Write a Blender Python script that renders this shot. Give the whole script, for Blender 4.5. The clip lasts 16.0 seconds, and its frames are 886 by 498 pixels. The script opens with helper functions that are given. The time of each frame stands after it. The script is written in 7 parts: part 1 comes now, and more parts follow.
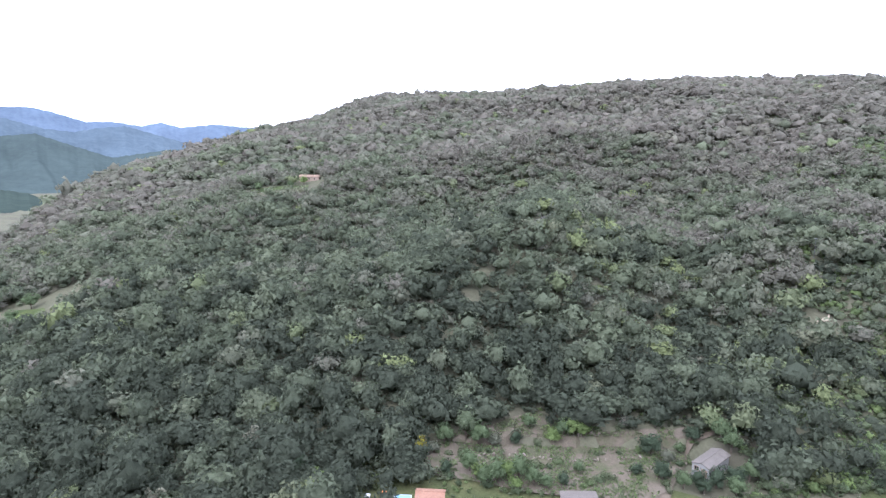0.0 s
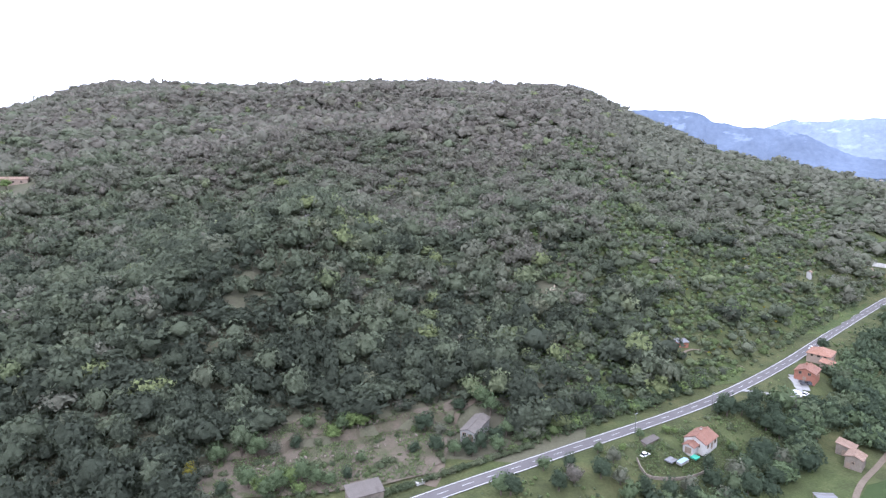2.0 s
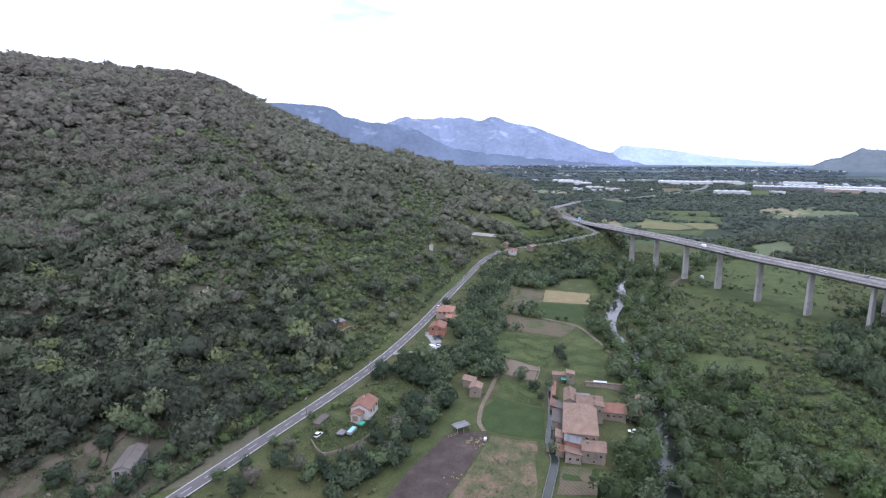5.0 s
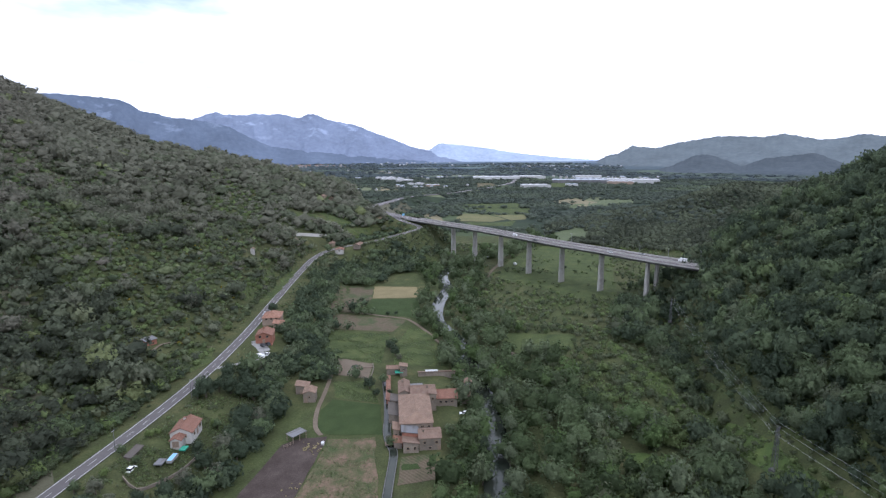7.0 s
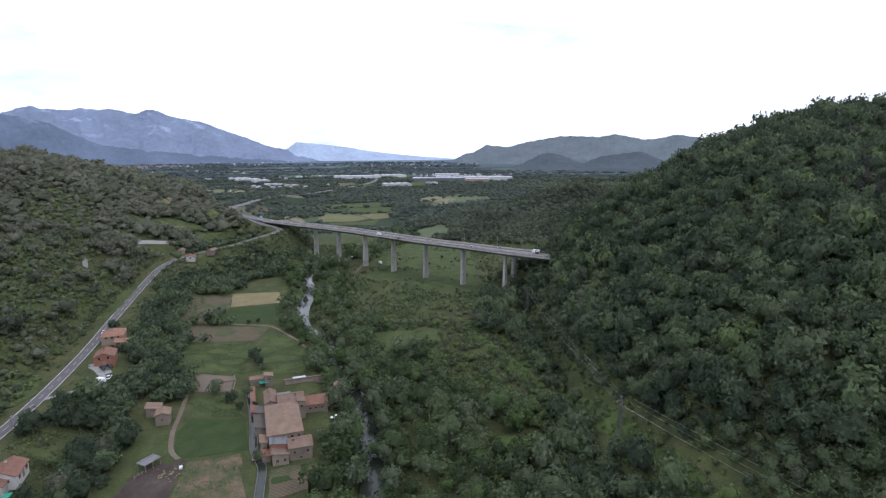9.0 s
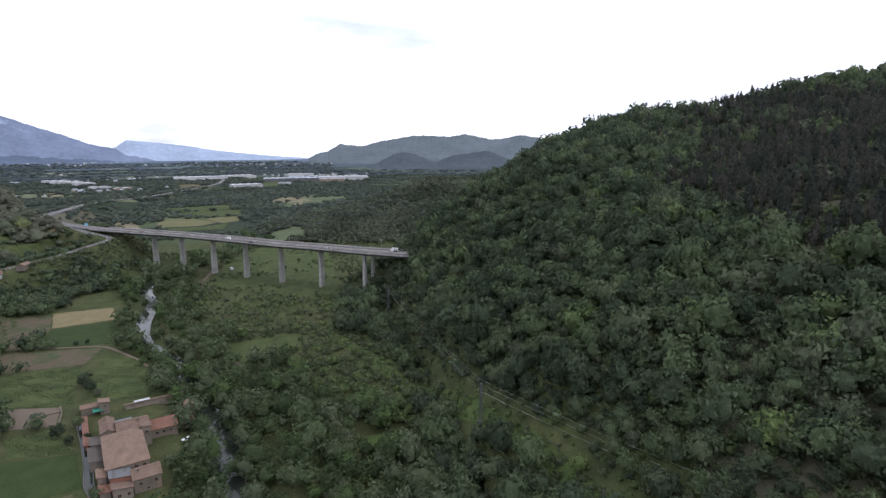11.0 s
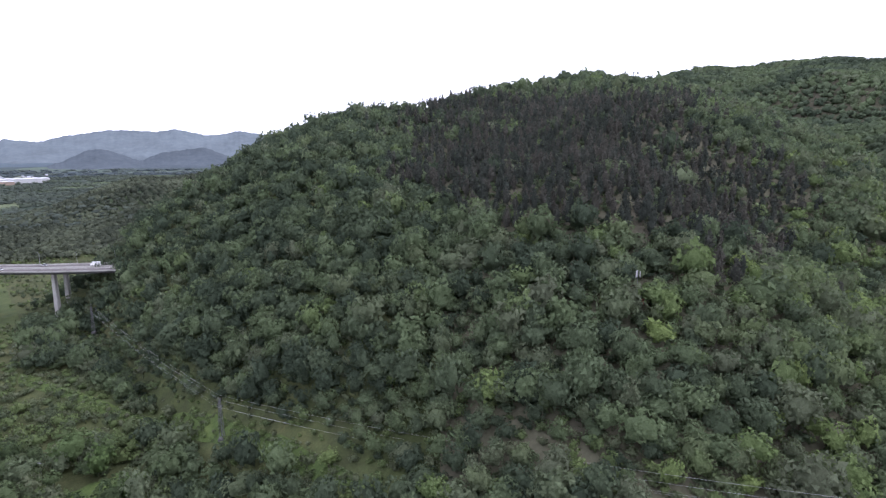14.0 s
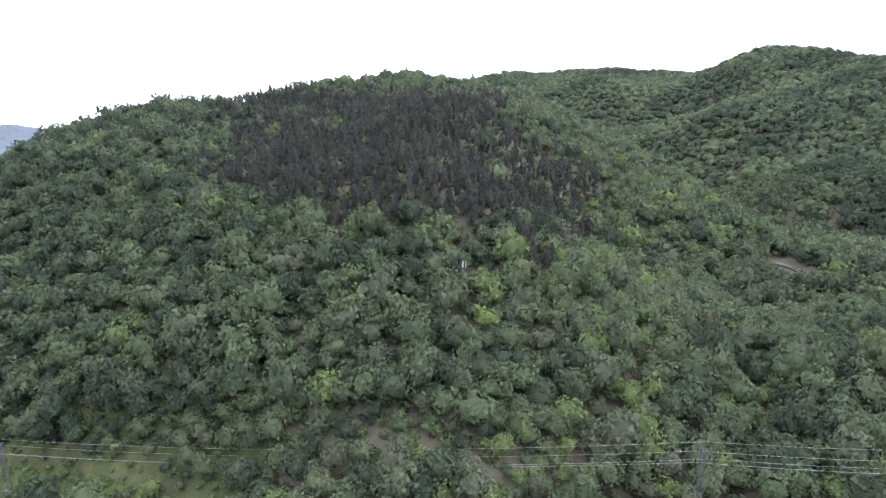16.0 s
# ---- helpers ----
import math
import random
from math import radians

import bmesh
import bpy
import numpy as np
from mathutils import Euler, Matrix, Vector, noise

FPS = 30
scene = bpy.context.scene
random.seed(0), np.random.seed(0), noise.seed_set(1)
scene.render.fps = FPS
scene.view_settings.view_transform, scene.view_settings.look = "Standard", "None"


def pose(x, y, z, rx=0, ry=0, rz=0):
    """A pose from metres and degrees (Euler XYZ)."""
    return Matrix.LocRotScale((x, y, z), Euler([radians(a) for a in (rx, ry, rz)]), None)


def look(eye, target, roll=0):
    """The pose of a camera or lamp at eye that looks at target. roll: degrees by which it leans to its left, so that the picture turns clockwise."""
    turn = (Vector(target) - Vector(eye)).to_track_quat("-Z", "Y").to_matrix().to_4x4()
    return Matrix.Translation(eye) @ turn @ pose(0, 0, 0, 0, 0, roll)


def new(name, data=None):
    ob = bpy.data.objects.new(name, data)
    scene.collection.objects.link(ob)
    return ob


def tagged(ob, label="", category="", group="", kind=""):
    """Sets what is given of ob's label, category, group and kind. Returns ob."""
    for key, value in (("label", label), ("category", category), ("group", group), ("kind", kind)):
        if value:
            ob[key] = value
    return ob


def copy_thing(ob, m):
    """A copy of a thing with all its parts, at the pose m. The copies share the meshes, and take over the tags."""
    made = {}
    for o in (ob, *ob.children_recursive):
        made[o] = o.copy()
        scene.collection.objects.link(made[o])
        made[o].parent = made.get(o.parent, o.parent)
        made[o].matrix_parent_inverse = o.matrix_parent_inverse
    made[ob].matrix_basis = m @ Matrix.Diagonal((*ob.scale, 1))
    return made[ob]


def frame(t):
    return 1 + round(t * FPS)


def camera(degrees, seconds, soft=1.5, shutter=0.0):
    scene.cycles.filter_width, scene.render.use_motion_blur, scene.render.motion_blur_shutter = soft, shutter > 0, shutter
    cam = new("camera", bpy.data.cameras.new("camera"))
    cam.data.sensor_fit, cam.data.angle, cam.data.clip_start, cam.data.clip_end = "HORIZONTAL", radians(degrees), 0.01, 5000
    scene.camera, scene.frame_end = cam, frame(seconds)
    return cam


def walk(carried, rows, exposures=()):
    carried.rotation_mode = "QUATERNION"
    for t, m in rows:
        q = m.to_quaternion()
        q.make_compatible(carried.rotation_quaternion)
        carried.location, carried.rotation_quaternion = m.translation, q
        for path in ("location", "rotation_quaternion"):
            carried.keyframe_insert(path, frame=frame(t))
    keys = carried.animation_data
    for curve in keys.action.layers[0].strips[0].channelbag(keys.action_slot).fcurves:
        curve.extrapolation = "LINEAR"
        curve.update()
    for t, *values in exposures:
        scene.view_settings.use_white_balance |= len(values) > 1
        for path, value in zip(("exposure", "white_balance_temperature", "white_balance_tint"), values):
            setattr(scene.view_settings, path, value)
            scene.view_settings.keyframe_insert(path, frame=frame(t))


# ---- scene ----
# ------------------------------------------------------------------ camera
EYE = Vector((0, 0, 118.0))
cam = camera(77.28, 16.0, 1.3, 0.0)
ROWS = [
    (0, -7.17, -9.19, 0.88), (0.5, -1.55, -9.06, 0.81), (1, 4.89, -9.10, 0.71), (1.5, 11.12, -9.14, 0.59),
    (2, 16.92, -9.21, 0.49), (2.5, 22.45, -9.29, 0.39), (3, 27.96, -9.39, 0.31), (3.5, 33.43, -9.48, 0.23),
    (4, 39.10, -9.57, 0.19), (4.5, 45.49, -9.70, 0.13), (5, 52.15, -9.81, 0.05), (5.2, 54.60, -9.87, 0.01),
    (7.3, 72.36, -10.07, -0.22), (7.5, 73.87, -10.10, -0.24), (8, 77.53, -10.11, -0.28), (8.5, 81.03, -10.16, -0.26),
    (9, 84.30, -10.19, -0.26), (9.2, 85.63, -10.22, -0.26), (11.3, 101.87, -10.35, -0.13), (11.5, 103.86, -10.38, -0.11),
    (12, 108.69, -10.45, -0.10), (12.5, 113.76, -10.51, -0.11), (13, 118.45, -10.57, -0.10), (13.5, 122.68, -10.63, -0.05),
    (14, 126.63, -10.68, 0.01), (14.5, 130.48, -10.72, 0.09), (15, 134.37, -10.77, 0.15), (15.5, 138.96, -10.83, 0.22),
    (16, 144.26, -10.90, 0.30)]


def heading(yaw, pitch):
    a, e = radians(yaw), radians(pitch)
    return Vector((math.sin(a) * math.cos(e), math.cos(a) * math.cos(e), math.sin(e)))


EXPOSURES = [(0, 1.46, 5390, 19),
             (1.5, 1.3, 5390, 20),
             (3.5, 0.98, 5390, 21),
             (5, 0.54, 5390, 21),
             (7.5, 0.12, 5560, 16),
             (9, -0.05, 5600, 16),
             (11.5, -0.15, 5780, 17),
             (12.5, 0.0, 5780, 17),
             (14, 0.6, 5620, 24),
             (15, 0.99, 5620, 24),
             (16, 1.17, 5620, 24)]

walk(cam, [(t, look(EYE, EYE + heading(y, p) * 100, r)) for t, y, p, r in ROWS], EXPOSURES)

# ------------------------------------------------------------------ world and sun
SUN_AZ, SUN_EL = 215.0, 52.0
world = bpy.data.worlds.new("overcast_sky")
scene.world = world
world.use_nodes = True
wn, wl = world.node_tree.nodes, world.node_tree.links
wn.clear()
w_out = wn.new("ShaderNodeOutputWorld")
w_sky = wn.new("ShaderNodeTexSky")
w_sky.sky_type, w_sky.sun_disc = "NISHITA", False
w_sky.sun_elevation, w_sky.sun_rotation = radians(SUN_EL), radians(SUN_AZ)
w_sky.air_density, w_sky.dust_density = 1.0, 2.0
w_bg = wn.new("ShaderNodeBackground")
w_bg.inputs["Strength"].default_value = 0.15
w_co = wn.new("ShaderNodeTexCoord")
w_map = wn.new("ShaderNodeMapping")
w_map.inputs["Scale"].default_value = (1.6, 1.6, 6.0)
w_noise = wn.new("ShaderNodeTexNoise")
w_noise.inputs["Scale"].default_value, w_noise.inputs["Detail"].default_value = 1.3, 6.0
w_noise.inputs["Roughness"].default_value = 0.55
w_ramp = wn.new("ShaderNodeValToRGB")
w_ramp.color_ramp.elements[0].position, w_ramp.color_ramp.elements[0].color = 0.22, (0, 0, 0, 1)
w_ramp.color_ramp.elements[1].position, w_ramp.color_ramp.elements[1].color = 0.42, (1, 1, 1, 1)
w_cloud = wn.new("ShaderNodeBackground")
w_cloud.inputs["Color"].default_value, w_cloud.inputs["Strength"].default_value = (0.985, 0.99, 1.0, 1), 1.30
w_mix = wn.new("ShaderNodeMixShader")
wl.new(w_co.outputs["Generated"], w_map.inputs["Vector"])
wl.new(w_map.outputs["Vector"], w_noise.inputs["Vector"])
wl.new(w_noise.outputs["Fac"], w_ramp.inputs["Fac"])
wl.new(w_sky.outputs["Color"], w_bg.inputs["Color"])
wl.new(w_ramp.outputs["Color"], w_mix.inputs["Fac"])
wl.new(w_bg.outputs["Background"], w_mix.inputs[1])
wl.new(w_cloud.outputs["Background"], w_mix.inputs[2])
wl.new(w_mix.outputs["Shader"], w_out.inputs["Surface"])

sun = new("sun", bpy.data.lights.new("sun", "SUN"))
sun.data.energy, sun.data.angle, sun.data.color = 0.9, radians(14), (1.0, 0.95, 0.87)
sun.matrix_world = look(heading(SUN_AZ, SUN_EL) * 300, (0, 0, 0))

# ------------------------------------------------------------------ materials


def principled(name, rough=0.8, spec=0.25, metal=0.0):
    m = bpy.data.materials.new(name)
    m.use_nodes = True
    b = m.node_tree.nodes["Principled BSDF"]
    b.inputs["Roughness"].default_value = rough
    b.inputs["Specular IOR Level"].default_value = spec
    b.inputs["Metallic"].default_value = metal
    return m, m.node_tree.nodes, m.node_tree.links, b


def coords(n, l, scale=1.0, stretch=(1, 1, 1), space="Object"):
    c, mp = n.new("ShaderNodeTexCoord"), n.new("ShaderNodeMapping")
    mp.inputs["Scale"].default_value = [scale * s for s in stretch]
    l.new(c.outputs[space], mp.inputs["Vector"])
    return mp.outputs["Vector"]


def noise_tex(n, l, vec, scale, detail=4.0, rough=0.6):
    t = n.new("ShaderNodeTexNoise")
    t.inputs["Scale"].default_value, t.inputs["Detail"].default_value, t.inputs["Roughness"].default_value = scale, detail, rough
    l.new(vec, t.inputs["Vector"])
    return t.outputs["Fac"]


def ramp(n, l, fac, stops):
    r = n.new("ShaderNodeValToRGB")
    el = r.color_ramp.elements
    while len(el) < len(stops):
        el.new(0.5)
    for e, (p, c) in zip(el, stops):
        e.position, e.color = p, (*c, 1)
    l.new(fac, r.inputs["Fac"])
    return r.outputs["Color"]


def mixed(n, l, fac, a, b, mode="MIX"):
    m = n.new("ShaderNodeMix")
    m.data_type, m.blend_type = "RGBA", mode
    for sock, val in ((m.inputs[0], fac), (m.inputs[6], a), (m.inputs[7], b)):
        if isinstance(val, (int, float)):
            sock.default_value = val
        elif isinstance(val, tuple):
            sock.default_value = (*val, 1)
        else:
            l.new(val, sock)
    return m.outputs[2]


def bump(n, l, b, height, strength=0.4, distance=0.1):
    k = n.new("ShaderNodeBump")
    k.inputs["Strength"].default_value, k.inputs["Distance"].default_value = strength, distance
    l.new(height, k.inputs["Height"])
    l.new(k.outputs["Normal"], b.inputs["Normal"])


def surface(name, dark, light, scale=1.0, fine=8.0, rough=0.85, spec=0.2, metal=0.0, relief=0.3, depth=0.05, stretch=(1, 1, 1), stain=None):
    """A weathered surface: patches at one scale, grain at a finer one."""
    m, n, l, b = principled(name, rough, spec, metal)
    v = coords(n, l, 1.0, stretch)
    big, small = noise_tex(n, l, v, scale), noise_tex(n, l, v, scale * fine, 5.0, 0.7)
    base = ramp(n, l, big, [(0.3, dark), (0.7, light)])
    mid = tuple(0.5 * (a + c) for a, c in zip(dark, light))
    col = mixed(n, l, 0.45, base, ramp(n, l, small, [(0.3, tuple(0.6 * c for c in mid)), (0.7, tuple(min(1.0, 1.4 * c) for c in mid))]))
    if stain:
        s = noise_tex(n, l, v, scale * 0.4, 3.0)
        col = mixed(n, l, ramp(n, l, s, [(0.52, (0, 0, 0)), (0.62, (0.7, 0.7, 0.7))]), col, stain)
    info = n.new("ShaderNodeObjectInfo")
    vary = n.new("ShaderNodeHueSaturation")
    k = n.new("ShaderNodeMapRange")
    k.inputs["To Min"].default_value, k.inputs["To Max"].default_value = 0.88, 1.12
    l.new(info.outputs["Random"], k.inputs["Value"])
    l.new(k.outputs["Result"], vary.inputs["Value"])
    l.new(col, vary.inputs["Color"])
    l.new(vary.outputs["Color"], b.inputs["Base Color"])
    bump(n, l, b, small, relief, depth)
    return m


def foliage(name, colours, rough=0.8, leaf_vary=0.22):
    """Leaves: each tree has its own tint, each clump its own lightness."""
    m, n, l, b = principled(name, rough, 0.04)
    at = n.new("ShaderNodeAttribute")
    at.attribute_name = "tint"
    stops = [((i + 0.5) / len(colours), c) for i, c in enumerate(colours)]
    col = ramp(n, l, at.outputs["Fac"], stops)
    geo = n.new("ShaderNodeNewGeometry")
    k = n.new("ShaderNodeMapRange")
    k.inputs["To Min"].default_value, k.inputs["To Max"].default_value = 1 - leaf_vary, 1 + leaf_vary
    l.new(geo.outputs["Random Per Island"], k.inputs["Value"])
    v = coords(n, l)
    grain = noise_tex(n, l, v, 2.2, 3.0, 0.75)
    g = n.new("ShaderNodeMapRange")
    g.inputs["From Min"].default_value, g.inputs["From Max"].default_value = 0.3, 0.7
    g.inputs["To Min"].default_value, g.inputs["To Max"].default_value = 0.80, 1.20
    l.new(grain, g.inputs["Value"])
    mul = n.new("ShaderNodeMath")
    mul.operation = "MULTIPLY"
    l.new(k.outputs["Result"], mul.inputs[0])
    l.new(g.outputs["Result"], mul.inputs[1])
    h = n.new("ShaderNodeHueSaturation")
    l.new(mul.outputs[0], h.inputs["Value"])
    l.new(col, h.inputs["Color"])
    l.new(h.outputs["Color"], b.inputs["Base Color"])
    t = n.new("ShaderNodeBsdfTranslucent")
    l.new(h.outputs["Color"], t.inputs["Color"])
    mx = n.new("ShaderNodeMixShader")
    mx.inputs["Fac"].default_value = 0.45
    rough_leaf = n.new("ShaderNodeBump")
    rough_leaf.inputs["Strength"].default_value, rough_leaf.inputs["Distance"].default_value = 0.55, 0.4
    l.new(noise_tex(n, l, v, 2.6, 2.0, 0.7), rough_leaf.inputs["Height"])
    l.new(rough_leaf.outputs["Normal"], b.inputs["Normal"])
    l.new(rough_leaf.outputs["Normal"], t.inputs["Normal"])
    l.new(b.outputs["BSDF"], mx.inputs[1])
    l.new(t.outputs["BSDF"], mx.inputs[2])
    l.new(mx.outputs["Shader"], n["Material Output"].inputs["Surface"])
    return m


# oak crowns run from deep green over olive and brownish new growth to a few fresh yellow-greens
OAK = foliage("oak_leaves", [(0.074, 0.085, 0.060), (0.112, 0.128, 0.086), (0.152, 0.172, 0.110), (0.172, 0.172, 0.130), (0.178, 0.166, 0.134),
                             (0.190, 0.172, 0.142), (0.178, 0.206, 0.112), (0.212, 0.242, 0.114)], leaf_vary=0.22)
BROADLEAF = foliage("broad_leaves", [(0.068, 0.090, 0.058), (0.100, 0.128, 0.076), (0.132, 0.172, 0.088), (0.134, 0.152, 0.097),
                                     (0.150, 0.202, 0.082), (0.188, 0.244, 0.088)], leaf_vary=0.24)
RIVERLEAF = foliage("willow_and_poplar_leaves", [(0.070, 0.096, 0.046), (0.098, 0.130, 0.062), (0.128, 0.154, 0.090), (0.104, 0.154, 0.056), (0.148, 0.178, 0.106)], leaf_vary=0.28)
# Far leaves are paled by painted haze; the farthest set is bluer too.
DISTANT = foliage("haze_paled_leaves", [(0.098, 0.118, 0.096), (0.114, 0.136, 0.104), (0.132, 0.156, 0.112), (0.138, 0.170, 0.108)], leaf_vary=0.2)
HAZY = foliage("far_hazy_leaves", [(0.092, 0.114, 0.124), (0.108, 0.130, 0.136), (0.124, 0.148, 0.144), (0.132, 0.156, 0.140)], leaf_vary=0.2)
NEEDLES = foliage("pine_needles", [(0.060, 0.069, 0.057), (0.072, 0.079, 0.065), (0.088, 0.089, 0.074), (0.102, 0.098, 0.081)], leaf_vary=0.25)
SHRUB = foliage("shrub_leaves", [(0.092, 0.116, 0.066), (0.122, 0.146, 0.080), (0.148, 0.162, 0.100), (0.120, 0.158, 0.070), (0.152, 0.196, 0.080)], leaf_vary=0.28)
BLOSSOM = foliage("broom_blossom", [(0.30, 0.24, 0.03), (0.22, 0.20, 0.04)])
BARK = surface("bark", (0.09, 0.07, 0.055), (0.17, 0.14, 0.11), 2.0, 6.0, 0.9, 0.1, 0, 0.6)
ASPHALT = surface("asphalt", (0.112, 0.101, 0.100), (0.150, 0.139, 0.137), 0.25, 30.0, 0.9, 0.2, 0, 0.2, 0.01)
DECK_ASPHALT = surface("dark_asphalt", (0.100, 0.089, 0.086), (0.140, 0.127, 0.122), 0.25, 30.0, 0.9, 0.12, 0, 0.2, 0.01)
PAINT = surface("road_paint", (0.40, 0.40, 0.39), (0.52, 0.52, 0.50), 1.0, 9.0, 0.6, 0.3, 0, 0.1, 0.01)
CONCRETE = surface("concrete", (0.35, 0.335, 0.31), (0.46, 0.445, 0.415), 0.3, 20.0, 0.85, 0.15, 0, 0.2, 0.03, stain=(0.30, 0.285, 0.26))
# Darkened to paint shade onto the deck's sides; kerbs and footings share it.
DECK_CONCRETE = surface("weathered_shaded_concrete", (0.090, 0.089, 0.085), (0.144, 0.141, 0.135), 0.3, 20.0, 0.85, 0.2, 0, 0.2, 0.03, stain=(0.072, 0.071, 0.067))
SAND = surface("pale_bare_earth", (0.30, 0.24, 0.175), (0.42, 0.35, 0.265), 0.3, 9.0, 0.95, 0.1, 0, 0.5, 0.1)
ROCK = surface("pale_limestone", (0.15, 0.145, 0.13), (0.26, 0.25, 0.23), 0.5, 9.0, 0.9, 0.15, 0, 0.6, 0.1, stain=(0.12, 0.115, 0.10))
DIRT = surface("dirt_track", (0.104, 0.082, 0.060), (0.168, 0.138, 0.104), 0.15, 12.0, 0.95, 0.1, 0, 0.5, 0.1)


def ground_material():
    m, n, l, b = principled("ground_cover", 0.95, 0.1)
    v = coords(n, l)
    big, mid, small = noise_tex(n, l, v, 0.012, 5.0), noise_tex(n, l, v, 0.09, 5.0, 0.65), noise_tex(n, l, v, 1.1, 4.0, 0.7)
    a = ramp(n, l, mid, [(0.30, (0.044, 0.049, 0.024)), (0.48, (0.063, 0.070, 0.030)), (0.62, (0.087, 0.088, 0.040)), (0.75, (0.126, 0.107, 0.053))])
    c = ramp(n, l, mid, [(0.35, (0.047, 0.054, 0.024)), (0.55, (0.063, 0.078, 0.030)), (0.72, (0.087, 0.098, 0.039))])
    col = mixed(n, l, ramp(n, l, big, [(0.42, (0, 0, 0)), (0.58, (1, 1, 1))]), a, c)
    col = mixed(n, l, 0.6, col, ramp(n, l, small, [(0.25, (0.450, 0.450, 0.450)), (0.75, (1.5, 1.5, 1.5))]), "MULTIPLY")
    l.new(col, b.inputs["Base Color"])
    bump(n, l, b, small, 0.7, 0.4)
    return m


GROUND = ground_material()


def plain_material(name, glow=0.0, blue=0.0, cell=150.0):
    """A patchwork of small fields, pastures and copses."""
    m, n, l, b = principled(name, 0.95, 0.05)
    v = coords(n, l)
    vo = n.new("ShaderNodeTexVoronoi")
    vo.inputs["Scale"].default_value, vo.inputs["Randomness"].default_value = 1.0 / cell, 0.95
    l.new(v, vo.inputs["Vector"])
    sep = n.new("ShaderNodeSeparateColor")
    l.new(vo.outputs["Color"], sep.inputs["Color"])
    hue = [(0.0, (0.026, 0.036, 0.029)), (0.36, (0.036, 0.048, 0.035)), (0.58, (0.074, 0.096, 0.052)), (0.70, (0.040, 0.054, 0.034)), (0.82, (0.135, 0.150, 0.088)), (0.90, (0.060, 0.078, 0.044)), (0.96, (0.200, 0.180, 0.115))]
    # blue mixes painted haze into every field colour; glow brightens it as well.
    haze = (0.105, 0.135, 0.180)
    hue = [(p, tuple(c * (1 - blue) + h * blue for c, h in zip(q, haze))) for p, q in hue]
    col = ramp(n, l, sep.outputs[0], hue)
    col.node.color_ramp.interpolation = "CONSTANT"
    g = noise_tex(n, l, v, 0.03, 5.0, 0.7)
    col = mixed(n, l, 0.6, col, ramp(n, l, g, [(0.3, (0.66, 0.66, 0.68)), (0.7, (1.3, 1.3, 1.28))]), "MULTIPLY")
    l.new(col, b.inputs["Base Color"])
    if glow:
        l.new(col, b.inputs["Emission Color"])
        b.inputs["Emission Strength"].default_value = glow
    return m


PLAIN = plain_material("plain_fields")
WOOD_FLOOR = surface("wood_floor", (0.078, 0.078, 0.050), (0.112, 0.106, 0.070), 0.06, 14.0, 0.95, 0.1, 0, 0.7, 0.3, stain=(0.075, 0.068, 0.050))

# ------------------------------------------------------------------ the lie of the land


def smooth(a, b, x):
    t = np.clip((x - a) / (b - a), 0, 1)
    return t * t * (3 - 2 * t)


ROAD = np.array([(-900, 300, 10), (-600, 200, 10), (-300, 122, 10), (-150, 112, 10), (-60, 128, 10), (0, 146, 10), (48, 159, 10), (102, 172, 10), (183, 192, 10),
                 (255, 218, 10), (330, 250, 11), (404, 279, 14), (455, 297, 16), (494, 299, 18), (528, 270, 22.5),
                 (566, 251, 27), (592, 243, 29), (607, 252, 30.5), (618, 272, 32.5), (640, 292, 33.5), (668, 313, 33.9)], float)
HIGHWAY = np.array([(617, 240, 34.8), (645, 282, 34.5), (672, 312, 34), (714, 350, 32), (775, 392, 29), (845, 425, 27), (960, 458, 22), (1146, 484, 18), (1432, 465, 9), (1960, 450, 4), (2600, 560, 2)], float)
RIVER = np.array([(-900, 20, -3), (-400, -60, -3), (-100, -25, -3), (60, 5, -3), (120, 25, -3), (173, 42, -3), (230, 59, -3), (280, 84, -3), (325, 107, -3),
                  (362, 135, -3), (405, 150, -3), (455, 160, -3), (501, 181, -3), (560, 185, -3), (640, 150, -3), (760, 130, -3), (950, 160, -3), (1300, 120, -3), (2000, 60, -3)], float)


def spline(points, step=6.0):
    """A smooth line through the points, sampled about every step metres."""
    p = np.vstack([2 * points[0] - points[1], points, 2 * points[-1] - points[-2]])
    out = []
    for i in range(1, len(p) - 2):
        k = max(2, int(np.linalg.norm(p[i + 1, :2] - p[i, :2]) / step))
        t = np.linspace(0, 1, k, endpoint=False)[:, None]
        out.append(0.5 * (2 * p[i] + (p[i + 1] - p[i - 1]) * t + (2 * p[i - 1] - 5 * p[i] + 4 * p[i + 1] - p[i + 2]) * t ** 2
                          + (3 * p[i] - p[i - 1] - 3 * p[i + 1] + p[i + 2]) * t ** 3))
    return np.vstack(out + [points[-1:]])


def nearest(line, x, y):
    """Distance to a line, its height there and on which side (+ is right of its way)."""
    d2, zz, side = np.full(x.shape, 1e12), np.zeros(x.shape), np.zeros(x.shape)
    for (ax, ay, az), (bx, by, bz) in zip(line[:-1], line[1:]):
        ux, uy = bx - ax, by - ay
        t = np.clip(((x - ax) * ux + (y - ay) * uy) / (ux * ux + uy * uy + 1e-9), 0, 1)
        dx, dy = x - ax - t * ux, y - ay - t * uy
        q = dx * dx + dy * dy
        k = q < d2
        d2 = np.where(k, q, d2)
        zz = np.where(k, az + t * (bz - az), zz)
        side = np.where(k, np.sign(dx * uy - dy * ux), side)
    return np.sqrt(d2), zz, side


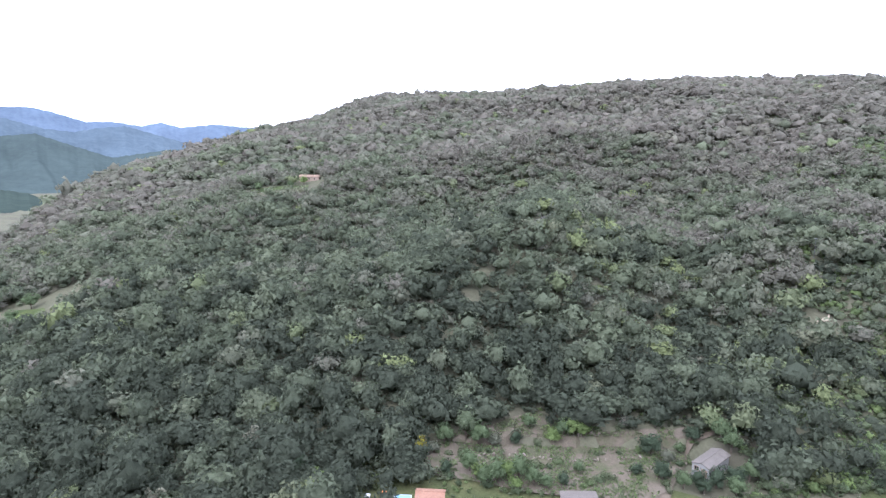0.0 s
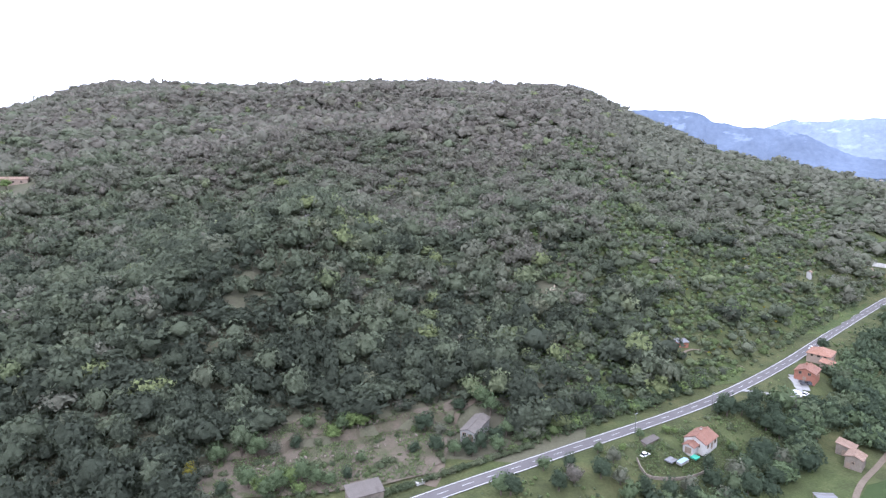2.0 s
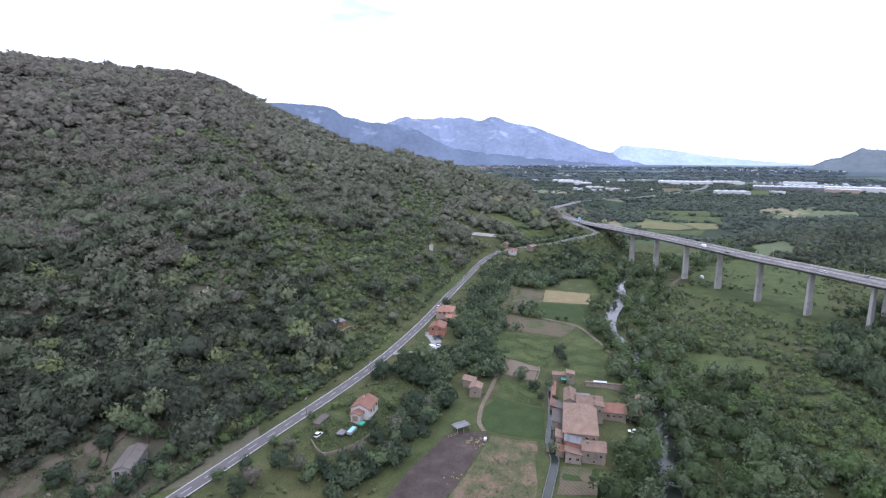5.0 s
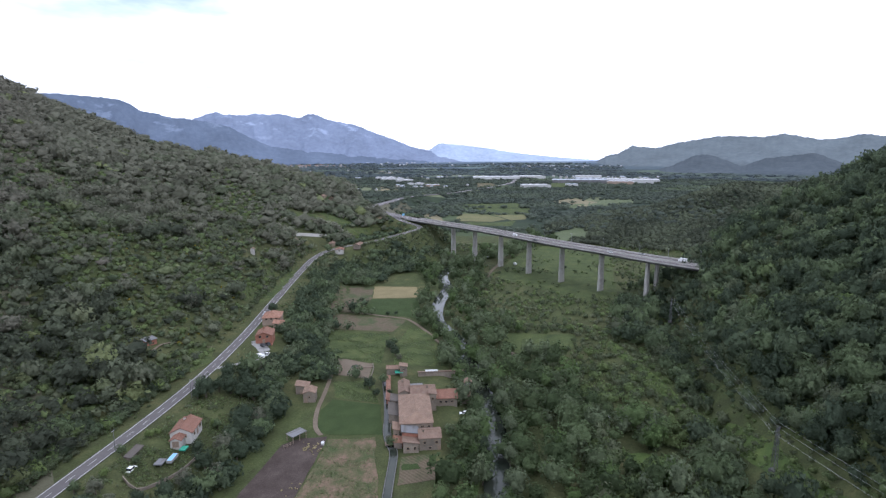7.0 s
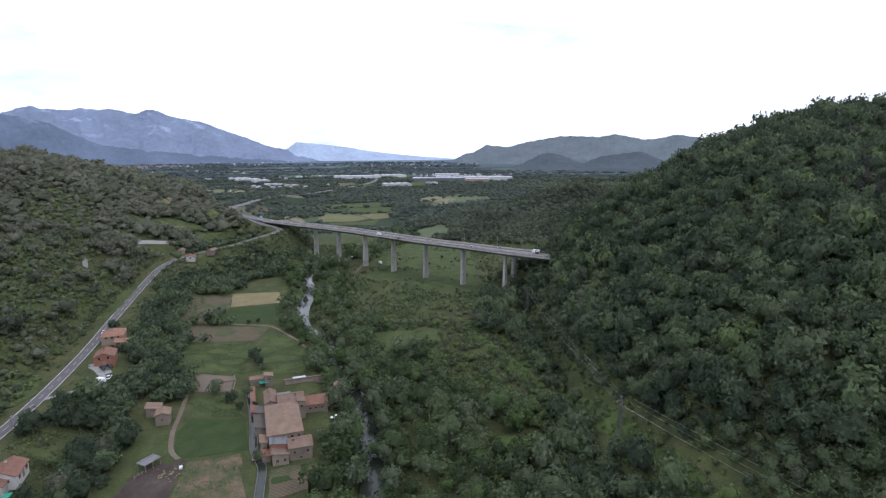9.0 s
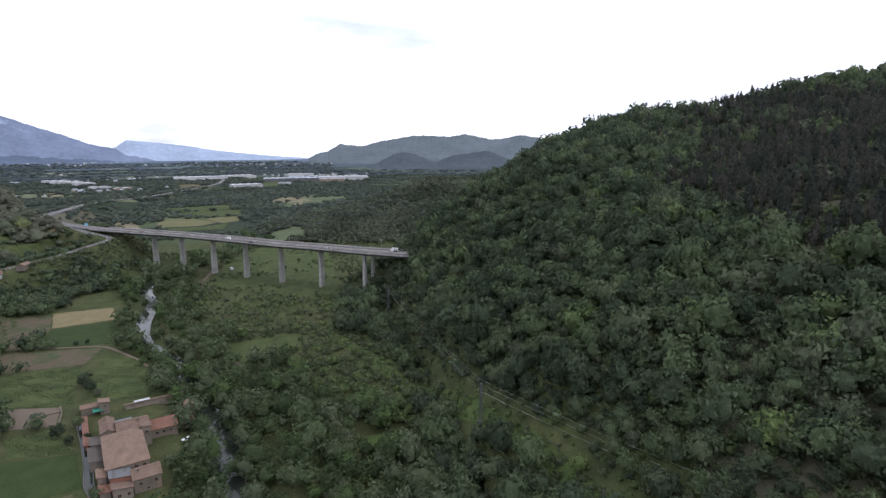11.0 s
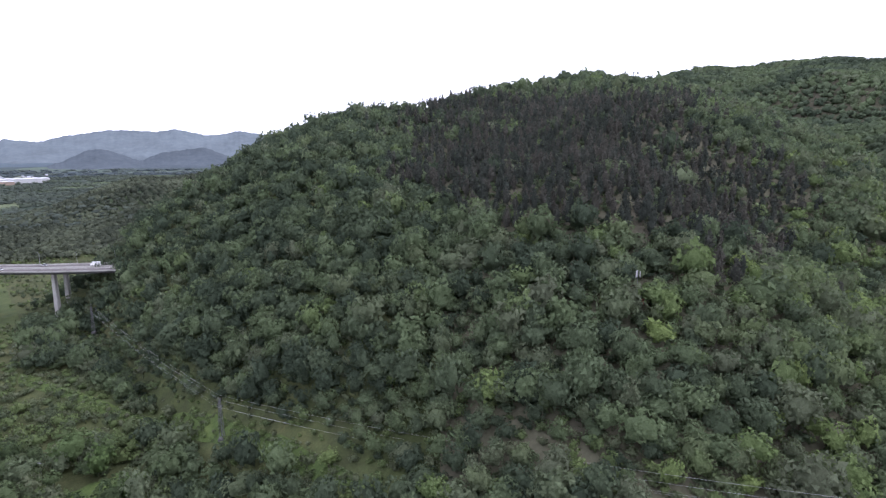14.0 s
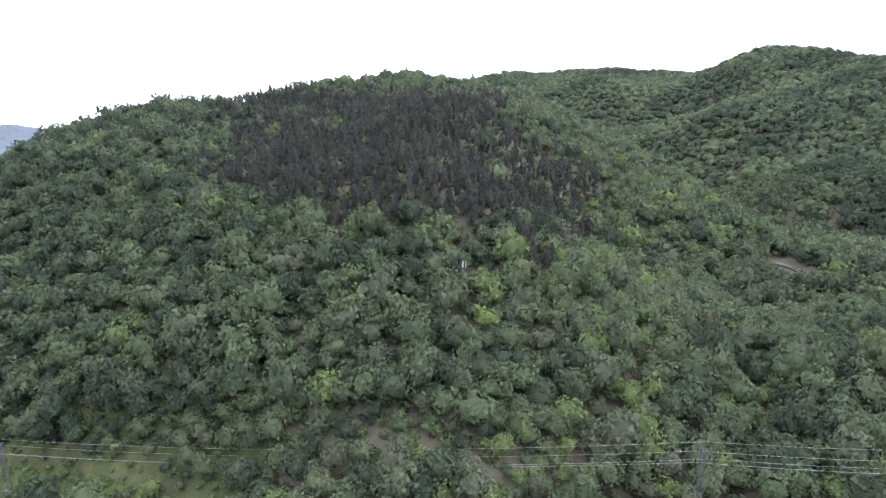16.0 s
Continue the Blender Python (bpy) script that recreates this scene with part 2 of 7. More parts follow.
# spurs and gullies on the north hill and the south hill: a line with its rise at each point, and its half width
RELIEF = [(np.array([(-90, 225, 4), (-45, 262, 15), (-5, 300, 22), (16, 350, 22), (30, 410, 15), (45, 480, 5), (60, 560, 0)], float), 40.0),
          (np.array([(70, 290, -8), (105, 400, -15), (140, 500, -8), (175, 600, 0)], float), 45.0),
          (np.array([(215, 330, 4), (270, 480, 9), (330, 620, 4), (400, 760, 0)], float), 60.0),
          (np.array([(-110, 270, -8), (-125, 420, -9), (-120, 560, -4), (-110, 700, 0)], float), 55.0),
          (np.array([(-230, 300, 6), (-260, 520, 8), (-240, 800, 0)], float), 60.0),
          (np.array([(120, -180, 5), (220, -280, 7), (300, -380, 2)], float), 45.0),
          (np.array([(60, -180, -5), (120, -330, -7), (180, -470, -2)], float), 45.0)]
ROAD_LINE, HIGHWAY_LINE, RIVER_LINE = spline(ROAD, 14), spline(HIGHWAY, 25), spline(RIVER, 14)
WAVES = [(random.uniform(0, 6.28), 6.28 / random.uniform(70, 260), random.uniform(0, 6.28)) for _ in range(14)]


def rolling(x, y):
    s = np.zeros(x.shape)
    for a, k, p in WAVES:
        s += np.sin(k * (x * math.cos(a) + y * math.sin(a)) + p) * 0.062 / k
    return s


# hills by bearing: degrees, foot distance, foot height, crest distance, crest height over the eye in degrees
HILL_NORTH = np.array([(-90, 260, 12, 500, -9.0), (-46, 240, 12, 640, -7.6), (-42, 235, 12, 720, -4.0), (-37, 230, 12, 800, -1.4), (-32, 225, 12, 860, 0.1),
                       (-27, 215, 12, 920, 1.8), (-20, 210, 12, 980, 3.4), (-14.4, 205, 12, 1030, 5.8), (-9, 200, 12, 1040, 6.1), (-1, 200, 12, 1020, 6.3),
                       (7, 205, 13, 1000, 7.0), (16.5, 215, 14, 1000, 7.4), (23, 215, 14, 1020, 6.9), (30.5, 222, 12, 1000, 6.7), (33.7, 235, 12, 960, 4.8),
                       (40.4, 265, 12, 900, 1.65), (43.5, 285, 12, 880, 0.45), (49.5, 365, 13, 860, -0.85), (55, 500, 15, 850, -2.1), (60.5, 650, 22, 850, -3.2),
                       (63.6, 700, 25, 860, -4.75), (68, 760, 10, 800, -8.3), (75, 790, 0, 800, -9.0)])
HILL_SOUTH = np.array([(88, 470, 0, 475, -14), (93, 430, 0, 468, -12.3), (95, 350, 0, 468, -10.2), (96.5, 290, 2, 475, -8.6), (99.7, 210, 4, 485, -5.6),
                       (105.7, 150, 8, 500, -2.4), (110, 125, 12, 520, 0.1), (116.3, 100, 16, 540, 2.4), (126, 75, 20, 560, 3.45), (130.5, 65, 20, 580, 4.75),
                       (141, 55, 20, 600, 5.8), (146.7, 55, 20, 610, 5.2), (152, 55, 20, 600, 4.0), (158, 55, 20, 580, 1.6), (164, 55, 20, 540, -1.6),
                       (170, 55, 20, 480, -5.4), (175, 55, 20, 440, -8.0), (185, 55, 20, 400, -9.0), (230, 60, 10, 420, -6.0), (262, 120, 0, 500, -12.0)])
HILL_BEHIND = np.array([(136, 620, 60, 1180, 2.0), (146.7, 620, 60, 1180, 5.5), (149.2, 620, 60, 1180, 6.7), (156, 620, 60, 1160, 6.5), (158.3, 610, 60, 1150, 6.85),
                        (163, 590, 58, 1120, 6.5), (166.5, 560, 56, 1100, 6.35), (171.3, 500, 52, 1000, 7.45), (176, 450, 52, 950, 6.9), (181.5, 430, 52, 900, 6.5),
                        (200, 430, 50, 850, 7.0), (235, 480, 30, 800, 3.0), (262, 560, 0, 800, -8.0)])
HILL_EAST = np.array([(80, 700, 0, 880, -7.6), (84, 690, 0, 900, -7.0), (88, 680, 0, 950, -5.8), (92, 680, 0, 1000, -5.1), (96, 680, 0, 1000, -4.1),
                      (100, 680, 0, 1000, -3.1), (106, 680, 0, 1000, -2.2), (112, 680, 0, 1000, -1.6), (125, 700, 0, 1000, -1.0)])


def rounded(table, step=0.5, width=1.3):
    """The same hill with its corners rounded off along the bearing."""
    a = np.arange(table[0, 0], table[-1, 0] + 0.01, step)
    k = np.exp(-0.5 * (np.arange(-6, 7) * step / width) ** 2)
    k /= k.sum()
    cols = [a]
    for i in range(1, table.shape[1]):
        v = np.interp(a, table[:, 0], table[:, i])
        cols.append(np.convolve(np.pad(v, 6, mode="edge"), k, mode="valid"))
    return np.stack(cols, -1)


HILL_NORTH, HILL_SOUTH, HILL_BEHIND, HILL_EAST = (rounded(t) for t in (HILL_NORTH, HILL_SOUTH, HILL_BEHIND, HILL_EAST))


def hill(table, az, r, fall):
    if table[0, 0] < 0:
        az = np.where(az > 225, az - 360, az)
    foot, zf, top, el = (np.interp(az, table[:, 0], table[:, i]) for i in range(1, 5))
    inside = smooth(table[0, 0] - 9, table[0, 0], az) * (1 - smooth(table[-1, 0], table[-1, 0] + 9, az))
    zc = EYE.z + top * np.tan(np.radians(el))
    s = np.clip((r - foot) / (top - foot), 0, 1)
    z = zf + (zc - zf) * s * (1.14 - 0.14 * s ** 3)
    z = np.where(r > top, zc - fall * (r - top), z)
    return np.where(r > foot, z, -20) * inside - 20 * (1 - inside)


def height(x, y):
    x, y = np.asarray(x, float), np.asarray(y, float)
    r = np.hypot(x, y)
    az = np.degrees(np.arctan2(x, y)) % 360
    az = np.where(az > 270, az - 360, az)
    az360 = az
    d_road, z_road, side = nearest(ROAD_LINE, x, y)
    near_road = 1 - smooth(500, 700, x)
    base = np.where(side < 0, z_road, z_road * (1 - smooth(9, 46, d_road))) * near_road
    base = np.where(r > 1500, 0, base)
    hills = np.maximum.reduce([hill(HILL_NORTH, az360, r, 0.22), hill(HILL_SOUTH, az360, r, 0.45),
                               hill(HILL_BEHIND, az360, r, 0.3), hill(HILL_EAST, az360, r, 0.2)])
    h = np.maximum(base, hills)
    slope = smooth(0, 45, hills - base)
    north, south = np.interp(az, HILL_NORTH[:, 0], HILL_NORTH[:, 3]), np.interp(az, HILL_SOUTH[:, 0], HILL_SOUTH[:, 3])
    damp = 1 - 0.85 * smooth(0.72, 0.97, r / np.where(az < 80, north, south)) * (1 - smooth(1.05, 1.3, r / np.where(az < 80, north, south)))
    extra = rolling(x, y)
    for line, wide in RELIEF:
        away, rise, _ = nearest(line, x, y)
        extra = extra + rise * np.exp(-(away / wide) ** 2)
    h = h + extra * slope * damp
    d_high, z_high, _ = nearest(HIGHWAY_LINE, x, y)
    k = (1 - smooth(12, 40, d_high)) * smooth(606, 650, x)
    h = h * (1 - k) + (z_high - 0.3) * k
    k = 1 - smooth(7.5, 22, d_road)
    h = h * (1 - k) + (z_road - 0.2) * k
    d_riv, z_riv, _ = nearest(RIVER_LINE, x, y)
    k = 1 - smooth(6, 20, d_riv)
    h = h * (1 - k) + (-4.2) * k
    return h


def mesh_from(name, verts, faces, material, smooth_shade=False):
    me = bpy.data.meshes.new(name)
    me.from_pydata([tuple(v) for v in verts], [], [tuple(f) for f in faces])
    if material:
        me.materials.append(material)
    if smooth_shade:
        me.shade_smooth()
    me.update()
    return me


def grid_mesh(name, xs, ys, zs, material):
    """A mesh from a regular sheet of points, rows by columns."""
    rows, cols = xs.shape
    me = bpy.data.meshes.new(name)
    nv, nf = rows * cols, (rows - 1) * (cols - 1)
    me.vertices.add(nv)
    me.vertices.foreach_set("co", np.stack([xs, ys, zs], -1).astype(np.float32).ravel())
    i = (np.arange(rows - 1)[:, None] * cols + np.arange(cols - 1)[None]).ravel()
    me.loops.add(nf * 4)
    me.loops.foreach_set("vertex_index", np.stack([i, i + 1, i + cols + 1, i + cols], -1).astype(np.int32).ravel())
    me.polygons.add(nf)
    me.polygons.foreach_set("loop_start", (np.arange(nf) * 4).astype(np.int32))
    me.polygons.foreach_set("use_smooth", np.ones(nf, bool))
    me.materials.append(material)
    me.update(calc_edges=True)
    return me


bearings = np.radians(np.concatenate([np.arange(-55, 192, 0.7), np.arange(192, 305.1, 2.26)]))
bearings[-1] = bearings[0] + 2 * math.pi
rings = np.concatenate([[0.5, 20, 40], 55 * 1.021 ** np.arange(0, 220)])
rings = rings[rings < 4950]
BB, RR = np.meshgrid(bearings, rings)
GX, GY = RR * np.sin(BB), RR * np.cos(BB)
GZ = height(GX, GY)
ground_mesh = grid_mesh("ground", GX[:, ::-1], GY[:, ::-1], GZ[:, ::-1], GROUND)
ground_mesh.materials.append(WOOD_FLOOR)
cx, cy = GX[:-1, ::-1][:, 1:], GY[:-1, ::-1][:, 1:]
cr, ca = np.hypot(cx, cy), np.degrees(np.arctan2(cx, cy)) % 360
ca = np.where(ca > 270, ca - 360, ca)
wooded = ((ca < -30) & (cr > 400)) | ((ca < 32) & (cr > 185) & (nearest(ROAD_LINE, cx, cy)[2] < 0)) | ((ca < 68) & (cr > np.interp(ca, [-50, 22, 40, 60], [185, 200, 560, 760])) & (cr < 1100)) | ((ca > 126) & (cr > 110) & (cr < 1300))
ground_mesh.materials.append(PLAIN)
plain = (ca > 44) & (ca < 112) & (cr > np.interp(ca, [44, 62, 70, 112], [1100, 900, 760, 760])) & (cr < 3000) & ~wooded
ground_mesh.polygons.foreach_set("material_index", np.where(plain, 2, wooded).astype(np.int32).ravel())
ground = tagged(new("ground", ground_mesh), "grassy valley floor and wooded hillsides", "ground", kind="structure")

# ------------------------------------------------------------------ helpers for things


def part(name, bm, material, parent=None, label="", smooth_shade=False):
    me = bpy.data.meshes.new(name)
    if isinstance(bm, bmesh.types.BMesh):
        bm.to_mesh(me)
        bm.free()
    else:
        me.from_pydata([tuple(v) for v in bm[0]], [], [tuple(f) for f in bm[1]])
    me.materials.append(material)
    if smooth_shade:
        me.shade_smooth()
    me.update()
    ob = new(name, me)
    if parent:
        ob.parent = parent
    if label:
        ob["label"] = label
    return ob


def empty(name, m):
    ob = new(name)
    ob.empty_display_size = 0.5
    ob.matrix_basis = m
    return ob


def box(bm, x0, y0, z0, x1, y1, z1, bevel=0.0, rot=0.0, at=(0, 0, 0)):
    """One box with the given corners, turned about z and moved, joined into bm."""
    made = bmesh.ops.create_cube(bm, size=1.0)["verts"]
    for v in made:
        v.co = Vector((x0 + (v.co.x + 0.5) * (x1 - x0), y0 + (v.co.y + 0.5) * (y1 - y0), z0 + (v.co.z + 0.5) * (z1 - z0)))
    if bevel:
        edges = list({e for v in made for e in v.link_edges})
        made = bmesh.ops.bevel(bm, geom=edges, offset=bevel, segments=1, affect="EDGES")["verts"]
    if rot or any(at):
        bmesh.ops.transform(bm, matrix=pose(*at, 0, 0, rot), verts=made)
    return made


def boxes(*specs):
    bm = bmesh.new()
    for s in specs:
        box(bm, *s)
    return bm


def ribbon(line, left, right, lift=0.0):
    """A strip that follows a line, from left to right of it (metres, + is right)."""
    p = np.asarray(line)
    t = np.gradient(p[:, :2], axis=0)
    t /= np.linalg.norm(t, axis=1)[:, None] + 1e-9
    nrm = np.stack([t[:, 1], -t[:, 0]], -1)
    a, b = p[:, :2] + nrm * left, p[:, :2] + nrm * right
    z = p[:, 2] + lift
    verts = np.concatenate([np.column_stack([a, z]), np.column_stack([b, z])])
    k = len(p)
    return verts, [(i, i + k, i + k + 1, i + 1) for i in range(k - 1)]


def cut(line, s0, s1):
    """The stretch of a line between two lengths along it."""
    p = np.asarray(line)
    s = np.concatenate([[0], np.cumsum(np.linalg.norm(np.diff(p[:, :2], axis=0), axis=1))])
    q = np.concatenate([[s0], s[(s > s0) & (s < s1)], [s1]])
    return np.stack([np.interp(q, s, p[:, i]) for i in range(3)], -1), s[-1]


# ------------------------------------------------------------------ roads and water
fine_road = spline(ROAD, 5)
road = tagged(new("road", mesh_from("road", *ribbon(fine_road, -3.0, 3.0, 0.06), ASPHALT)), "two-lane grey asphalt road with white lines", "road", kind="structure")


def road_lines(parent, line, offsets, dash=None, width=0.16, lift=0.075):
    for off in offsets:
        if dash is None:
            part("edge_line", ribbon(line, off - width / 2, off + width / 2, lift), PAINT, parent)
        else:
            total = cut(line, 0, 1)[1]
            verts, faces, s = [], [], 300.0
            while s < total - 10:
                v, f = ribbon(cut(line, s, s + dash[0])[0], off - width / 2, off + width / 2, lift)
                faces += [tuple(i + len(verts) for i in q) for q in f]
                verts += list(v)
                s += dash[0] + dash[1]
            tagged(part("lane_dashes", (verts, faces), PAINT, parent), kind="stuff")


road_lines(road, fine_road, (-2.6, 2.6), None, 0.26)
road_lines(road, fine_road, (0.0,), (4.5, 5.5), 0.2)
fine_high = spline(HIGHWAY, 10)
highway = tagged(new("road_highway", mesh_from("road_highway", *ribbon(fine_high, -8, 8, 0.10), ASPHALT)), "pale dual carriageway running to the plain", "road", kind="structure")
road_lines(highway, fine_high, (-7.4, -0.8, 0.8, 7.4), None, 0.25, 0.13)


def water_material():
    m, n, l, b = principled("river_water", 0.05, 0.28)
    v = coords(n, l)
    a = noise_tex(n, l, v, 0.6, 4.0)
    l.new(ramp(n, l, noise_tex(n, l, v, 0.05, 3.0), [(0.35, (0.020, 0.026, 0.020)), (0.65, (0.045, 0.050, 0.038))]), b.inputs["Base Color"])
    bump(n, l, b, a, 0.25, 0.12)
    return m


river = tagged(new("water", mesh_from("water", *ribbon(spline(RIVER[:15], 8), -5.0, 5.0, 0.0), water_material())), "shallow river reflecting the pale sky", "river", kind="structure")

# ------------------------------------------------------------------ fields


def field_material(name, stops, row_angle=0.0, row_width=0.0, row_strength=0.3, scale=0.12):
    m, n, l, b = principled(name, 0.95, 0.1)
    v = coords(n, l)
    mid, small = noise_tex(n, l, v, scale, 5.0, 0.65), noise_tex(n, l, v, 1.6, 4.0, 0.75)
    col = ramp(n, l, mid, stops)
    col = mixed(n, l, 0.55, col, ramp(n, l, small, [(0.25, (0.5, 0.5, 0.5)), (0.75, (1.45, 1.45, 1.45))]), "MULTIPLY")
    if row_width:
        mp = n.new("ShaderNodeMapping")
        mp.inputs["Rotation"].default_value = (0, 0, radians(row_angle))
        l.new(v, mp.inputs["Vector"])
        w = n.new("ShaderNodeTexWave")
        w.inputs["Scale"].default_value = 0.314 / row_width
        w.inputs["Distortion"].default_value, w.inputs["Detail"].default_value, w.inputs["Detail Scale"].default_value = 1.2, 2.0, 1.0
        l.new(mp.outputs["Vector"], w.inputs["Vector"])
        col = mixed(n, l, row_strength, col, ramp(n, l, w.outputs["Fac"], [(0.2, (0.55, 0.55, 0.55)), (0.8, (1.35, 1.35, 1.35))]), "MULTIPLY")
    l.new(col, b.inputs["Base Color"])
    bump(n, l, b, small, 0.6, 0.2)
    return m


FIELD_AREAS = []


def inside_poly(poly, x, y):
    hit = np.zeros(np.shape(x), bool)
    j = len(poly) - 1
    for i in range(len(poly)):
        (xi, yi), (xj, yj) = poly[i], poly[j]
        hit ^= ((yi > y) != (yj > y)) & (x < (xj - xi) * (y - yi) / (yj - yi + 1e-9) + xi)
        j = i
    return hit


def field(name, corners, material, label, lift=0.12, category="field", keep_clear=True, step=None):
    """A patch of tilled or grown land that lies on the ground, with a slightly irregular rim."""
    p = np.array(corners, float)
    rim = []
    for a, b in zip(p, np.roll(p, -1, axis=0)):
        k = max(2, int(np.linalg.norm(b - a) / 6))
        for t in np.arange(k) / k:
            rim.append(a + (b - a) * t + np.array([random.uniform(-0.5, 0.5), random.uniform(-0.5, 0.5)]))
    bm = bmesh.new()
    bm.faces.new([bm.verts.new((x, y, 0)) for x, y in rim])
    size = np.ptp(p, axis=0).max()
    st = step or max(5.0, size / 30)
    for axis, lo, hi in ((0, p[:, 0].min(), p[:, 0].max()), (1, p[:, 1].min(), p[:, 1].max())):
        for c in np.arange(lo + st, hi, st):
            co, no = [0, 0, 0], [0, 0, 0]
            co[axis], no[axis] = c, 1
            bmesh.ops.bisect_plane(bm, geom=bm.verts[:] + bm.edges[:] + bm.faces[:], plane_co=co, plane_no=no)
    vs = list(bm.verts)
    zz = height(np.array([v.co.x for v in vs]), np.array([v.co.y for v in vs]))
    for v, z in zip(vs, zz):
        v.co.z = z + lift
    ob = part(name, bm, material)
    if ob.data.polygons and ob.data.polygons[0].normal.z < 0:
        ob.data.flip_normals()
    if keep_clear:
        FIELD_AREAS.append(p)
    return tagged(ob, label, category, kind="structure")


LUSH = field_material("lush_meadow", [(0.3, (0.052, 0.075, 0.026)), (0.5, (0.072, 0.104, 0.032)), (0.7, (0.102, 0.133, 0.041))])
GRASS = field_material("meadow_grass", [(0.26, (0.034, 0.047, 0.020)), (0.40, (0.050, 0.067, 0.026)), (0.52, (0.067, 0.085, 0.032)), (0.64, (0.086, 0.103, 0.038)), (0.74, (0.104, 0.100, 0.052))], 25, 3.0, 0.15, 0.085)
YOUNG = field_material("young_crop", [(0.35, (0.034, 0.052, 0.019)), (0.65, (0.048, 0.068, 0.025))], 25, 0.9, 0.22)
HAY = field_material("yellow_green_hay", [(0.3, (0.112, 0.118, 0.054)), (0.7, (0.168, 0.158, 0.078))], 25, 2.5, 0.15, 0.03)
STRAW = field_material("ripe_barley", [(0.3, (0.168, 0.144, 0.076)), (0.7, (0.232, 0.192, 0.104))], 25, 1.5, 0.2)
TILLED = field_material("tilled_soil", [(0.3, (0.088, 0.078, 0.048)), (0.46, (0.116, 0.092, 0.064)), (0.62, (0.064, 0.082, 0.036)), (0.75, (0.100, 0.084, 0.058))], 25, 1.4, 0.28, 0.06)
MUD = field_material("dark_mud", [(0.3, (0.048, 0.037, 0.032)), (0.6, (0.076, 0.060, 0.053)), (0.75, (0.104, 0.084, 0.072))])
PATCHY = field_material("grazed_turf", [(0.35, (0.056, 0.075, 0.031)), (0.5, (0.099, 0.091, 0.050)), (0.64, (0.172, 0.119, 0.086))])
TERRACE = field_material("bare_terrace", [(0.30, (0.058, 0.066, 0.034)), (0.40, (0.086, 0.082, 0.050)), (0.50, (0.108, 0.090, 0.066)), (0.60, (0.128, 0.106, 0.082)), (0.68, (0.080, 0.084, 0.044)), (0.78, (0.060, 0.074, 0.034))], scale=0.12)
PALE_GRASS = field_material("pale_grass", [(0.3, (0.080, 0.100, 0.052)), (0.7, (0.112, 0.132, 0.072))], scale=0.03)

# ------------------------------------------------------------------ the fields of the valley
field("field_mud", [(100, 112), (120, 121), (142, 127), (174, 133), (181, 129), (186, 119), (167, 113), (134, 105), (108, 98)], MUD, "dark muddy cattle yard with scattered straw")
field("field_turf", [(184, 117), (192, 100), (153, 79), (122, 66), (108, 96), (134, 104)], PATCHY, "worn pale turf with bare earth tracks")
field("field_crop", [(187, 126), (206, 135), (218, 135), (220, 111), (195, 98), (188, 117)], YOUNG, "dense dark green young crop")
field("field_garden", [(236, 146), (244, 127), (221, 112), (220, 136)], GRASS, "weedy vegetable garden with rows")
field("field_yard", [(267, 162), (265, 138), (245, 130), (245, 149)], DIRT, "bare brown yard with a puddle")
field("field_bright", [(309, 192), (315, 151), (267, 134), (265, 171)], GRASS, "bright green hay meadow")
field("field_strip", [(343, 212), (347, 153), (320, 151), (312, 191)], TILLED, "brown tilled strip with green weeds")
field("field_barley", [(428, 219), (439, 183), (406, 168), (391, 202)], STRAW, "ripe tan barley field")
field("field_clover", [(389, 201), (403, 166), (355, 146), (350, 193)], YOUNG, "short green clover field")
field("field_tilled", [(418, 248), (426, 219), (391, 203), (351, 194), (348, 216)], TILLED, "striped brown and green tilled field")
field("field_meadow", [(334, 145), (326, 126), (274, 95), (268, 126), (286, 136)], GRASS, "smooth green meadow beside the river")
field("field_viaduct", [(553, 132), (690, 130), (671, 33), (455, 15), (440, 40), (497, 125)], GRASS, "wide green pasture below the viaduct")
field("field_flood", [(342, 80), (354, 36), (325, 35), (305, 63), (327, 77)], GRASS, "rough green flood meadow")
field("field_beds", [(182, 83), (189, 71), (173, 65), (164, 77)], TILLED, "brown kitchen garden with green beds")
field("field_terrace", [(-30, 186), (-27, 196), (-17, 200), (-4, 208), (2, 212), (13, 216), (19, 204), (30, 207), (42, 208), (54, 210), (65, 211), (70, 212), (66, 196), (55, 178), (48, 171), (31, 168), (13, 169), (-12, 173), (-28, 176)], TERRACE, "bare grazed terraces with stony banks", 0.55, step=3.0)

field("field_spur", [(520, 372), (588, 368), (604, 332), (556, 338), (512, 350)], GRASS, "green clearing on the wooded spur", 0.3)
field("field_spur_low", [(562, 331), (622, 314), (632, 300), (590, 292), (548, 316)], GRASS, "green pasture beside the road bend", 0.3)
field("field_spur_end", [(640, 333), (668, 322), (650, 312), (618, 322)], PATCHY, "dry pale pasture near the junction", 0.3)
field("field_slope", [(371, 287), (423, 293), (390, 276), (330, 253), (300, 258), (320, 270)], GRASS, "bright meadow above the road", 0.3, keep_clear=False)
field("field_roadside", [(196, 216), (226, 224), (236, 222), (217, 207), (203, 206)], GRASS, "grassy clearing above the road", 0.3, keep_clear=False)
field("field_clearing_west", [(-292, 286), (-272, 284), (-250, 268), (-246, 258), (-268, 258), (-288, 270)], GRASS, "bright grassy clearing in the oak wood", 0.4)
field("field_clearing_house", [(-240, 458), (-226, 472), (-205, 482), (-184, 484), (-182, 476), (-205, 466), (-228, 455)], GRASS, "grassy clearing before the hillside house", 0.4)
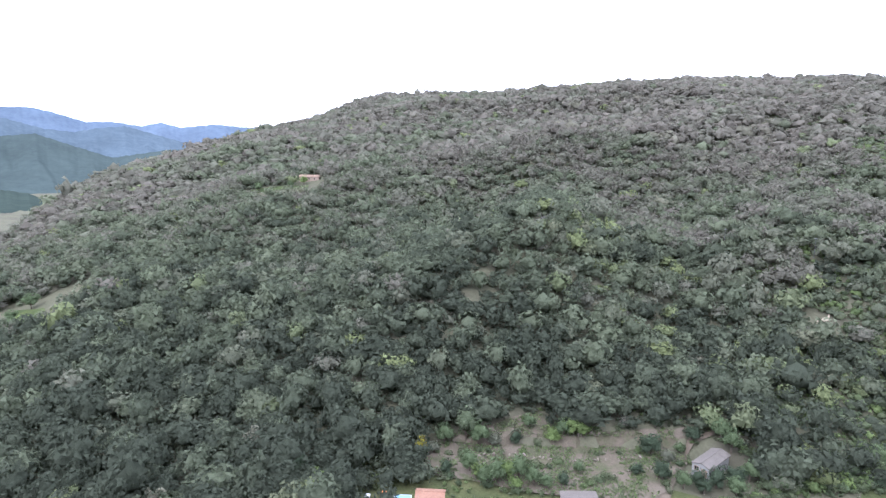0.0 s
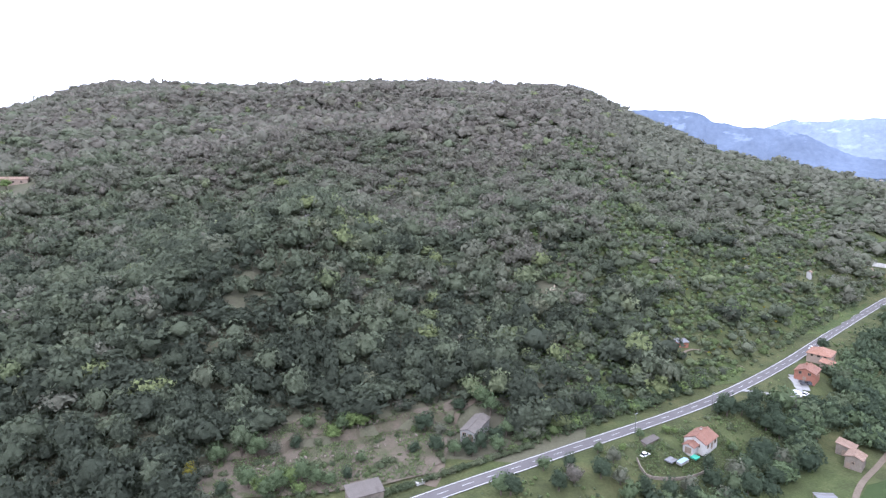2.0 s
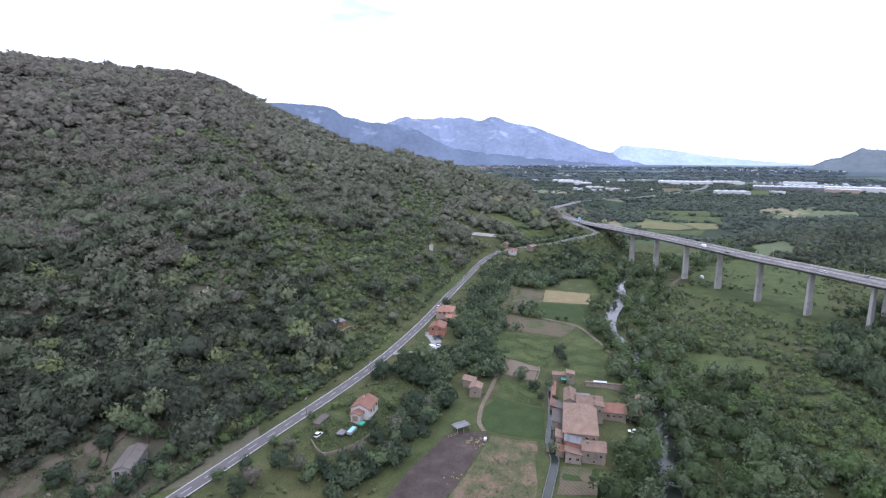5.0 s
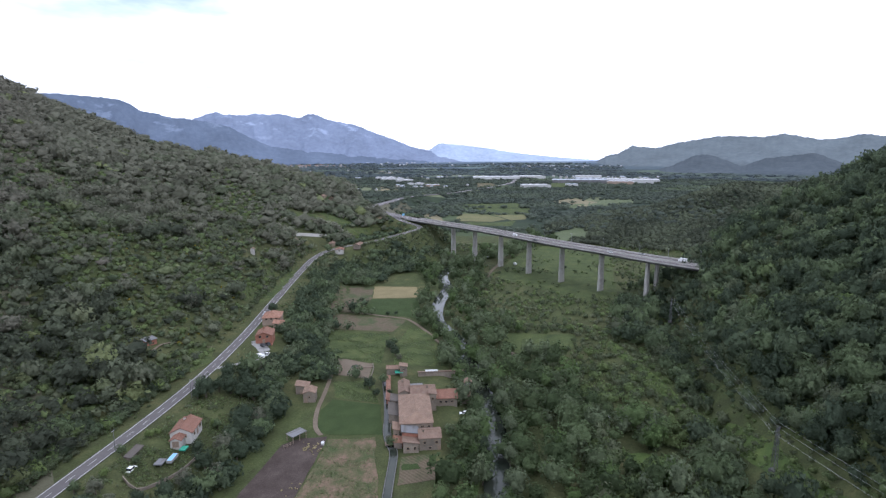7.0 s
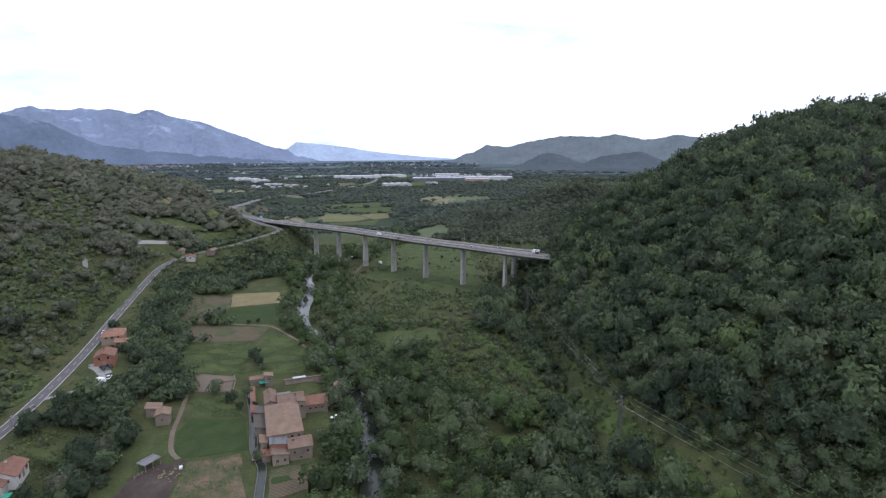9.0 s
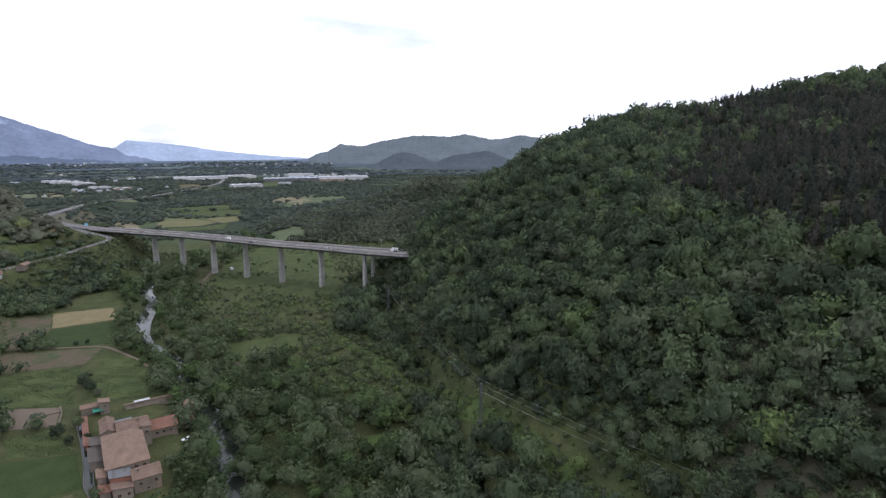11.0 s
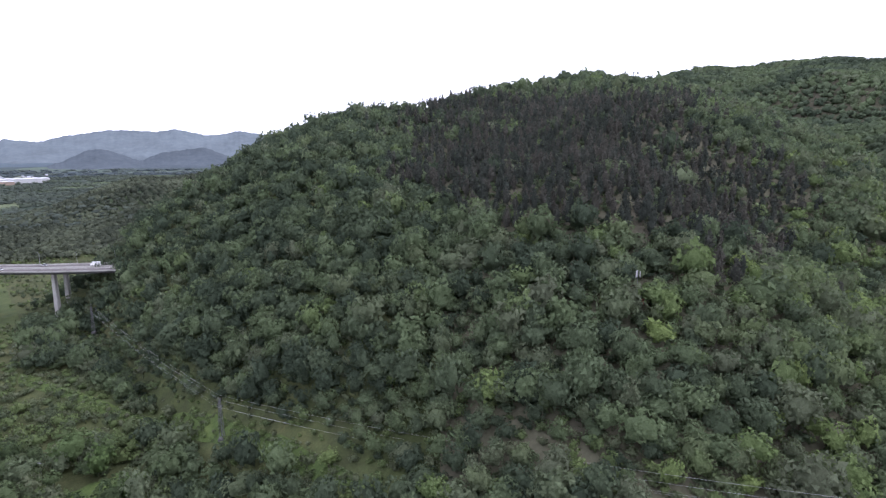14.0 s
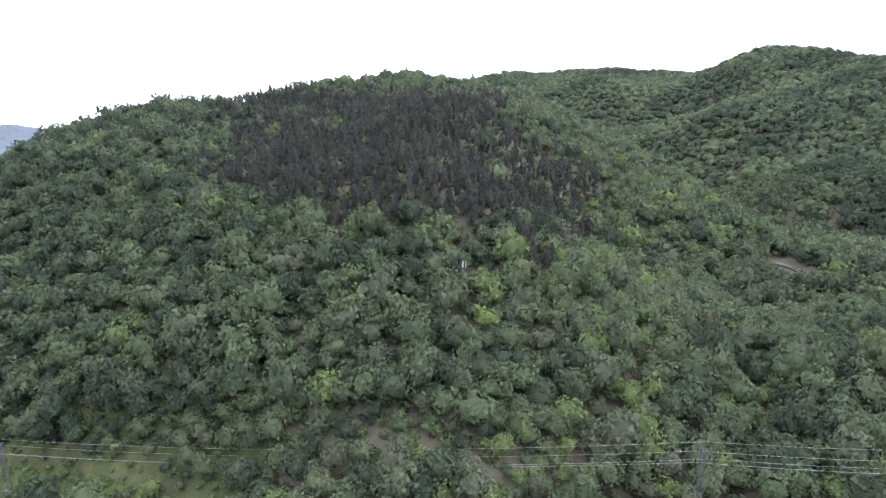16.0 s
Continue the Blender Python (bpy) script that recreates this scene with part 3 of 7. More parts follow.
field("field_glade", [(240, -38), (206, -49), (182, -54), (162, -60), (150, -61), (139, -63), (117, -67), (115, -66), (137, -59), (158, -53), (187, -47), (217, -38), (238, -35)], LUSH, "rough grassy glade under the power line", 0.12)
field("field_glade_upper", [(351, 14), (306, -9), (267, -26), (250, -36), (244, -31), (264, -20), (301, -3), (337, 16)], LUSH, "rough grassy strip under the power line", 0.12)
field("field_glade_low", [(214, 1), (217, -6), (216, -18), (205, -15), (200, -5), (197, 1)], LUSH, "small grassy gap among the bushes", 0.12)
field("field_tan", [(941, 314), (1004, 319), (996, 270), (939, 221), (898, 236), (887, 296)], HAY, "yellow-green cereal field on the plain", 0.5)
field("field_tan_east", [(998, 262), (1023, 202), (951, 190), (925, 209)], HAY, "narrow yellow-green hayfield on the plain", 0.5)
field("field_plain", [(877, 293), (888, 233), (925, 201), (856, 194), (842, 276)], GRASS, "green pasture on the plain", 0.5)
field("field_plain_mid", [(1103, 329), (1136, 217), (1037, 196), (1014, 261)], GRASS, "hedged green field on the plain", 0.5)
field("field_plain_far", [(1170, 382), (1246, 265), (1142, 238), (1108, 331)], GRASS, "hedged green field on the plain", 0.5)
field("field_plain_long", [(1219, 151), (1393, 111), (1403, -6), (1335, 7), (1206, 96), (1129, 137)], PALE_GRASS, "long pale green field before the wood", 0.5)
field("field_gap", [(772, 135), (830, 85), (756, 62), (715, 101)], PALE_GRASS, "green meadow behind the viaduct", 0.5)
field("field_works", [(1967, 577), (2004, 524), (1738, 439), (1773, 520)], PATCHY, "pale ground beside the warehouses", 0.6)
field("field_works_east", [(2043, 319), (2096, 269), (1848, 237), (1805, 282)], GRASS, "green plot beside the warehouses", 0.6)

# ------------------------------------------------------------------ viaduct
DECK_AXIS = spline(np.array([(415, -82, 35.0), (432, -48, 35.0), (452, -10, 35.0), (478, 30, 35.0), (500, 66, 35.0), (526, 101, 35.0), (550, 135, 35.0), (574, 170, 35.0),
                             (592, 201, 34.9), (614, 237, 34.8), (640, 272, 34.0)]), 5)


def deck_section(line, half, depth, soffit):
    """A box girder with wide cantilevers, swept along a line."""
    prof = [(-half, 0.0), (half, 0.0), (half, -0.45), (soffit + 0.5, -0.75), (soffit, -depth), (-soffit, -depth), (-soffit - 0.5, -0.75), (-half, -0.45)]
    p = np.asarray(line)
    t = np.gradient(p[:, :2], axis=0)
    t /= np.linalg.norm(t, axis=1)[:, None]
    nrm = np.stack([t[:, 1], -t[:, 0]], -1)
    k, verts, faces = len(prof), [], []
    for (x, y, z), (nx, ny) in zip(p, nrm):
        verts += [(x + nx * u, y + ny * u, z + w) for u, w in prof]
    for i in range(len(p) - 1):
        faces += [(i * k + j, i * k + (j + 1) % k, (i + 1) * k + (j + 1) % k, (i + 1) * k + j) for j in range(k)]
    faces += [tuple(range(k))[::-1], tuple((len(p) - 1) * k + j for j in range(k))]
    return verts, faces


def offset_line(line, d):
    p = np.asarray(line, float).copy()
    t = np.gradient(p[:, :2], axis=0)
    t /= np.linalg.norm(t, axis=1)[:, None]
    p[:, 0] += t[:, 1] * d
    p[:, 1] -= t[:, 0] * d
    return p


def rail(line, off, height_, width):
    p = offset_line(line, off)
    v, f = ribbon(p, -width / 2, width / 2, height_)
    v2, _ = ribbon(p, -width / 2, width / 2, 0)
    k = len(p)
    verts = list(v) + list(v2)
    faces = list(f)
    faces += [(i + 1, i, i + 2 * k, i + 1 + 2 * k) for i in range(k - 1)]
    faces += [(i + k, i + k + 1, i + 1 + 3 * k, i + 3 * k) for i in range(k - 1)]
    return verts, faces


def tapered_pier(x, y, top, foot, turn, wide, thick):
    bm = bmesh.new()
    made = bmesh.ops.create_cube(bm, size=1.0)["verts"]
    for v in made:
        k = 1.0 if v.co.z > 0 else 1.28
        v.co = Vector((v.co.x * wide * k, v.co.y * thick * k, top if v.co.z > 0 else foot))
    bmesh.ops.bevel(bm, geom=[e for e in bm.edges if abs(e.verts[0].co.z - e.verts[1].co.z) > 1], offset=0.35, segments=1, affect="EDGES")
    bmesh.ops.transform(bm, matrix=pose(x, y, 0, 0, 0, turn), verts=bm.verts[:])
    return bm


PIER_SPOTS = [(478, 30), (500, 66), (526, 101), (550, 135), (574, 170), (592, 201)]
viaduct = tagged(new("viaduct"), "tall concrete motorway viaduct on slender tapered piers", "viaduct")
along = np.concatenate([[0], np.cumsum(np.linalg.norm(np.diff(DECK_AXIS[:, :2], axis=0), axis=1))])
spread = 5.9 + 2.6 * (1 - smooth(20, 130, along))
LANES = []
for sign in (-1, 1):
    axis = offset_line(DECK_AXIS, sign * spread)
    LANES.append(axis)
    deck = part("deck", deck_section(axis, 5.75, 2.1, 2.6), DECK_CONCRETE, viaduct, "weathered grey concrete box girder deck with painted shade")
    part("carriageway", ribbon(axis, -5.0, 5.0, 0.03), DECK_ASPHALT, deck, "worn grey asphalt carriageway")
    for o in (-4.5, 4.5):
        part("edge_line", ribbon(axis, o - 0.12, o + 0.12, 0.05), PAINT, deck)
    for o in (-5.5, 5.5):
        part("parapet", rail(axis, o, 0.8, 0.35), CONCRETE, deck)
spots = [(DECK_AXIS, px, py, 4.7) for px, py in PIER_SPOTS] + [(LANES[0], 447, -4, 3.3), (LANES[1], 463, -14, 3.3)]
for line, px, py, wide in spots:
    j = int(np.argmin(np.hypot(line[:, 0] - px, line[:, 1] - py)))
    q, t = line[j], line[min(j + 1, len(line) - 1)] - line[j - 1]
    foot = float(height(np.array([q[0]]), np.array([q[1]]))[0]) - 1.0
    part("pier", tapered_pier(q[0], q[1], q[2] - 2.2, foot, math.degrees(math.atan2(t[1], t[0])), 2.2, wide), CONCRETE, viaduct, "pale tapered concrete pier")

# ------------------------------------------------------------------ trees


def ico(level):
    bm = bmesh.new()
    bmesh.ops.create_icosphere(bm, subdivisions=level, radius=1.0)
    v = np.array([p.co[:] for p in bm.verts])
    f = np.array([[p.index for p in q.verts] for q in bm.faces])
    bm.free()
    return v, f


ICO = {1: ico(1), 2: ico(2), 3: ico(3)}


def unit(a):
    return a / (np.linalg.norm(a, axis=1)[:, None] + 1e-9)


def crown_template(rng, level, leaves, leaf, kind="round", lobes=16):
    """A crown one metre in radius that stands on z = 0: a body of many rounded boughs and loose leaf clumps over it.
    Returns points, their normals (those of the boughs), body faces, clump faces."""
    v, tris = ICO[level]
    c = unit(rng.normal(size=(lobes, 3)))
    c[:, 2] = np.where(c[:, 2] < -0.35, -c[:, 2], c[:, 2])
    rho = rng.uniform(0.20, 0.40, lobes) * (18 / lobes) ** 0.4
    c = c * (1.06 - rho * rng.uniform(0.75, 1.35, lobes))[:, None]

    def reach(d):
        """How far the boughs reach along d, and the way that their skin faces there."""
        dc = d @ c.T
        disc = dc ** 2 - (c ** 2).sum(1)[None] + rho[None] ** 2
        t = np.where(disc > 0, dc + np.sqrt(np.maximum(disc, 0)), 0)
        best = t.argmax(1)
        t = t.max(1)
        far = np.maximum(t, 0.50)
        p = d * far[:, None]
        return far, unit(np.where((t > 0.50)[:, None], unit(p - c[best]), d) + d * 0.7 + np.array([0, 0, 0.2 if lobes > 12 else 1.0]))
    t, nv = reach(v)
    v = v * (t * rng.uniform(*((0.62, 0.82) if leaves > 50 else (0.86, 0.98)), len(v)))[:, None]
    d = unit(rng.normal(size=(leaves, 3)))
    d[:, 2] = np.where(rng.random(leaves) < 0.82, np.abs(d[:, 2]), d[:, 2])
    t, nc = reach(d)
    p = d * (t + rng.uniform(-0.10, 0.10, leaves))[:, None]
    if kind == "round":
        v[:, 2], p[:, 2] = v[:, 2] * 0.92 + 0.80, p[:, 2] * 0.92 + 0.80
    elif kind == "pine":
        for a, q in ((v, nv), (p, nc)):
            zz = np.clip((a[:, 2] + 1.05) / 2.1, 0, 1.1)
            shrink = 0.92 * (1 - 0.72 * zz ** 1.5)
            a[:, 0] *= shrink
            a[:, 1] *= shrink
            a[:, 2] = 0.5 + zz * 3.2
            q[:, 2] = q[:, 2] * 0.5 + 0.22
    elif kind == "tall":
        v[:, 2], p[:, 2] = v[:, 2] * 1.45 + 1.5, p[:, 2] * 1.45 + 1.5
    out = unit(nc + rng.normal(size=d.shape) * 0.6)
    a = unit(np.cross(out, rng.normal(size=d.shape)))
    b = np.cross(out, a)
    s = leaf * rng.uniform(0.6, 1.4, (leaves, 1))
    w = rng.uniform(0.7, 1.3, (3, leaves, 1))
    qv = np.stack([p + a * s * w[0], p + (-0.5 * a + 0.87 * b) * s * w[1], p + (-0.5 * a - 0.87 * b) * s * w[2]], 1).reshape(-1, 3)
    qn = np.repeat(unit(nc * 0.7 + out * 0.45), 3, axis=0)
    qf = np.arange(leaves * 3).reshape(-1, 3) + len(v)
    return np.vstack([v, qv]), np.vstack([unit(nv), qn]), tris, qf


def plant_mesh(name, spots, templates, material, rng):
    """Joins crowns at the spots (x, y, z, radius, height scale, tint) into one mesh."""
    pts, nor, tri, quad, tint, base = [], [], [], [], [], 0
    pick = rng.integers(0, len(templates), len(spots))
    for k, (tv, tn, tf, qf) in enumerate(templates):
        s = spots[pick == k]
        if not len(s):
            continue
        a = rng.uniform(0, 6.283, len(s))
        ca, sa = np.cos(a)[:, None], np.sin(a)[:, None]
        sq = rng.uniform(0.76, 1.3, (len(s), 1))
        r, hs = s[:, 3:4], s[:, 4:5]
        x = (tv[None, :, 0] * ca - tv[None, :, 1] * sa) * r * sq + s[:, 0:1]
        y = (tv[None, :, 0] * sa + tv[None, :, 1] * ca) * r / sq + s[:, 1:2]
        z = tv[None, :, 2] * r * hs + s[:, 2:3]
        pts.append(np.stack([x, y, z], -1).reshape(-1, 3))
        nx, ny = tn[None, :, 0] * ca - tn[None, :, 1] * sa, tn[None, :, 0] * sa + tn[None, :, 1] * ca
        nor.append(np.stack([nx, ny, tn[None, :, 2] + 0 * nx], -1).reshape(-1, 3))
        off = base + np.arange(len(s))[:, None, None] * len(tv)
        tri.append((tf[None] + off).reshape(-1, 3))
        quad.append((qf[None] + off).reshape(-1, 3))
        tint.append(np.repeat(s[:, 5], len(tv)))
        base += len(s) * len(tv)
    pts, nor, tri, quad, tint = np.vstack(pts), np.vstack(nor), np.vstack(tri), np.vstack(quad), np.concatenate(tint)
    me = bpy.data.meshes.new(name)
    me.vertices.add(len(pts))
    me.vertices.foreach_set("co", pts.astype(np.float32).ravel())
    me.loops.add(tri.size + quad.size)
    me.loops.foreach_set("vertex_index", np.concatenate([tri.ravel(), quad.ravel()]).astype(np.int32))
    me.polygons.add(len(tri) + len(quad))
    starts = np.concatenate([np.arange(len(tri)) * 3, tri.size + np.arange(len(quad)) * 3])
    me.polygons.foreach_set("loop_start", starts.astype(np.int32))
    me.polygons.foreach_set("use_smooth", np.ones(len(starts), bool))
    at = me.attributes.new("tint", "FLOAT", "POINT")
    at.data.foreach_set("value", tint.astype(np.float32))
    at = me.attributes.new("custom_normal", "FLOAT_VECTOR", "POINT")
    at.data.foreach_set("vector", nor.astype(np.float32).ravel())
    me.materials.append(material)
    me.update(calc_edges=True)
    return me


RNG = np.random.default_rng(7)
BANDS = [(0, 170, 2, 340, 0.100, 26), (170, 250, 2, 200, 0.128, 22), (250, 360, 1, 140, 0.155, 18), (360, 560, 1, 68, 0.185, 14), (560, 800, 1, 20, 0.28, 12), (800, 9999, 1, 10, 0.32, 8)]
TEMPLATES = {(kind, i): [crown_template(RNG, lv, q, lf, kind, lobes) for _ in range(7)]
             for kind in ("round", "pine", "tall") for i, (_, _, lv, q, lf, lobes) in enumerate(BANDS)}


def scatter(az0, az1, r0, r1, spacing):
    """Jittered spots in a sector of the plan seen from the middle of the valley."""
    x0, x1 = -r1, r1
    n = int((x1 - x0) / spacing)
    gx, gy = np.meshgrid(np.linspace(x0, x1, n), np.linspace(x0, x1, n))
    gx, gy = gx.ravel(), gy.ravel()
    gx = gx + RNG.uniform(-0.42, 0.42, gx.shape) * spacing
    gy = gy + RNG.uniform(-0.42, 0.42, gy.shape) * spacing
    r, az = np.hypot(gx, gy), np.degrees(np.arctan2(gx, gy)) % 360
    az = np.where(az > 270, az - 360, az)
    k = (r > r0) & (r < r1) & (az > az0) & (az < az1)
    return gx[k], gy[k], r[k], az[k]


# discs (x, y, radius) round houses, yards and clearings
KEEP_OUT = [(208, 88, 15), (195, 80, 12), (225, 95, 16), (236, 98, 12), (224, 76, 8), (255, 115, 14), (262, 100, 8), (180, 78, 10), (172, 72, 12), (160, 72, 10),
            (240, 87, 8), (251, 91, 8),
            (155, 163, 16), (140, 158, 16), (168, 170, 8), (128, 156, 9), (255, 202, 14), (284, 219, 15), (242, 193, 11), (226, 190, 8), (220, 154, 9), (214, 146, 9), (206, 141, 8), (210, 149, 8), (199, 137, 6), (180, 130, 8),
            (73, 192, 14), (62, 182, 8), (50, 172, 9), (24, 163, 10), (-24, 157, 9), (-40, 157, 7), (50, 165, 9), (35, 166, 10),
            (-192, 504, 14), (-215, 470, 12), (-265, 270, 10), (153, 286, 4), (250, 608, 9),
            (205, 235, 8), (378, 307, 7), (508, 309, 9), (484, 288, 9), (497, 279, 9), (458, 320, 7), (633, 395, 9), (196, -46, 9), (19, -129, 4),
            (470, 168, 10), (455, 163, 10), (435, 157, 9.5), (415, 151, 9), (396, 145, 8), (378, 139, 6), (356, 122, 8), (336, 110, 7), (17, -352, 9), (24, -362, 9), (8, -343, 7), (14, -338, 7), (330, 70, 8)]


# open ground before what shows between the trees: x, y, half width, depth
OPEN = [(152, 286, 6, 16), (22, 339, 3, 8), (16, 330, 3, 8), (11, 322, 3, 8), (3, 314, 3, 7), (-191, 502, 14, 26), (-195, 468, 26, 20), (-285, 292, 30, 26), (-262, 268, 14, 16), (556, 350, 40, 14), (590, 308, 36, 10),
        (502, 326, 36, 26), (634, 394, 14, 24), (378, 307, 6, 20), (207, 236, 7, 14), (486, 287, 10, 24), (505, 276, 12, 24), (508, 309, 9, 16), (250, 604, 9, 14)]


def free(x, y, road=8.0, water=6.5, fields=True):
    ok = nearest(ROAD_LINE, x, y)[0] > road
    ok &= nearest(HIGHWAY_LINE, x, y)[0] > 12.5
    ok &= nearest(RIVER_LINE, x, y)[0] > water
    if fields:
        for p in FIELD_AREAS:
            ok &= ~inside_poly(p, x, y)
    for cx, cy, cr in KEEP_OUT:
        ok &= np.hypot(x - cx, y - cy) > cr
    for cx, cy, half, depth in OPEN:
        d = math.hypot(cx, cy)
        out, across = (x * cx + y * cy) / d, (x * cy - y * cx) / d
        ok &= ~((np.abs(across) < half) & (out > d - depth) & (out < d + 5))
    ok &= ~((np.abs(nearest(DECK_AXIS, x, y)[0]) < 14) & (x < 640) & (x > 452))
    return ok


def patches(x, y, size, seed):
    """Smooth random patches between 0 and 1."""
    g = np.random.default_rng(seed)
    s = np.zeros(x.shape)
    for _ in range(10):
        a, k, p = g.uniform(0, 6.28), 6.28 / (size * g.uniform(0.6, 2.2)), g.uniform(0, 6.28)
        s += np.sin(k * (x * math.cos(a) + y * math.sin(a)) + p)
    return np.clip(0.5 + s / 7.5, 0, 1)


def woods(name, x, y, radius, tall, tint, material, kind, label, category="forest", coarse=0, level=None, lift=-0.25):
    """A wood as one object: crowns in finer detail where they stand nearer to the valley's middle."""
    if not len(x):
        return
    z = height(x, y) if level is None else level
    spots = np.column_stack([x, y, z + lift * radius, radius, tall, np.clip(tint, 0.0, 1.0)])
    r = np.hypot(x, y)
    for i, (a, b, *_rest) in enumerate(BANDS):
        s = spots[(r >= a) & (r < b)]
        if len(s):
            tagged(new(name, plant_mesh(name, s, TEMPLATES[kind, min(i + coarse, len(BANDS) - 1)], material, RNG)), label, category, kind="stuff")


def crest_limit(table, az, r, extra=25):
    return r < np.interp(az, table[:, 0], table[:, 3]) + extra


def shelf(az):
    return np.interp(az, HILL_NORTH[:, 0], HILL_NORTH[:, 1])


# north hill: dense oak wood, thinning to scrub above the road in the east
x, y, r, az = scatter(-48, 66, 150, 1080, 6.3)
far_keep = (r < 560) | (RNG.random(len(r)) < 0.86)
scrub = smooth(27, 42, az + 16 * (patches(x, y, 90, 3) - 0.5)) * (1 - smooth(50, 56, az)) * (1 - smooth(0.30, 0.55, (r - shelf(az)) / (1000 - shelf(az)) + 0.3 * (patches(x, y, 120, 5) - 0.5)))
k = crest_limit(HILL_NORTH, az, r) & (r > np.where(az < -8, 150, shelf(az) - 15)) & (nearest(ROAD_LINE, x, y)[2] < 0) & far_keep & (RNG.random(len(r)) > scrub * 0.93)
x, y, r, az = x[k], y[k], r[k], az[k]
k = free(x, y, 12)
x, y, r, az = x[k], y[k], r[k], az[k]
FRESH = (46, 335)
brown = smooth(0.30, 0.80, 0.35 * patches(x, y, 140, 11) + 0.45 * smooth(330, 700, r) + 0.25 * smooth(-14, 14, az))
# Tint climbs with distance, painting haze onto the crowns besides their brownish growth.
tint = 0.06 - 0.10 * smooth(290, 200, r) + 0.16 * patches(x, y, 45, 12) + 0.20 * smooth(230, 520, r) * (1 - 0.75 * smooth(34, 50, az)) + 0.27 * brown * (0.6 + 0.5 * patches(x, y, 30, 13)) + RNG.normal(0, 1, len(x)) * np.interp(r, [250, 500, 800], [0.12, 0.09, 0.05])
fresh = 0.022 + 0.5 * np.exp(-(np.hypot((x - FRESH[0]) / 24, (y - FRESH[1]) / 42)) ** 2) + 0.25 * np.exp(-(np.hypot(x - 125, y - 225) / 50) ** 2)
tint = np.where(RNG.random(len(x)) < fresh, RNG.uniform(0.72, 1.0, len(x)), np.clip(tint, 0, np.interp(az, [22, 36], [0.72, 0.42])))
size = RNG.choice([3.7, 4.8, 6.0, 7.4], len(x), p=[0.25, 0.35, 0.27, 0.13]) * RNG.uniform(0.88, 1.14, len(x)) * np.interp(r, [0, 250, 540, 700, 1000], [0.95, 1.0, 1.0, 1.2, 1.22])
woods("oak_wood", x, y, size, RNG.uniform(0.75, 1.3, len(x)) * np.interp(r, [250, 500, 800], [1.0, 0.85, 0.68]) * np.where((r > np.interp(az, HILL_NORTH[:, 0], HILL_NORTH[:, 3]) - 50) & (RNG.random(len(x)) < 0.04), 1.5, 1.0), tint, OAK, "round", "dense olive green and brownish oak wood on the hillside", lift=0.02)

# younger oaks that close the canopy
x, y, r, az = scatter(-48, 50, 150, 600, 5.4)
k = (r > np.where(az < -8, 150, shelf(az) - 15)) & (nearest(ROAD_LINE, x, y)[2] < 0) & (RNG.random(len(r)) > 0.2 + 0.6 * smooth(30, 44, az))
x, y, r, az = x[k], y[k], r[k], az[k]
k = free(x, y, 12)
x, y, r, az = x[k], y[k], r[k], az[k]
tint = 0.04 + (0.2 + 0.14 * smooth(240, 420, r)) * patches(x, y, 45, 12) + 0.06 * smooth(260, 450, r) + 0.2 * smooth(0.35, 0.75, patches(x, y, 140, 11)) * patches(x, y, 30, 13) + RNG.normal(0, 0.06, len(x))
# Tint is scaled down to paint some gap shade onto the fillers.
woods("young_oak_wood", x, y, RNG.uniform(2.0, 3.4, len(x)), RNG.uniform(0.7, 1.0, len(x)), np.clip(tint * 0.9, 0, 0.7), OAK, "round", "young olive green oaks filling the gaps of the wood", "forest", 2)

x, y, r, az = scatter(-48, 62, 600, 1010, 8.6)
k = crest_limit(HILL_NORTH, az, r, 0) & free(x, y, 12)
x, y, r, az = x[k], y[k], r[k], az[k]
# The high tint and its rise with distance also paint in haze.
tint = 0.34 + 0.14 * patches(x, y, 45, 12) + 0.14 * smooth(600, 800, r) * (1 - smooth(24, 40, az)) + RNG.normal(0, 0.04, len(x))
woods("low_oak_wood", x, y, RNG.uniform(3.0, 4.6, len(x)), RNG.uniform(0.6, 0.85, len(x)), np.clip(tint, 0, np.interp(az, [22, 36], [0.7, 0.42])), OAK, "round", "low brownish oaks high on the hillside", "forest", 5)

# scrub on the lower slope
x, y, r, az = scatter(-40, 66, 160, 900, 3.5)
k = crest_limit(HILL_NORTH, az, r) & (r > shelf(az) - 30)
scr = smooth(18, 26, az) * (1 - smooth(0.4, 0.7, (r - shelf(az)) / (1000 - shelf(az))))
meadow = smooth(38, 46, az) * (1 - smooth(60, 170, r - shelf(az)))
k &= RNG.random(len(r)) < scr * np.where(RNG.random(len(r)) < meadow, 0.3 + 0.7 * smooth(0.45, 0.65, patches(x, y, 50, 8)), 0.95) * np.where(r > 500, 0.7, 1.0)
x, y, r, az = x[k], y[k], r[k], az[k]
k = free(x, y, 9) & (nearest(ROAD_LINE, x, y)[2] < 0)
x, y, r, az = x[k], y[k], r[k], az[k]
woods("scrub", x, y, RNG.uniform(1.2, 2.3, len(x)) * RNG.choice([0.75, 1.0, 1.45], len(x)), RNG.uniform(0.8, 1.15, len(x)), RNG.random(len(x)), SHRUB, "round", "mixed green shrubs and small trees", "shrubs", 2)

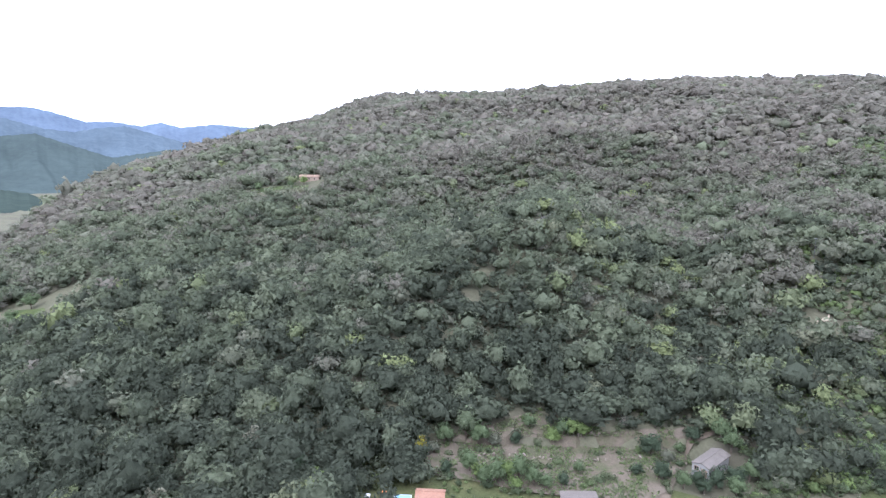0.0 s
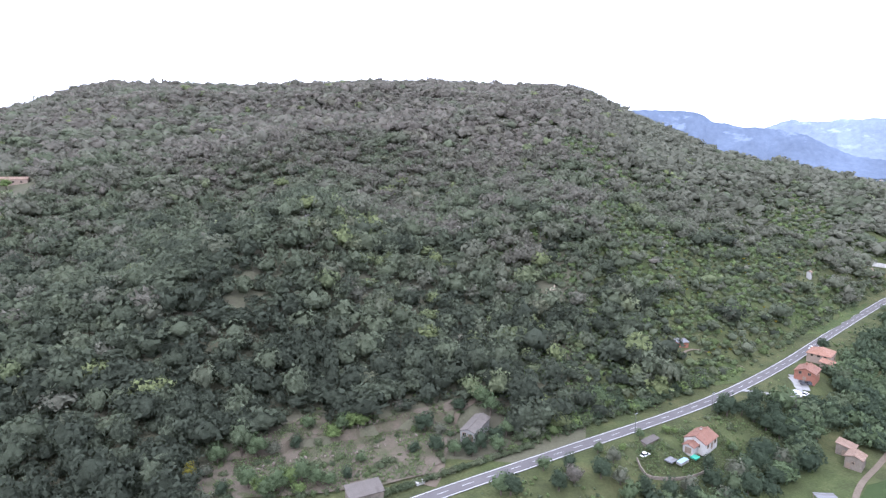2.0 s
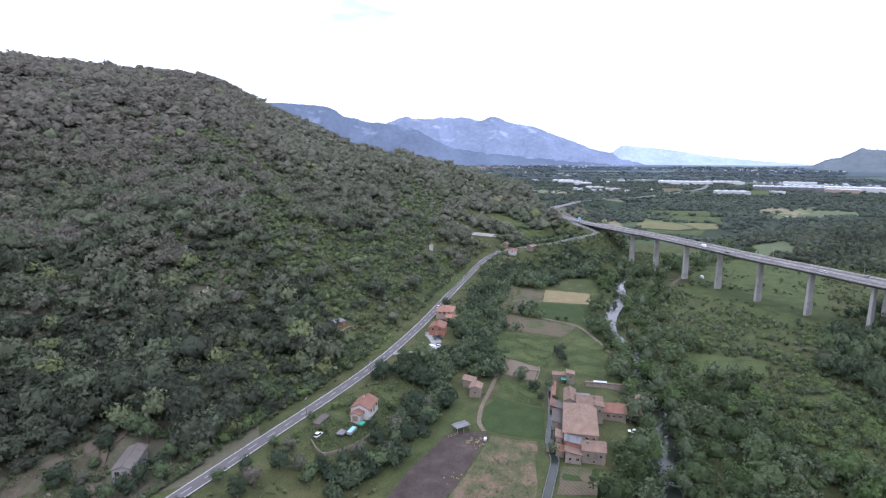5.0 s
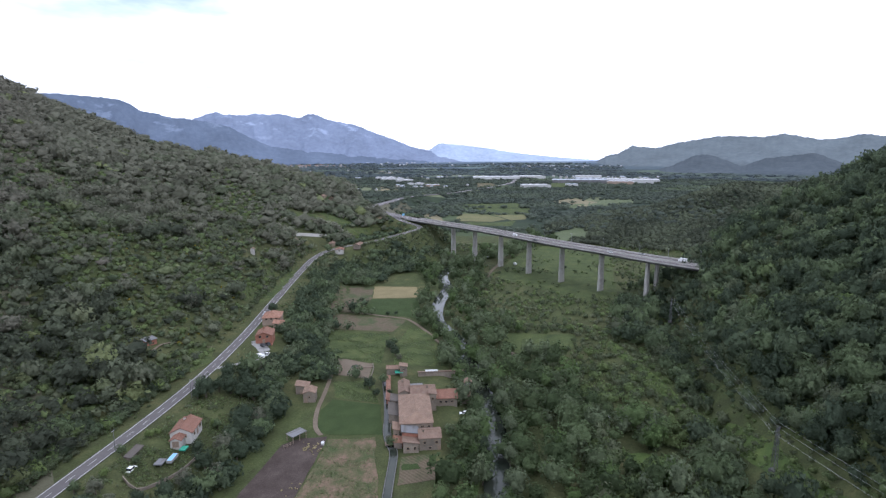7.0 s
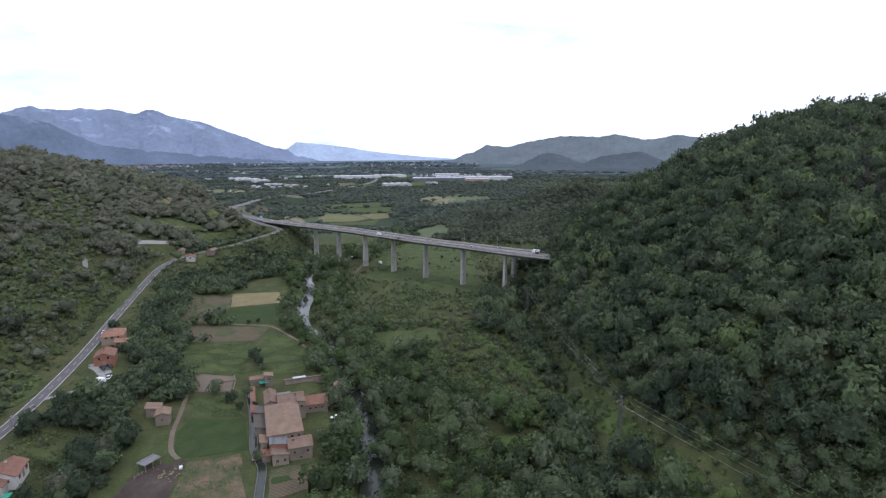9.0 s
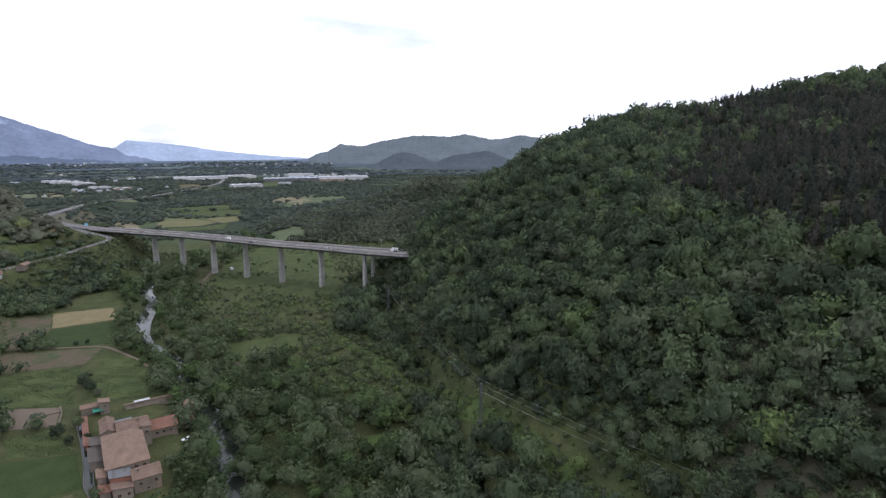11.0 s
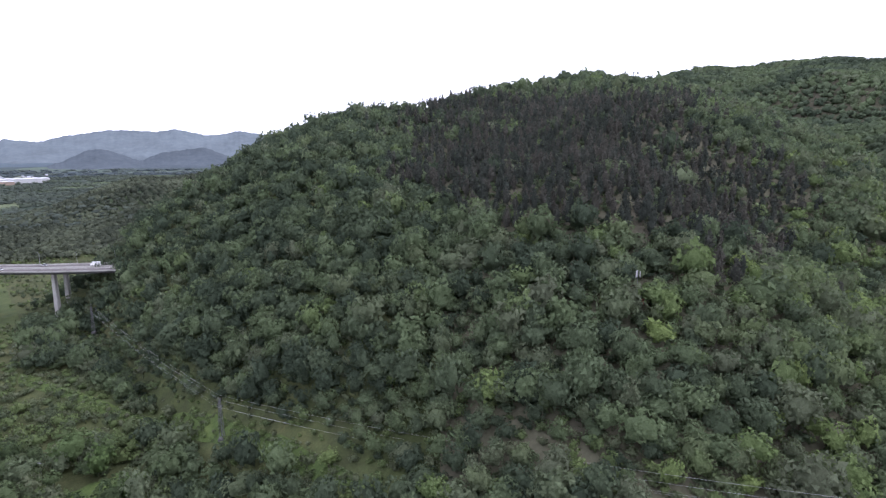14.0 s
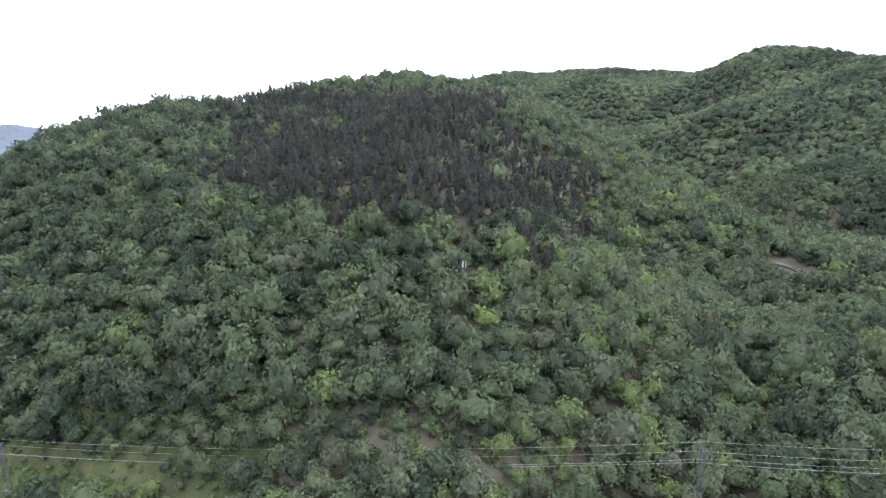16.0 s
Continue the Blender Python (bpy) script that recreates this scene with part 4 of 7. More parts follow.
# south hill: fresh broadleaf wood with a dark pine stand high up
x, y, r, az = scatter(88, 187, 62, 660, 5.6)
k = crest_limit(HILL_SOUTH, az, r, 12) & (r > np.interp(az, HILL_SOUTH[:, 0], HILL_SOUTH[:, 1]) * 0.75)
k &= free(x, y)
x, y, r, az = x[k], y[k], r[k], az[k]
z = height(x, y)
el = np.degrees(np.arctan2(z + 6 - EYE.z, r))
pine = smooth(120, 127, az + 6 * (patches(x, y, 40, 21) - 0.5)) * (1 - smooth(152, 156, az + 0.9 * el + 10 * (patches(x, y, 50, 22) - 0.5))) * smooth(-9.0, -6.5, el + (az - 138) * 0.12 + 6 * (patches(x, y, 45, 23) - 0.5)) * (1 - smooth(4.0, 5.2, el))
is_pine = RNG.random(len(x)) < pine * 0.90
thin = (r < 330) | (RNG.random(len(x)) < 0.8)
GLADE_LINE = np.array([(345, 15, 0), (304, -6, 0), (266, -24, 0), (240, -37, 0), (206, -47, 0), (182, -51, 0), (150, -59, 0), (115, -66, 0)], float)
WIRE_LINE = np.array([(392, -22, 0), (196, -46, 0), (19, -129, 0), (-52, -150, 0)], float)
glade = (nearest(GLADE_LINE, x, y)[0] < 3 + 6 * patches(x, y, 30, 31)) | (nearest(WIRE_LINE, x, y)[0] < 1.5)
leafy = ~is_pine & ~glade & thin
low = smooth(-6, -22, el)
tint = np.clip(0.08 + 0.10 * smooth(118, 134, az) + 0.33 * patches(x, y, 28, 35) + RNG.normal(0, 0.17, len(x)) + 0.10 * low * RNG.random(len(x)) + 0.34 * smooth(143, 156, az + 10 * (patches(x, y, 60, 33) - 0.5)) * (1 - smooth(166, 172, az)) * smooth(2, -6, el) * RNG.random(len(x)), 0, 1)
n_l = int(leafy.sum())
woods("broadleaf_wood", x[leafy], y[leafy], RNG.choice([3.0, 3.9, 4.8, 6.0], n_l, p=[0.25, 0.33, 0.28, 0.14]) * RNG.uniform(0.88, 1.14, n_l) * np.where(nearest(WIRE_LINE, x[leafy], y[leafy])[0] < 9, 0.65, 1.0), RNG.uniform(0.9, 1.5, n_l), tint[leafy], BROADLEAF, "round", "dense fresh green broadleaf wood on the steep hillside", lift=0.02)
xp, yp = x[is_pine], y[is_pine]
woods("pine_stand", xp, yp, RNG.uniform(2.4, 3.5, len(xp)), RNG.uniform(0.95, 1.4, len(xp)), RNG.random(len(xp)), NEEDLES, "pine", "dark stand of slender pines")

# the hill behind and the low hill in the east
x, y, r, az = scatter(140, 187, 430, 1220, 8.3)
k = crest_limit(HILL_BEHIND, az, r, 20) & (hill(HILL_BEHIND, az, r, 0.3) > hill(HILL_SOUTH, az, r, 0.45) - 2)
x, y = x[k], y[k]
woods("distant_wood", x, y, RNG.uniform(5.0, 7.6, len(x)), RNG.uniform(0.8, 1.1, len(x)), 0.05 + 0.42 * patches(x, y, 110, 24) + RNG.normal(0, 0.06, len(x)), BROADLEAF, "round", "green wood on the hill behind")
x, y, r, az = scatter(78, 112, 660, 1030, 6.3)
k = (hill(HILL_EAST, az, r, 0.2) > 1.0) & free(x, y)
x, y = x[k], y[k]
woods("low_hill_wood", x, y, RNG.uniform(3.4, 5.2, len(x)), RNG.uniform(0.7, 1.0, len(x)), 0.03 + 0.22 * patches(x, y, 60, 26) + RNG.normal(0, 0.05, len(x)), OAK, "round", "dark oak wood on a low hill")

# tall trees on the bank below the road, and along the river
x, y, r, az = scatter(-20, 68, 120, 760, 6.2)
d, _, side = nearest(ROAD_LINE, x, y)
TREE_ROW = np.array([(112, 140, 0), (146, 143, 0), (172, 148, 0), (198, 156, 0), (214, 166, 0), (230, 178, 0), (248, 186, 0)], float)
dmin = np.where(az < 36, 11, np.where(az > 57.5, 22, 14))
k = (side > 0) & (d > dmin + 6 * patches(x, y, 30, 41)) & (d < 66 + 14 * patches(x, y, 50, 42)) & free(x, y) & (az > 17)
k &= (r > 278) | (nearest(TREE_ROW, x, y)[0] < 7.5)
x, y = x[k], y[k]
woods("bank_wood", x, y, RNG.uniform(3.6, 6.0, len(x)), RNG.uniform(0.8, 1.2, len(x)), RNG.uniform(0, 0.55, len(x)), BROADLEAF, "round", "dense dark green trees on the bank below the road")
x, y, r, az = scatter(40, 130, 50, 800, 7.6)
d = nearest(RIVER_LINE, x, y)[0]
side = nearest(RIVER_LINE, x, y)[2]
k = (d > np.where(r < 310, 2.6, 3.9)) & (d < np.where(side < 0, 15 + 10 * patches(x, y, 40, 52), np.interp(r, [280, 340], [44, 26]) + 26 * patches(x, y, 70, 51))) & free(x, y, 8, 2.5)
x, y = x[k], y[k]
woods("riverside_wood", x, y, RNG.choice([3.2, 4.4, 5.6], len(x)) * RNG.uniform(0.88, 1.14, len(x)), RNG.uniform(0.62, 1.0, len(x)), RNG.random(len(x)), RIVERLEAF, "tall", "grey-green poplars and willows along the river")
# thickets on the flood plain
x, y, r, az = scatter(70, 106, 130, 700, 4.2)
k = (nearest(RIVER_LINE, x, y)[0] > 30) & free(x, y) & (height(x, y) < 6) & (RNG.random(len(x)) < np.where(r < 330, 0.55 + 0.45 * smooth(0.36, 0.56, patches(x, y, 50, 61)), 0.25 + 0.75 * smooth(0.36, 0.52, patches(x, y, 50, 61))) * np.interp(r, [330, 450], [1.0, 0.95]))
x, y = x[k], y[k]
woods("thicket", x, y, RNG.uniform(1.8, 4.6, len(x)) * np.interp(np.hypot(x, y), [230, 330, 420], [1.0, 0.6, 0.5]), RNG.uniform(0.8, 1.2, len(x)), RNG.random(len(x)), SHRUB, "round", "tangled green bushes on the flood plain", "shrubs", 1)

# scattered bushes on the pasture below the viaduct
x, y, r, az = scatter(70, 92, 440, 720, 6.5)
k = inside_poly([(553, 132), (690, 130), (671, 33), (455, 15), (440, 40), (497, 125)], x, y) & (RNG.random(len(x)) < 0.75 * smooth(0.5, 0.72, patches(x, y, 40, 64)))
x, y = x[k], y[k]
woods("pasture_bushes", x, y, RNG.uniform(0.9, 2.2, len(x)), RNG.uniform(0.6, 0.95, len(x)), RNG.random(len(x)), SHRUB, "round", "scattered green bushes on the pasture", "shrubs")

# shrubs and young growth between the trees on the lower south slope and round the glades
x, y, r, az = scatter(86, 184, 70, 420, 3.4)
el = np.degrees(np.arctan2(height(x, y) + 2 - EYE.z, r))
k = (r > np.interp(az, HILL_SOUTH[:, 0], HILL_SOUTH[:, 1]) * 0.8) & (el < -5 + 4 * patches(x, y, 60, 27)) & (RNG.random(len(x)) < 0.05 + 0.3 * smooth(0.4, 0.65, patches(x, y, 34, 28))) & free(x, y, fields=False)
strip = (nearest(GLADE_LINE, x, y)[0] < 8) | (nearest(WIRE_LINE, x, y)[0] < 9)
k |= strip & (r > 70) & (RNG.random(len(x)) < 0.45)
x, y, strip = x[k], y[k], strip[k]
woods("understorey", x, y, np.where(strip, RNG.uniform(0.7, 1.7, len(x)) * np.where(np.hypot(x, y) < 150, 1.5, 1.0), RNG.uniform(1.4, 2.7, len(x))), RNG.uniform(0.8, 1.2, len(x)), RNG.uniform(0.3, 1.0, len(x)), SHRUB, "round", "fresh green shrubs and saplings between the trees", "shrubs", 2)

# trees on the embankments round the abutment and the bends of the road
x, y, r, az = scatter(58, 76, 480, 790, 6.0)
k = (height(x, y) > 3) & (np.abs(nearest(DECK_AXIS, x, y)[0]) > 10) & (nearest(ROAD_LINE, x, y)[0] > np.where(nearest(ROAD_LINE, x, y)[2] > 0, 27, 9)) & (nearest(HIGHWAY_LINE, x, y)[0] > 16) & (RNG.random(len(x)) < 0.9)
for p in FIELD_AREAS:
    k &= ~inside_poly(p, x, y)
k &= r < np.interp(az, HILL_NORTH[:, 0], HILL_NORTH[:, 3]) + 30
x, y = x[k], y[k]
woods("embankment_wood", x, y, RNG.uniform(2.6, 4.4, len(x)), RNG.uniform(0.7, 1.0, len(x)), RNG.uniform(0, 0.5, len(x)), BROADLEAF, "round", "dark trees on the embankment below the motorway")

# low growth on the slopes under the road's climb and the junction
x, y, r, az = scatter(56, 75, 470, 720, 3.6)
d = nearest(ROAD_LINE, x, y)[0]
k = (height(x, y) > 1.5) & (d > 5) & (d < 75) & (nearest(DECK_AXIS, x, y)[0] > 9) & (nearest(HIGHWAY_LINE, x, y)[0] > 10) & (nearest(ROAD_LINE, x, y)[2] > 0) & (RNG.random(len(x)) < 0.8)
for p in FIELD_AREAS:
    k &= ~inside_poly(p, x, y)
for cx, cy, cr in KEEP_OUT:
    k &= np.hypot(x - cx, y - cy) > cr
x, y = x[k], y[k]
woods("embankment_scrub", x, y, RNG.uniform(1.2, 2.6, len(x)), RNG.uniform(0.7, 1.1, len(x)), RNG.uniform(0, 0.6, len(x)), SHRUB, "round", "dense low bushes on the road embankment", "shrubs", 1)

# low weeds and bushes on the verges and meadows beside the road
x, y, r, az = scatter(-20, 66, 120, 620, 2.6)
d, _, side = nearest(ROAD_LINE, x, y)
k = (d > 6.5) & (d < np.where(side < 0, 75, 48)) & (RNG.random(len(x)) < 0.12 + 0.5 * smooth(0.45, 0.7, patches(x, y, 22, 44))) & (r < 620)
x, y = x[k], y[k]
k = free(x, y, 6.5) 
x, y = x[k], y[k]
woods("verge_scrub", x, y, RNG.uniform(0.45, 1.25, len(x)), RNG.uniform(0.6, 1.0, len(x)), RNG.uniform(0.1, 1.0, len(x)), SHRUB, "round", "low olive green weeds and bushes beside the road", "shrubs", 3)

# younger trees that close the canopy between the tall ones
x, y, r, az = scatter(92, 187, 66, 620, 4.5)
k = crest_limit(HILL_SOUTH, az, r, 5) & (r > np.interp(az, HILL_SOUTH[:, 0], HILL_SOUTH[:, 1]) * 0.8) & (nearest(GLADE_LINE, x, y)[0] > 7) & (nearest(WIRE_LINE, x, y)[0] > 1.5) & free(x, y) & (RNG.random(len(x)) < 0.75)
x, y, r, az = x[k], y[k], r[k], az[k]
tint = np.clip(0.05 + 0.10 * smooth(118, 134, az) + 0.45 * patches(x, y, 28, 35) + RNG.normal(0, 0.1, len(x)) + 0.6 * smooth(143, 156, az) * (1 - smooth(166, 172, az)) * RNG.random(len(x)), 0, 1)
# The lowered tint paints the shade of the gaps between tall crowns.
woods("young_broadleaf_wood", x, y, RNG.uniform(1.8, 3.1, len(x)) * np.where(nearest(WIRE_LINE, x, y)[0] < 9, 0.8, 1.0), RNG.uniform(0.65, 1.0, len(x)), tint * 0.7, BROADLEAF, "round", "young green trees filling the gaps of the wood", "forest", 2)

# the plain: hedges and woods between fields
x, y, r, az = scatter(46, 98, 780, 2450, 15.5)
hedge_row = (np.abs(((x * 0.92 + y * 0.39) / 118) % 1 - 0.5) < 0.06) | (np.abs(((y * 0.92 - x * 0.39) / 165) % 1 - 0.5) < 0.045)
strips = patches(r * 1.5, np.radians(az) * r * 0.35, 200, 73)
belt = (r > 1130) & (r < 1640) & (az > 66)
k = np.where(belt, patches(x, y, 200, 71) > 0.22, strips > 0.47 + 0.06 * smooth(1300, 2300, r)) | (hedge_row & (RNG.random(len(x)) < 0.8))
k &= free(x, y) & (height(x, y) < 45) & (r > np.interp(az, HILL_NORTH[:, 0], HILL_NORTH[:, 3]))
x, y, r = x[k], y[k], r[k]
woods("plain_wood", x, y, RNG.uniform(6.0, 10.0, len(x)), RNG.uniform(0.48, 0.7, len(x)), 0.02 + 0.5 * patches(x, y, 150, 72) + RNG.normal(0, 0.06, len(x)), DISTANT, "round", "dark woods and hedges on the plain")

# ------------------------------------------------------------------ far mountains


def plain_level(r):
    """The plain rises a little towards the foot of the mountains."""
    return 1.5 + 30 * smooth(3000, 4930, r)


def far_ridge(name, crest, dist, colour, glow, label, depth=600, rough=1.0, rock=0.0, low=-4.0):
    """A distant range: crest by bearing and degrees over the eye, with spurs and gullies running down to the plain."""
    m, n, l, b = principled(name, 1.0, 0.0)
    v = coords(n, l)
    broad, fine = noise_tex(n, l, v, 0.004, 4.0, 0.6), noise_tex(n, l, v, 0.03, 7.0, 0.75)
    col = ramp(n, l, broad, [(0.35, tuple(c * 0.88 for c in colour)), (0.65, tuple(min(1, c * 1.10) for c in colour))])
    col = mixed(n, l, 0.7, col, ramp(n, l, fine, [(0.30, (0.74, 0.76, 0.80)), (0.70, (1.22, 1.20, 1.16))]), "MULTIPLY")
    if rock:
        flat = coords(n, l, 1.0, (1.0, 1.0, 2.2))
        crag = noise_tex(n, l, flat, 0.0065, 9.0, 0.72)
        mask = ramp(n, l, crag, [(0.555, (0, 0, 0)), (0.64, (rock, rock, rock))])
        z = n.new("ShaderNodeSeparateXYZ")
        l.new(v, z.inputs["Vector"])
        up = n.new("ShaderNodeMapRange")
        up.inputs["From Min"].default_value, up.inputs["From Max"].default_value = 170.0, 290.0
        l.new(z.outputs["Z"], up.inputs["Value"])
        mul = mixed(n, l, 1.0, mask, up.outputs["Result"], "MULTIPLY")
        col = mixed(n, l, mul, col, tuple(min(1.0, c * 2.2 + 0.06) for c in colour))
    # The base colour holds painted aerial haze; the emission lifts it further.
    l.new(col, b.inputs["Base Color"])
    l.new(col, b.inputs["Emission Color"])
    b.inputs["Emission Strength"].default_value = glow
    c = np.array(crest, float)
    a = np.arange(c[0, 0], c[-1, 0] + 0.01, 0.09)
    el = np.interp(a, c[:, 0], c[:, 1])
    wob = np.sin(a * 6.1) * 0.022 + np.sin(a * 14.7 + 1) * 0.014 + np.sin(a * 31.3 + 2) * 0.010 + np.sin(a * 57.0) * 0.006
    top = EYE.z + dist * np.tan(np.radians(el + wob * rough))
    rows = []
    for s in np.linspace(0, 1, 34):
        warp = a + 0.35 * np.sin(a * 1.3 + 5 * s) + 0.15 * np.sin(a * 3.1 - 9 * s + dist)
        spur = sum(w * (1.06 - np.sqrt(np.sin(warp * f + p + q * s) ** 2 + 0.06)) for w, f, p, q in ((0.45, 0.75, 0.3, 1.6), (0.30, 1.45, 1.1, -2.6), (0.07, 2.9, 2.0, 6.9), (0.05, 3.7, 0.4, -8.2)))
        z = low + (top - low) * ((1 - s) ** 1.15 + (spur - 0.55) * 0.75 * s * (1 - s))
        z = np.minimum(z, top)
        rr = dist - depth * s
        rows.append(np.stack([rr * np.sin(np.radians(a)), rr * np.cos(np.radians(a)), z], -1))
    g = np.array(rows)
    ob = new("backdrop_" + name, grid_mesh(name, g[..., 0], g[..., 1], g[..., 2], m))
    return tagged(ob, label, "mountains", kind="structure")


# Each range's colour and glow paint in the haze of its distance.
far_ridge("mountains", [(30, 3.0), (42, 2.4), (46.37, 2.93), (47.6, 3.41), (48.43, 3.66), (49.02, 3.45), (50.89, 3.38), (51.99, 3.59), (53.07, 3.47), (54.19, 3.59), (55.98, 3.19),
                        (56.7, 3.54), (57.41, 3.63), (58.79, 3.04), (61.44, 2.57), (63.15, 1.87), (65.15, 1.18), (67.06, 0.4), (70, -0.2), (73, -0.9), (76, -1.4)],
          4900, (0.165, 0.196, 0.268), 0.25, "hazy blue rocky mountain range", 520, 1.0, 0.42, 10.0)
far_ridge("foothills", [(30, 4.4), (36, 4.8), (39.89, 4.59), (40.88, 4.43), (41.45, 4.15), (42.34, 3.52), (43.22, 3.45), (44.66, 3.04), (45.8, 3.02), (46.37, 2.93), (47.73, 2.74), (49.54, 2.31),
                        (50.95, 1.51), (53.06, 0.52), (55.3, 0.19), (57.64, -0.07), (62, -0.5), (67, -0.9), (72, -1.3)], 4560, (0.112, 0.138, 0.188), 0.18, "wooded mountain flank, blue with painted haze", 430, 1.0, 0.3, 12.0)
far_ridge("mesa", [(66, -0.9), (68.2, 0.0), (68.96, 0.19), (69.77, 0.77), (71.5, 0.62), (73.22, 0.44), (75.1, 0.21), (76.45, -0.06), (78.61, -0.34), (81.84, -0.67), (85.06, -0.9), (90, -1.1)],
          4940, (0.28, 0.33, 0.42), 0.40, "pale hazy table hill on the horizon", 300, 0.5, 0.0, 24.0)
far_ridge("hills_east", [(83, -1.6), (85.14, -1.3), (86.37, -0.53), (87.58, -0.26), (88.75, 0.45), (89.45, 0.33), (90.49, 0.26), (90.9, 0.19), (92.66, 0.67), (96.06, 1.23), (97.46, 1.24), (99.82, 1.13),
                         (101.3, 1.39), (104.0, 0.84), (105.27, 0.94), (106.83, 1.28), (109.23, 0.9), (113, 0.1), (118, -0.5)], 4600, (0.118, 0.138, 0.150), 0.16, "rolling hills, blue-green with painted haze", 900)
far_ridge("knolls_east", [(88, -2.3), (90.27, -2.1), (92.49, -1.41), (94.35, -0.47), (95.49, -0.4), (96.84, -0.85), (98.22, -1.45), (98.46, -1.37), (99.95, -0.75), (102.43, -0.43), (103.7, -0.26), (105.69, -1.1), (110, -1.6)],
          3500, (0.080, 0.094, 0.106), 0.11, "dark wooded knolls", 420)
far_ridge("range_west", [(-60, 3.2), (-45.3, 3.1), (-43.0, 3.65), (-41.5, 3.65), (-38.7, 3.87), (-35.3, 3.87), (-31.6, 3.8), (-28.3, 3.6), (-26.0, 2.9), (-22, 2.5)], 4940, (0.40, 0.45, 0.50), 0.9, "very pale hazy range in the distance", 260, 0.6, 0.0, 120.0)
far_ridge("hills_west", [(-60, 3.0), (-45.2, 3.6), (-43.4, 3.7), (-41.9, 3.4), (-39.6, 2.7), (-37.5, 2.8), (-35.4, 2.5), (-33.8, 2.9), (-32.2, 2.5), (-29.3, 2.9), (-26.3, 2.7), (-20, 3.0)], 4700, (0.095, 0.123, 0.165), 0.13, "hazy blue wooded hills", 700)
far_ridge("hills_west_near", [(-60, 2.6), (-47, 2.9), (-45, 2.7), (-42.5, 2.0), (-40.5, 1.8), (-38.8, 2.2), (-36.6, 2.45), (-34.6, 1.9), (-32.5, 1.3), (-30, 0.8), (-26, 0.6)], 3700, (0.074, 0.097, 0.118), 0.10, "wooded hills, blue with painted haze", 800)
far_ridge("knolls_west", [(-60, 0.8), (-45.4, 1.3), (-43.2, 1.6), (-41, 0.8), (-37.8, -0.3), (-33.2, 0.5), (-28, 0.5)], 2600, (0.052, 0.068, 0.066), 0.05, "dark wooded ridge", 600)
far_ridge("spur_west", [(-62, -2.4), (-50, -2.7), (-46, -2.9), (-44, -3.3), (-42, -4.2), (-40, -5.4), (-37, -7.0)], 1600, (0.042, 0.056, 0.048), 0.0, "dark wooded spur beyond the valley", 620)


def far_plain(name, r0, r1, glow, blue, label):
    """The floor of the plain beyond the works: long strips of pasture, stubble and wood."""
    a, r = np.meshgrid(np.radians(np.arange(44, 89 if r0 > 4000 else 112, 0.4)), np.linspace(r0, r1, 30))
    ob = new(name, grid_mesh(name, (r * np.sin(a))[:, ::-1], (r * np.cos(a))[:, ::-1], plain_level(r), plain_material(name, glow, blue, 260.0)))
    return tagged(ob, label, "plain", kind="structure")


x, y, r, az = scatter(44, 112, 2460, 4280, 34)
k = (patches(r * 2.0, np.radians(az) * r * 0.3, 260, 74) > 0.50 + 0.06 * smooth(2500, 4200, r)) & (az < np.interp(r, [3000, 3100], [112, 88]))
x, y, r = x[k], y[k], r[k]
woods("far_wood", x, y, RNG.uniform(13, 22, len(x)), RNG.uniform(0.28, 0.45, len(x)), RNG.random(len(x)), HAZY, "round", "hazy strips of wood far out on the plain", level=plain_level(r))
# Painted haze and glow grow from strip to strip towards the horizon.
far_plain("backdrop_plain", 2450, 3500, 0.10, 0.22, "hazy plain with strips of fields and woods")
far_plain("backdrop_plain_far", 3500, 4300, 0.22, 0.45, "distant plain with strips of fields, blue with painted haze")
far_plain("backdrop_plain_edge", 4300, 4930, 0.5, 0.75, "edge of the plain under the horizon, paled by painted haze")

# ------------------------------------------------------------------ building materials
STONE = surface("rubble_stone_wall", (0.170, 0.143, 0.115), (0.264, 0.225, 0.183), 0.9, 8.0, 0.9, 0.15, 0, 0.7, 0.06, stain=(0.145, 0.128, 0.106))
RENDER_GREY = surface("grey_render", (0.20, 0.195, 0.185), (0.28, 0.27, 0.255), 0.4, 14.0, 0.85, 0.2, 0, 0.15, 0.01, stain=(0.17, 0.16, 0.15))
SHEET_OLD = surface("weathered_sheet_roof", (0.098, 0.086, 0.076), (0.142, 0.126, 0.112), 0.3, 12.0, 0.9, 0.06, 0, 0.3, 0.03, stain=(0.075, 0.064, 0.054))
RENDER_WHITE = surface("white_render", (0.390, 0.374, 0.351), (0.484, 0.468, 0.441), 0.4, 14.0, 0.85, 0.2, 0, 0.15, 0.01, stain=(0.328, 0.304, 0.273))
RENDER_PEACH = surface("peach_render", (0.274, 0.209, 0.162), (0.331, 0.259, 0.205), 0.4, 14.0, 0.85, 0.2, 0, 0.15, 0.01)
BRICK_RED = surface("red_brick", (0.210, 0.091, 0.063), (0.280, 0.133, 0.091), 0.8, 12.0, 0.85, 0.2, 0, 0.3, 0.01)
DARK_GLASS = principled("window_glass", 0.08, 0.5)[0]
DARK_GLASS.node_tree.nodes["Principled BSDF"].inputs["Base Color"].default_value = (0.02, 0.024, 0.028, 1)
FRAME_WOOD = surface("window_wood", (0.22, 0.15, 0.10), (0.32, 0.24, 0.17), 3.0, 6.0, 0.6, 0.3)
STEEL = surface("galvanised_steel", (0.36, 0.37, 0.38), (0.48, 0.49, 0.50), 0.5, 9.0, 0.5, 0.4, 0.4, 0.1, 0.01)
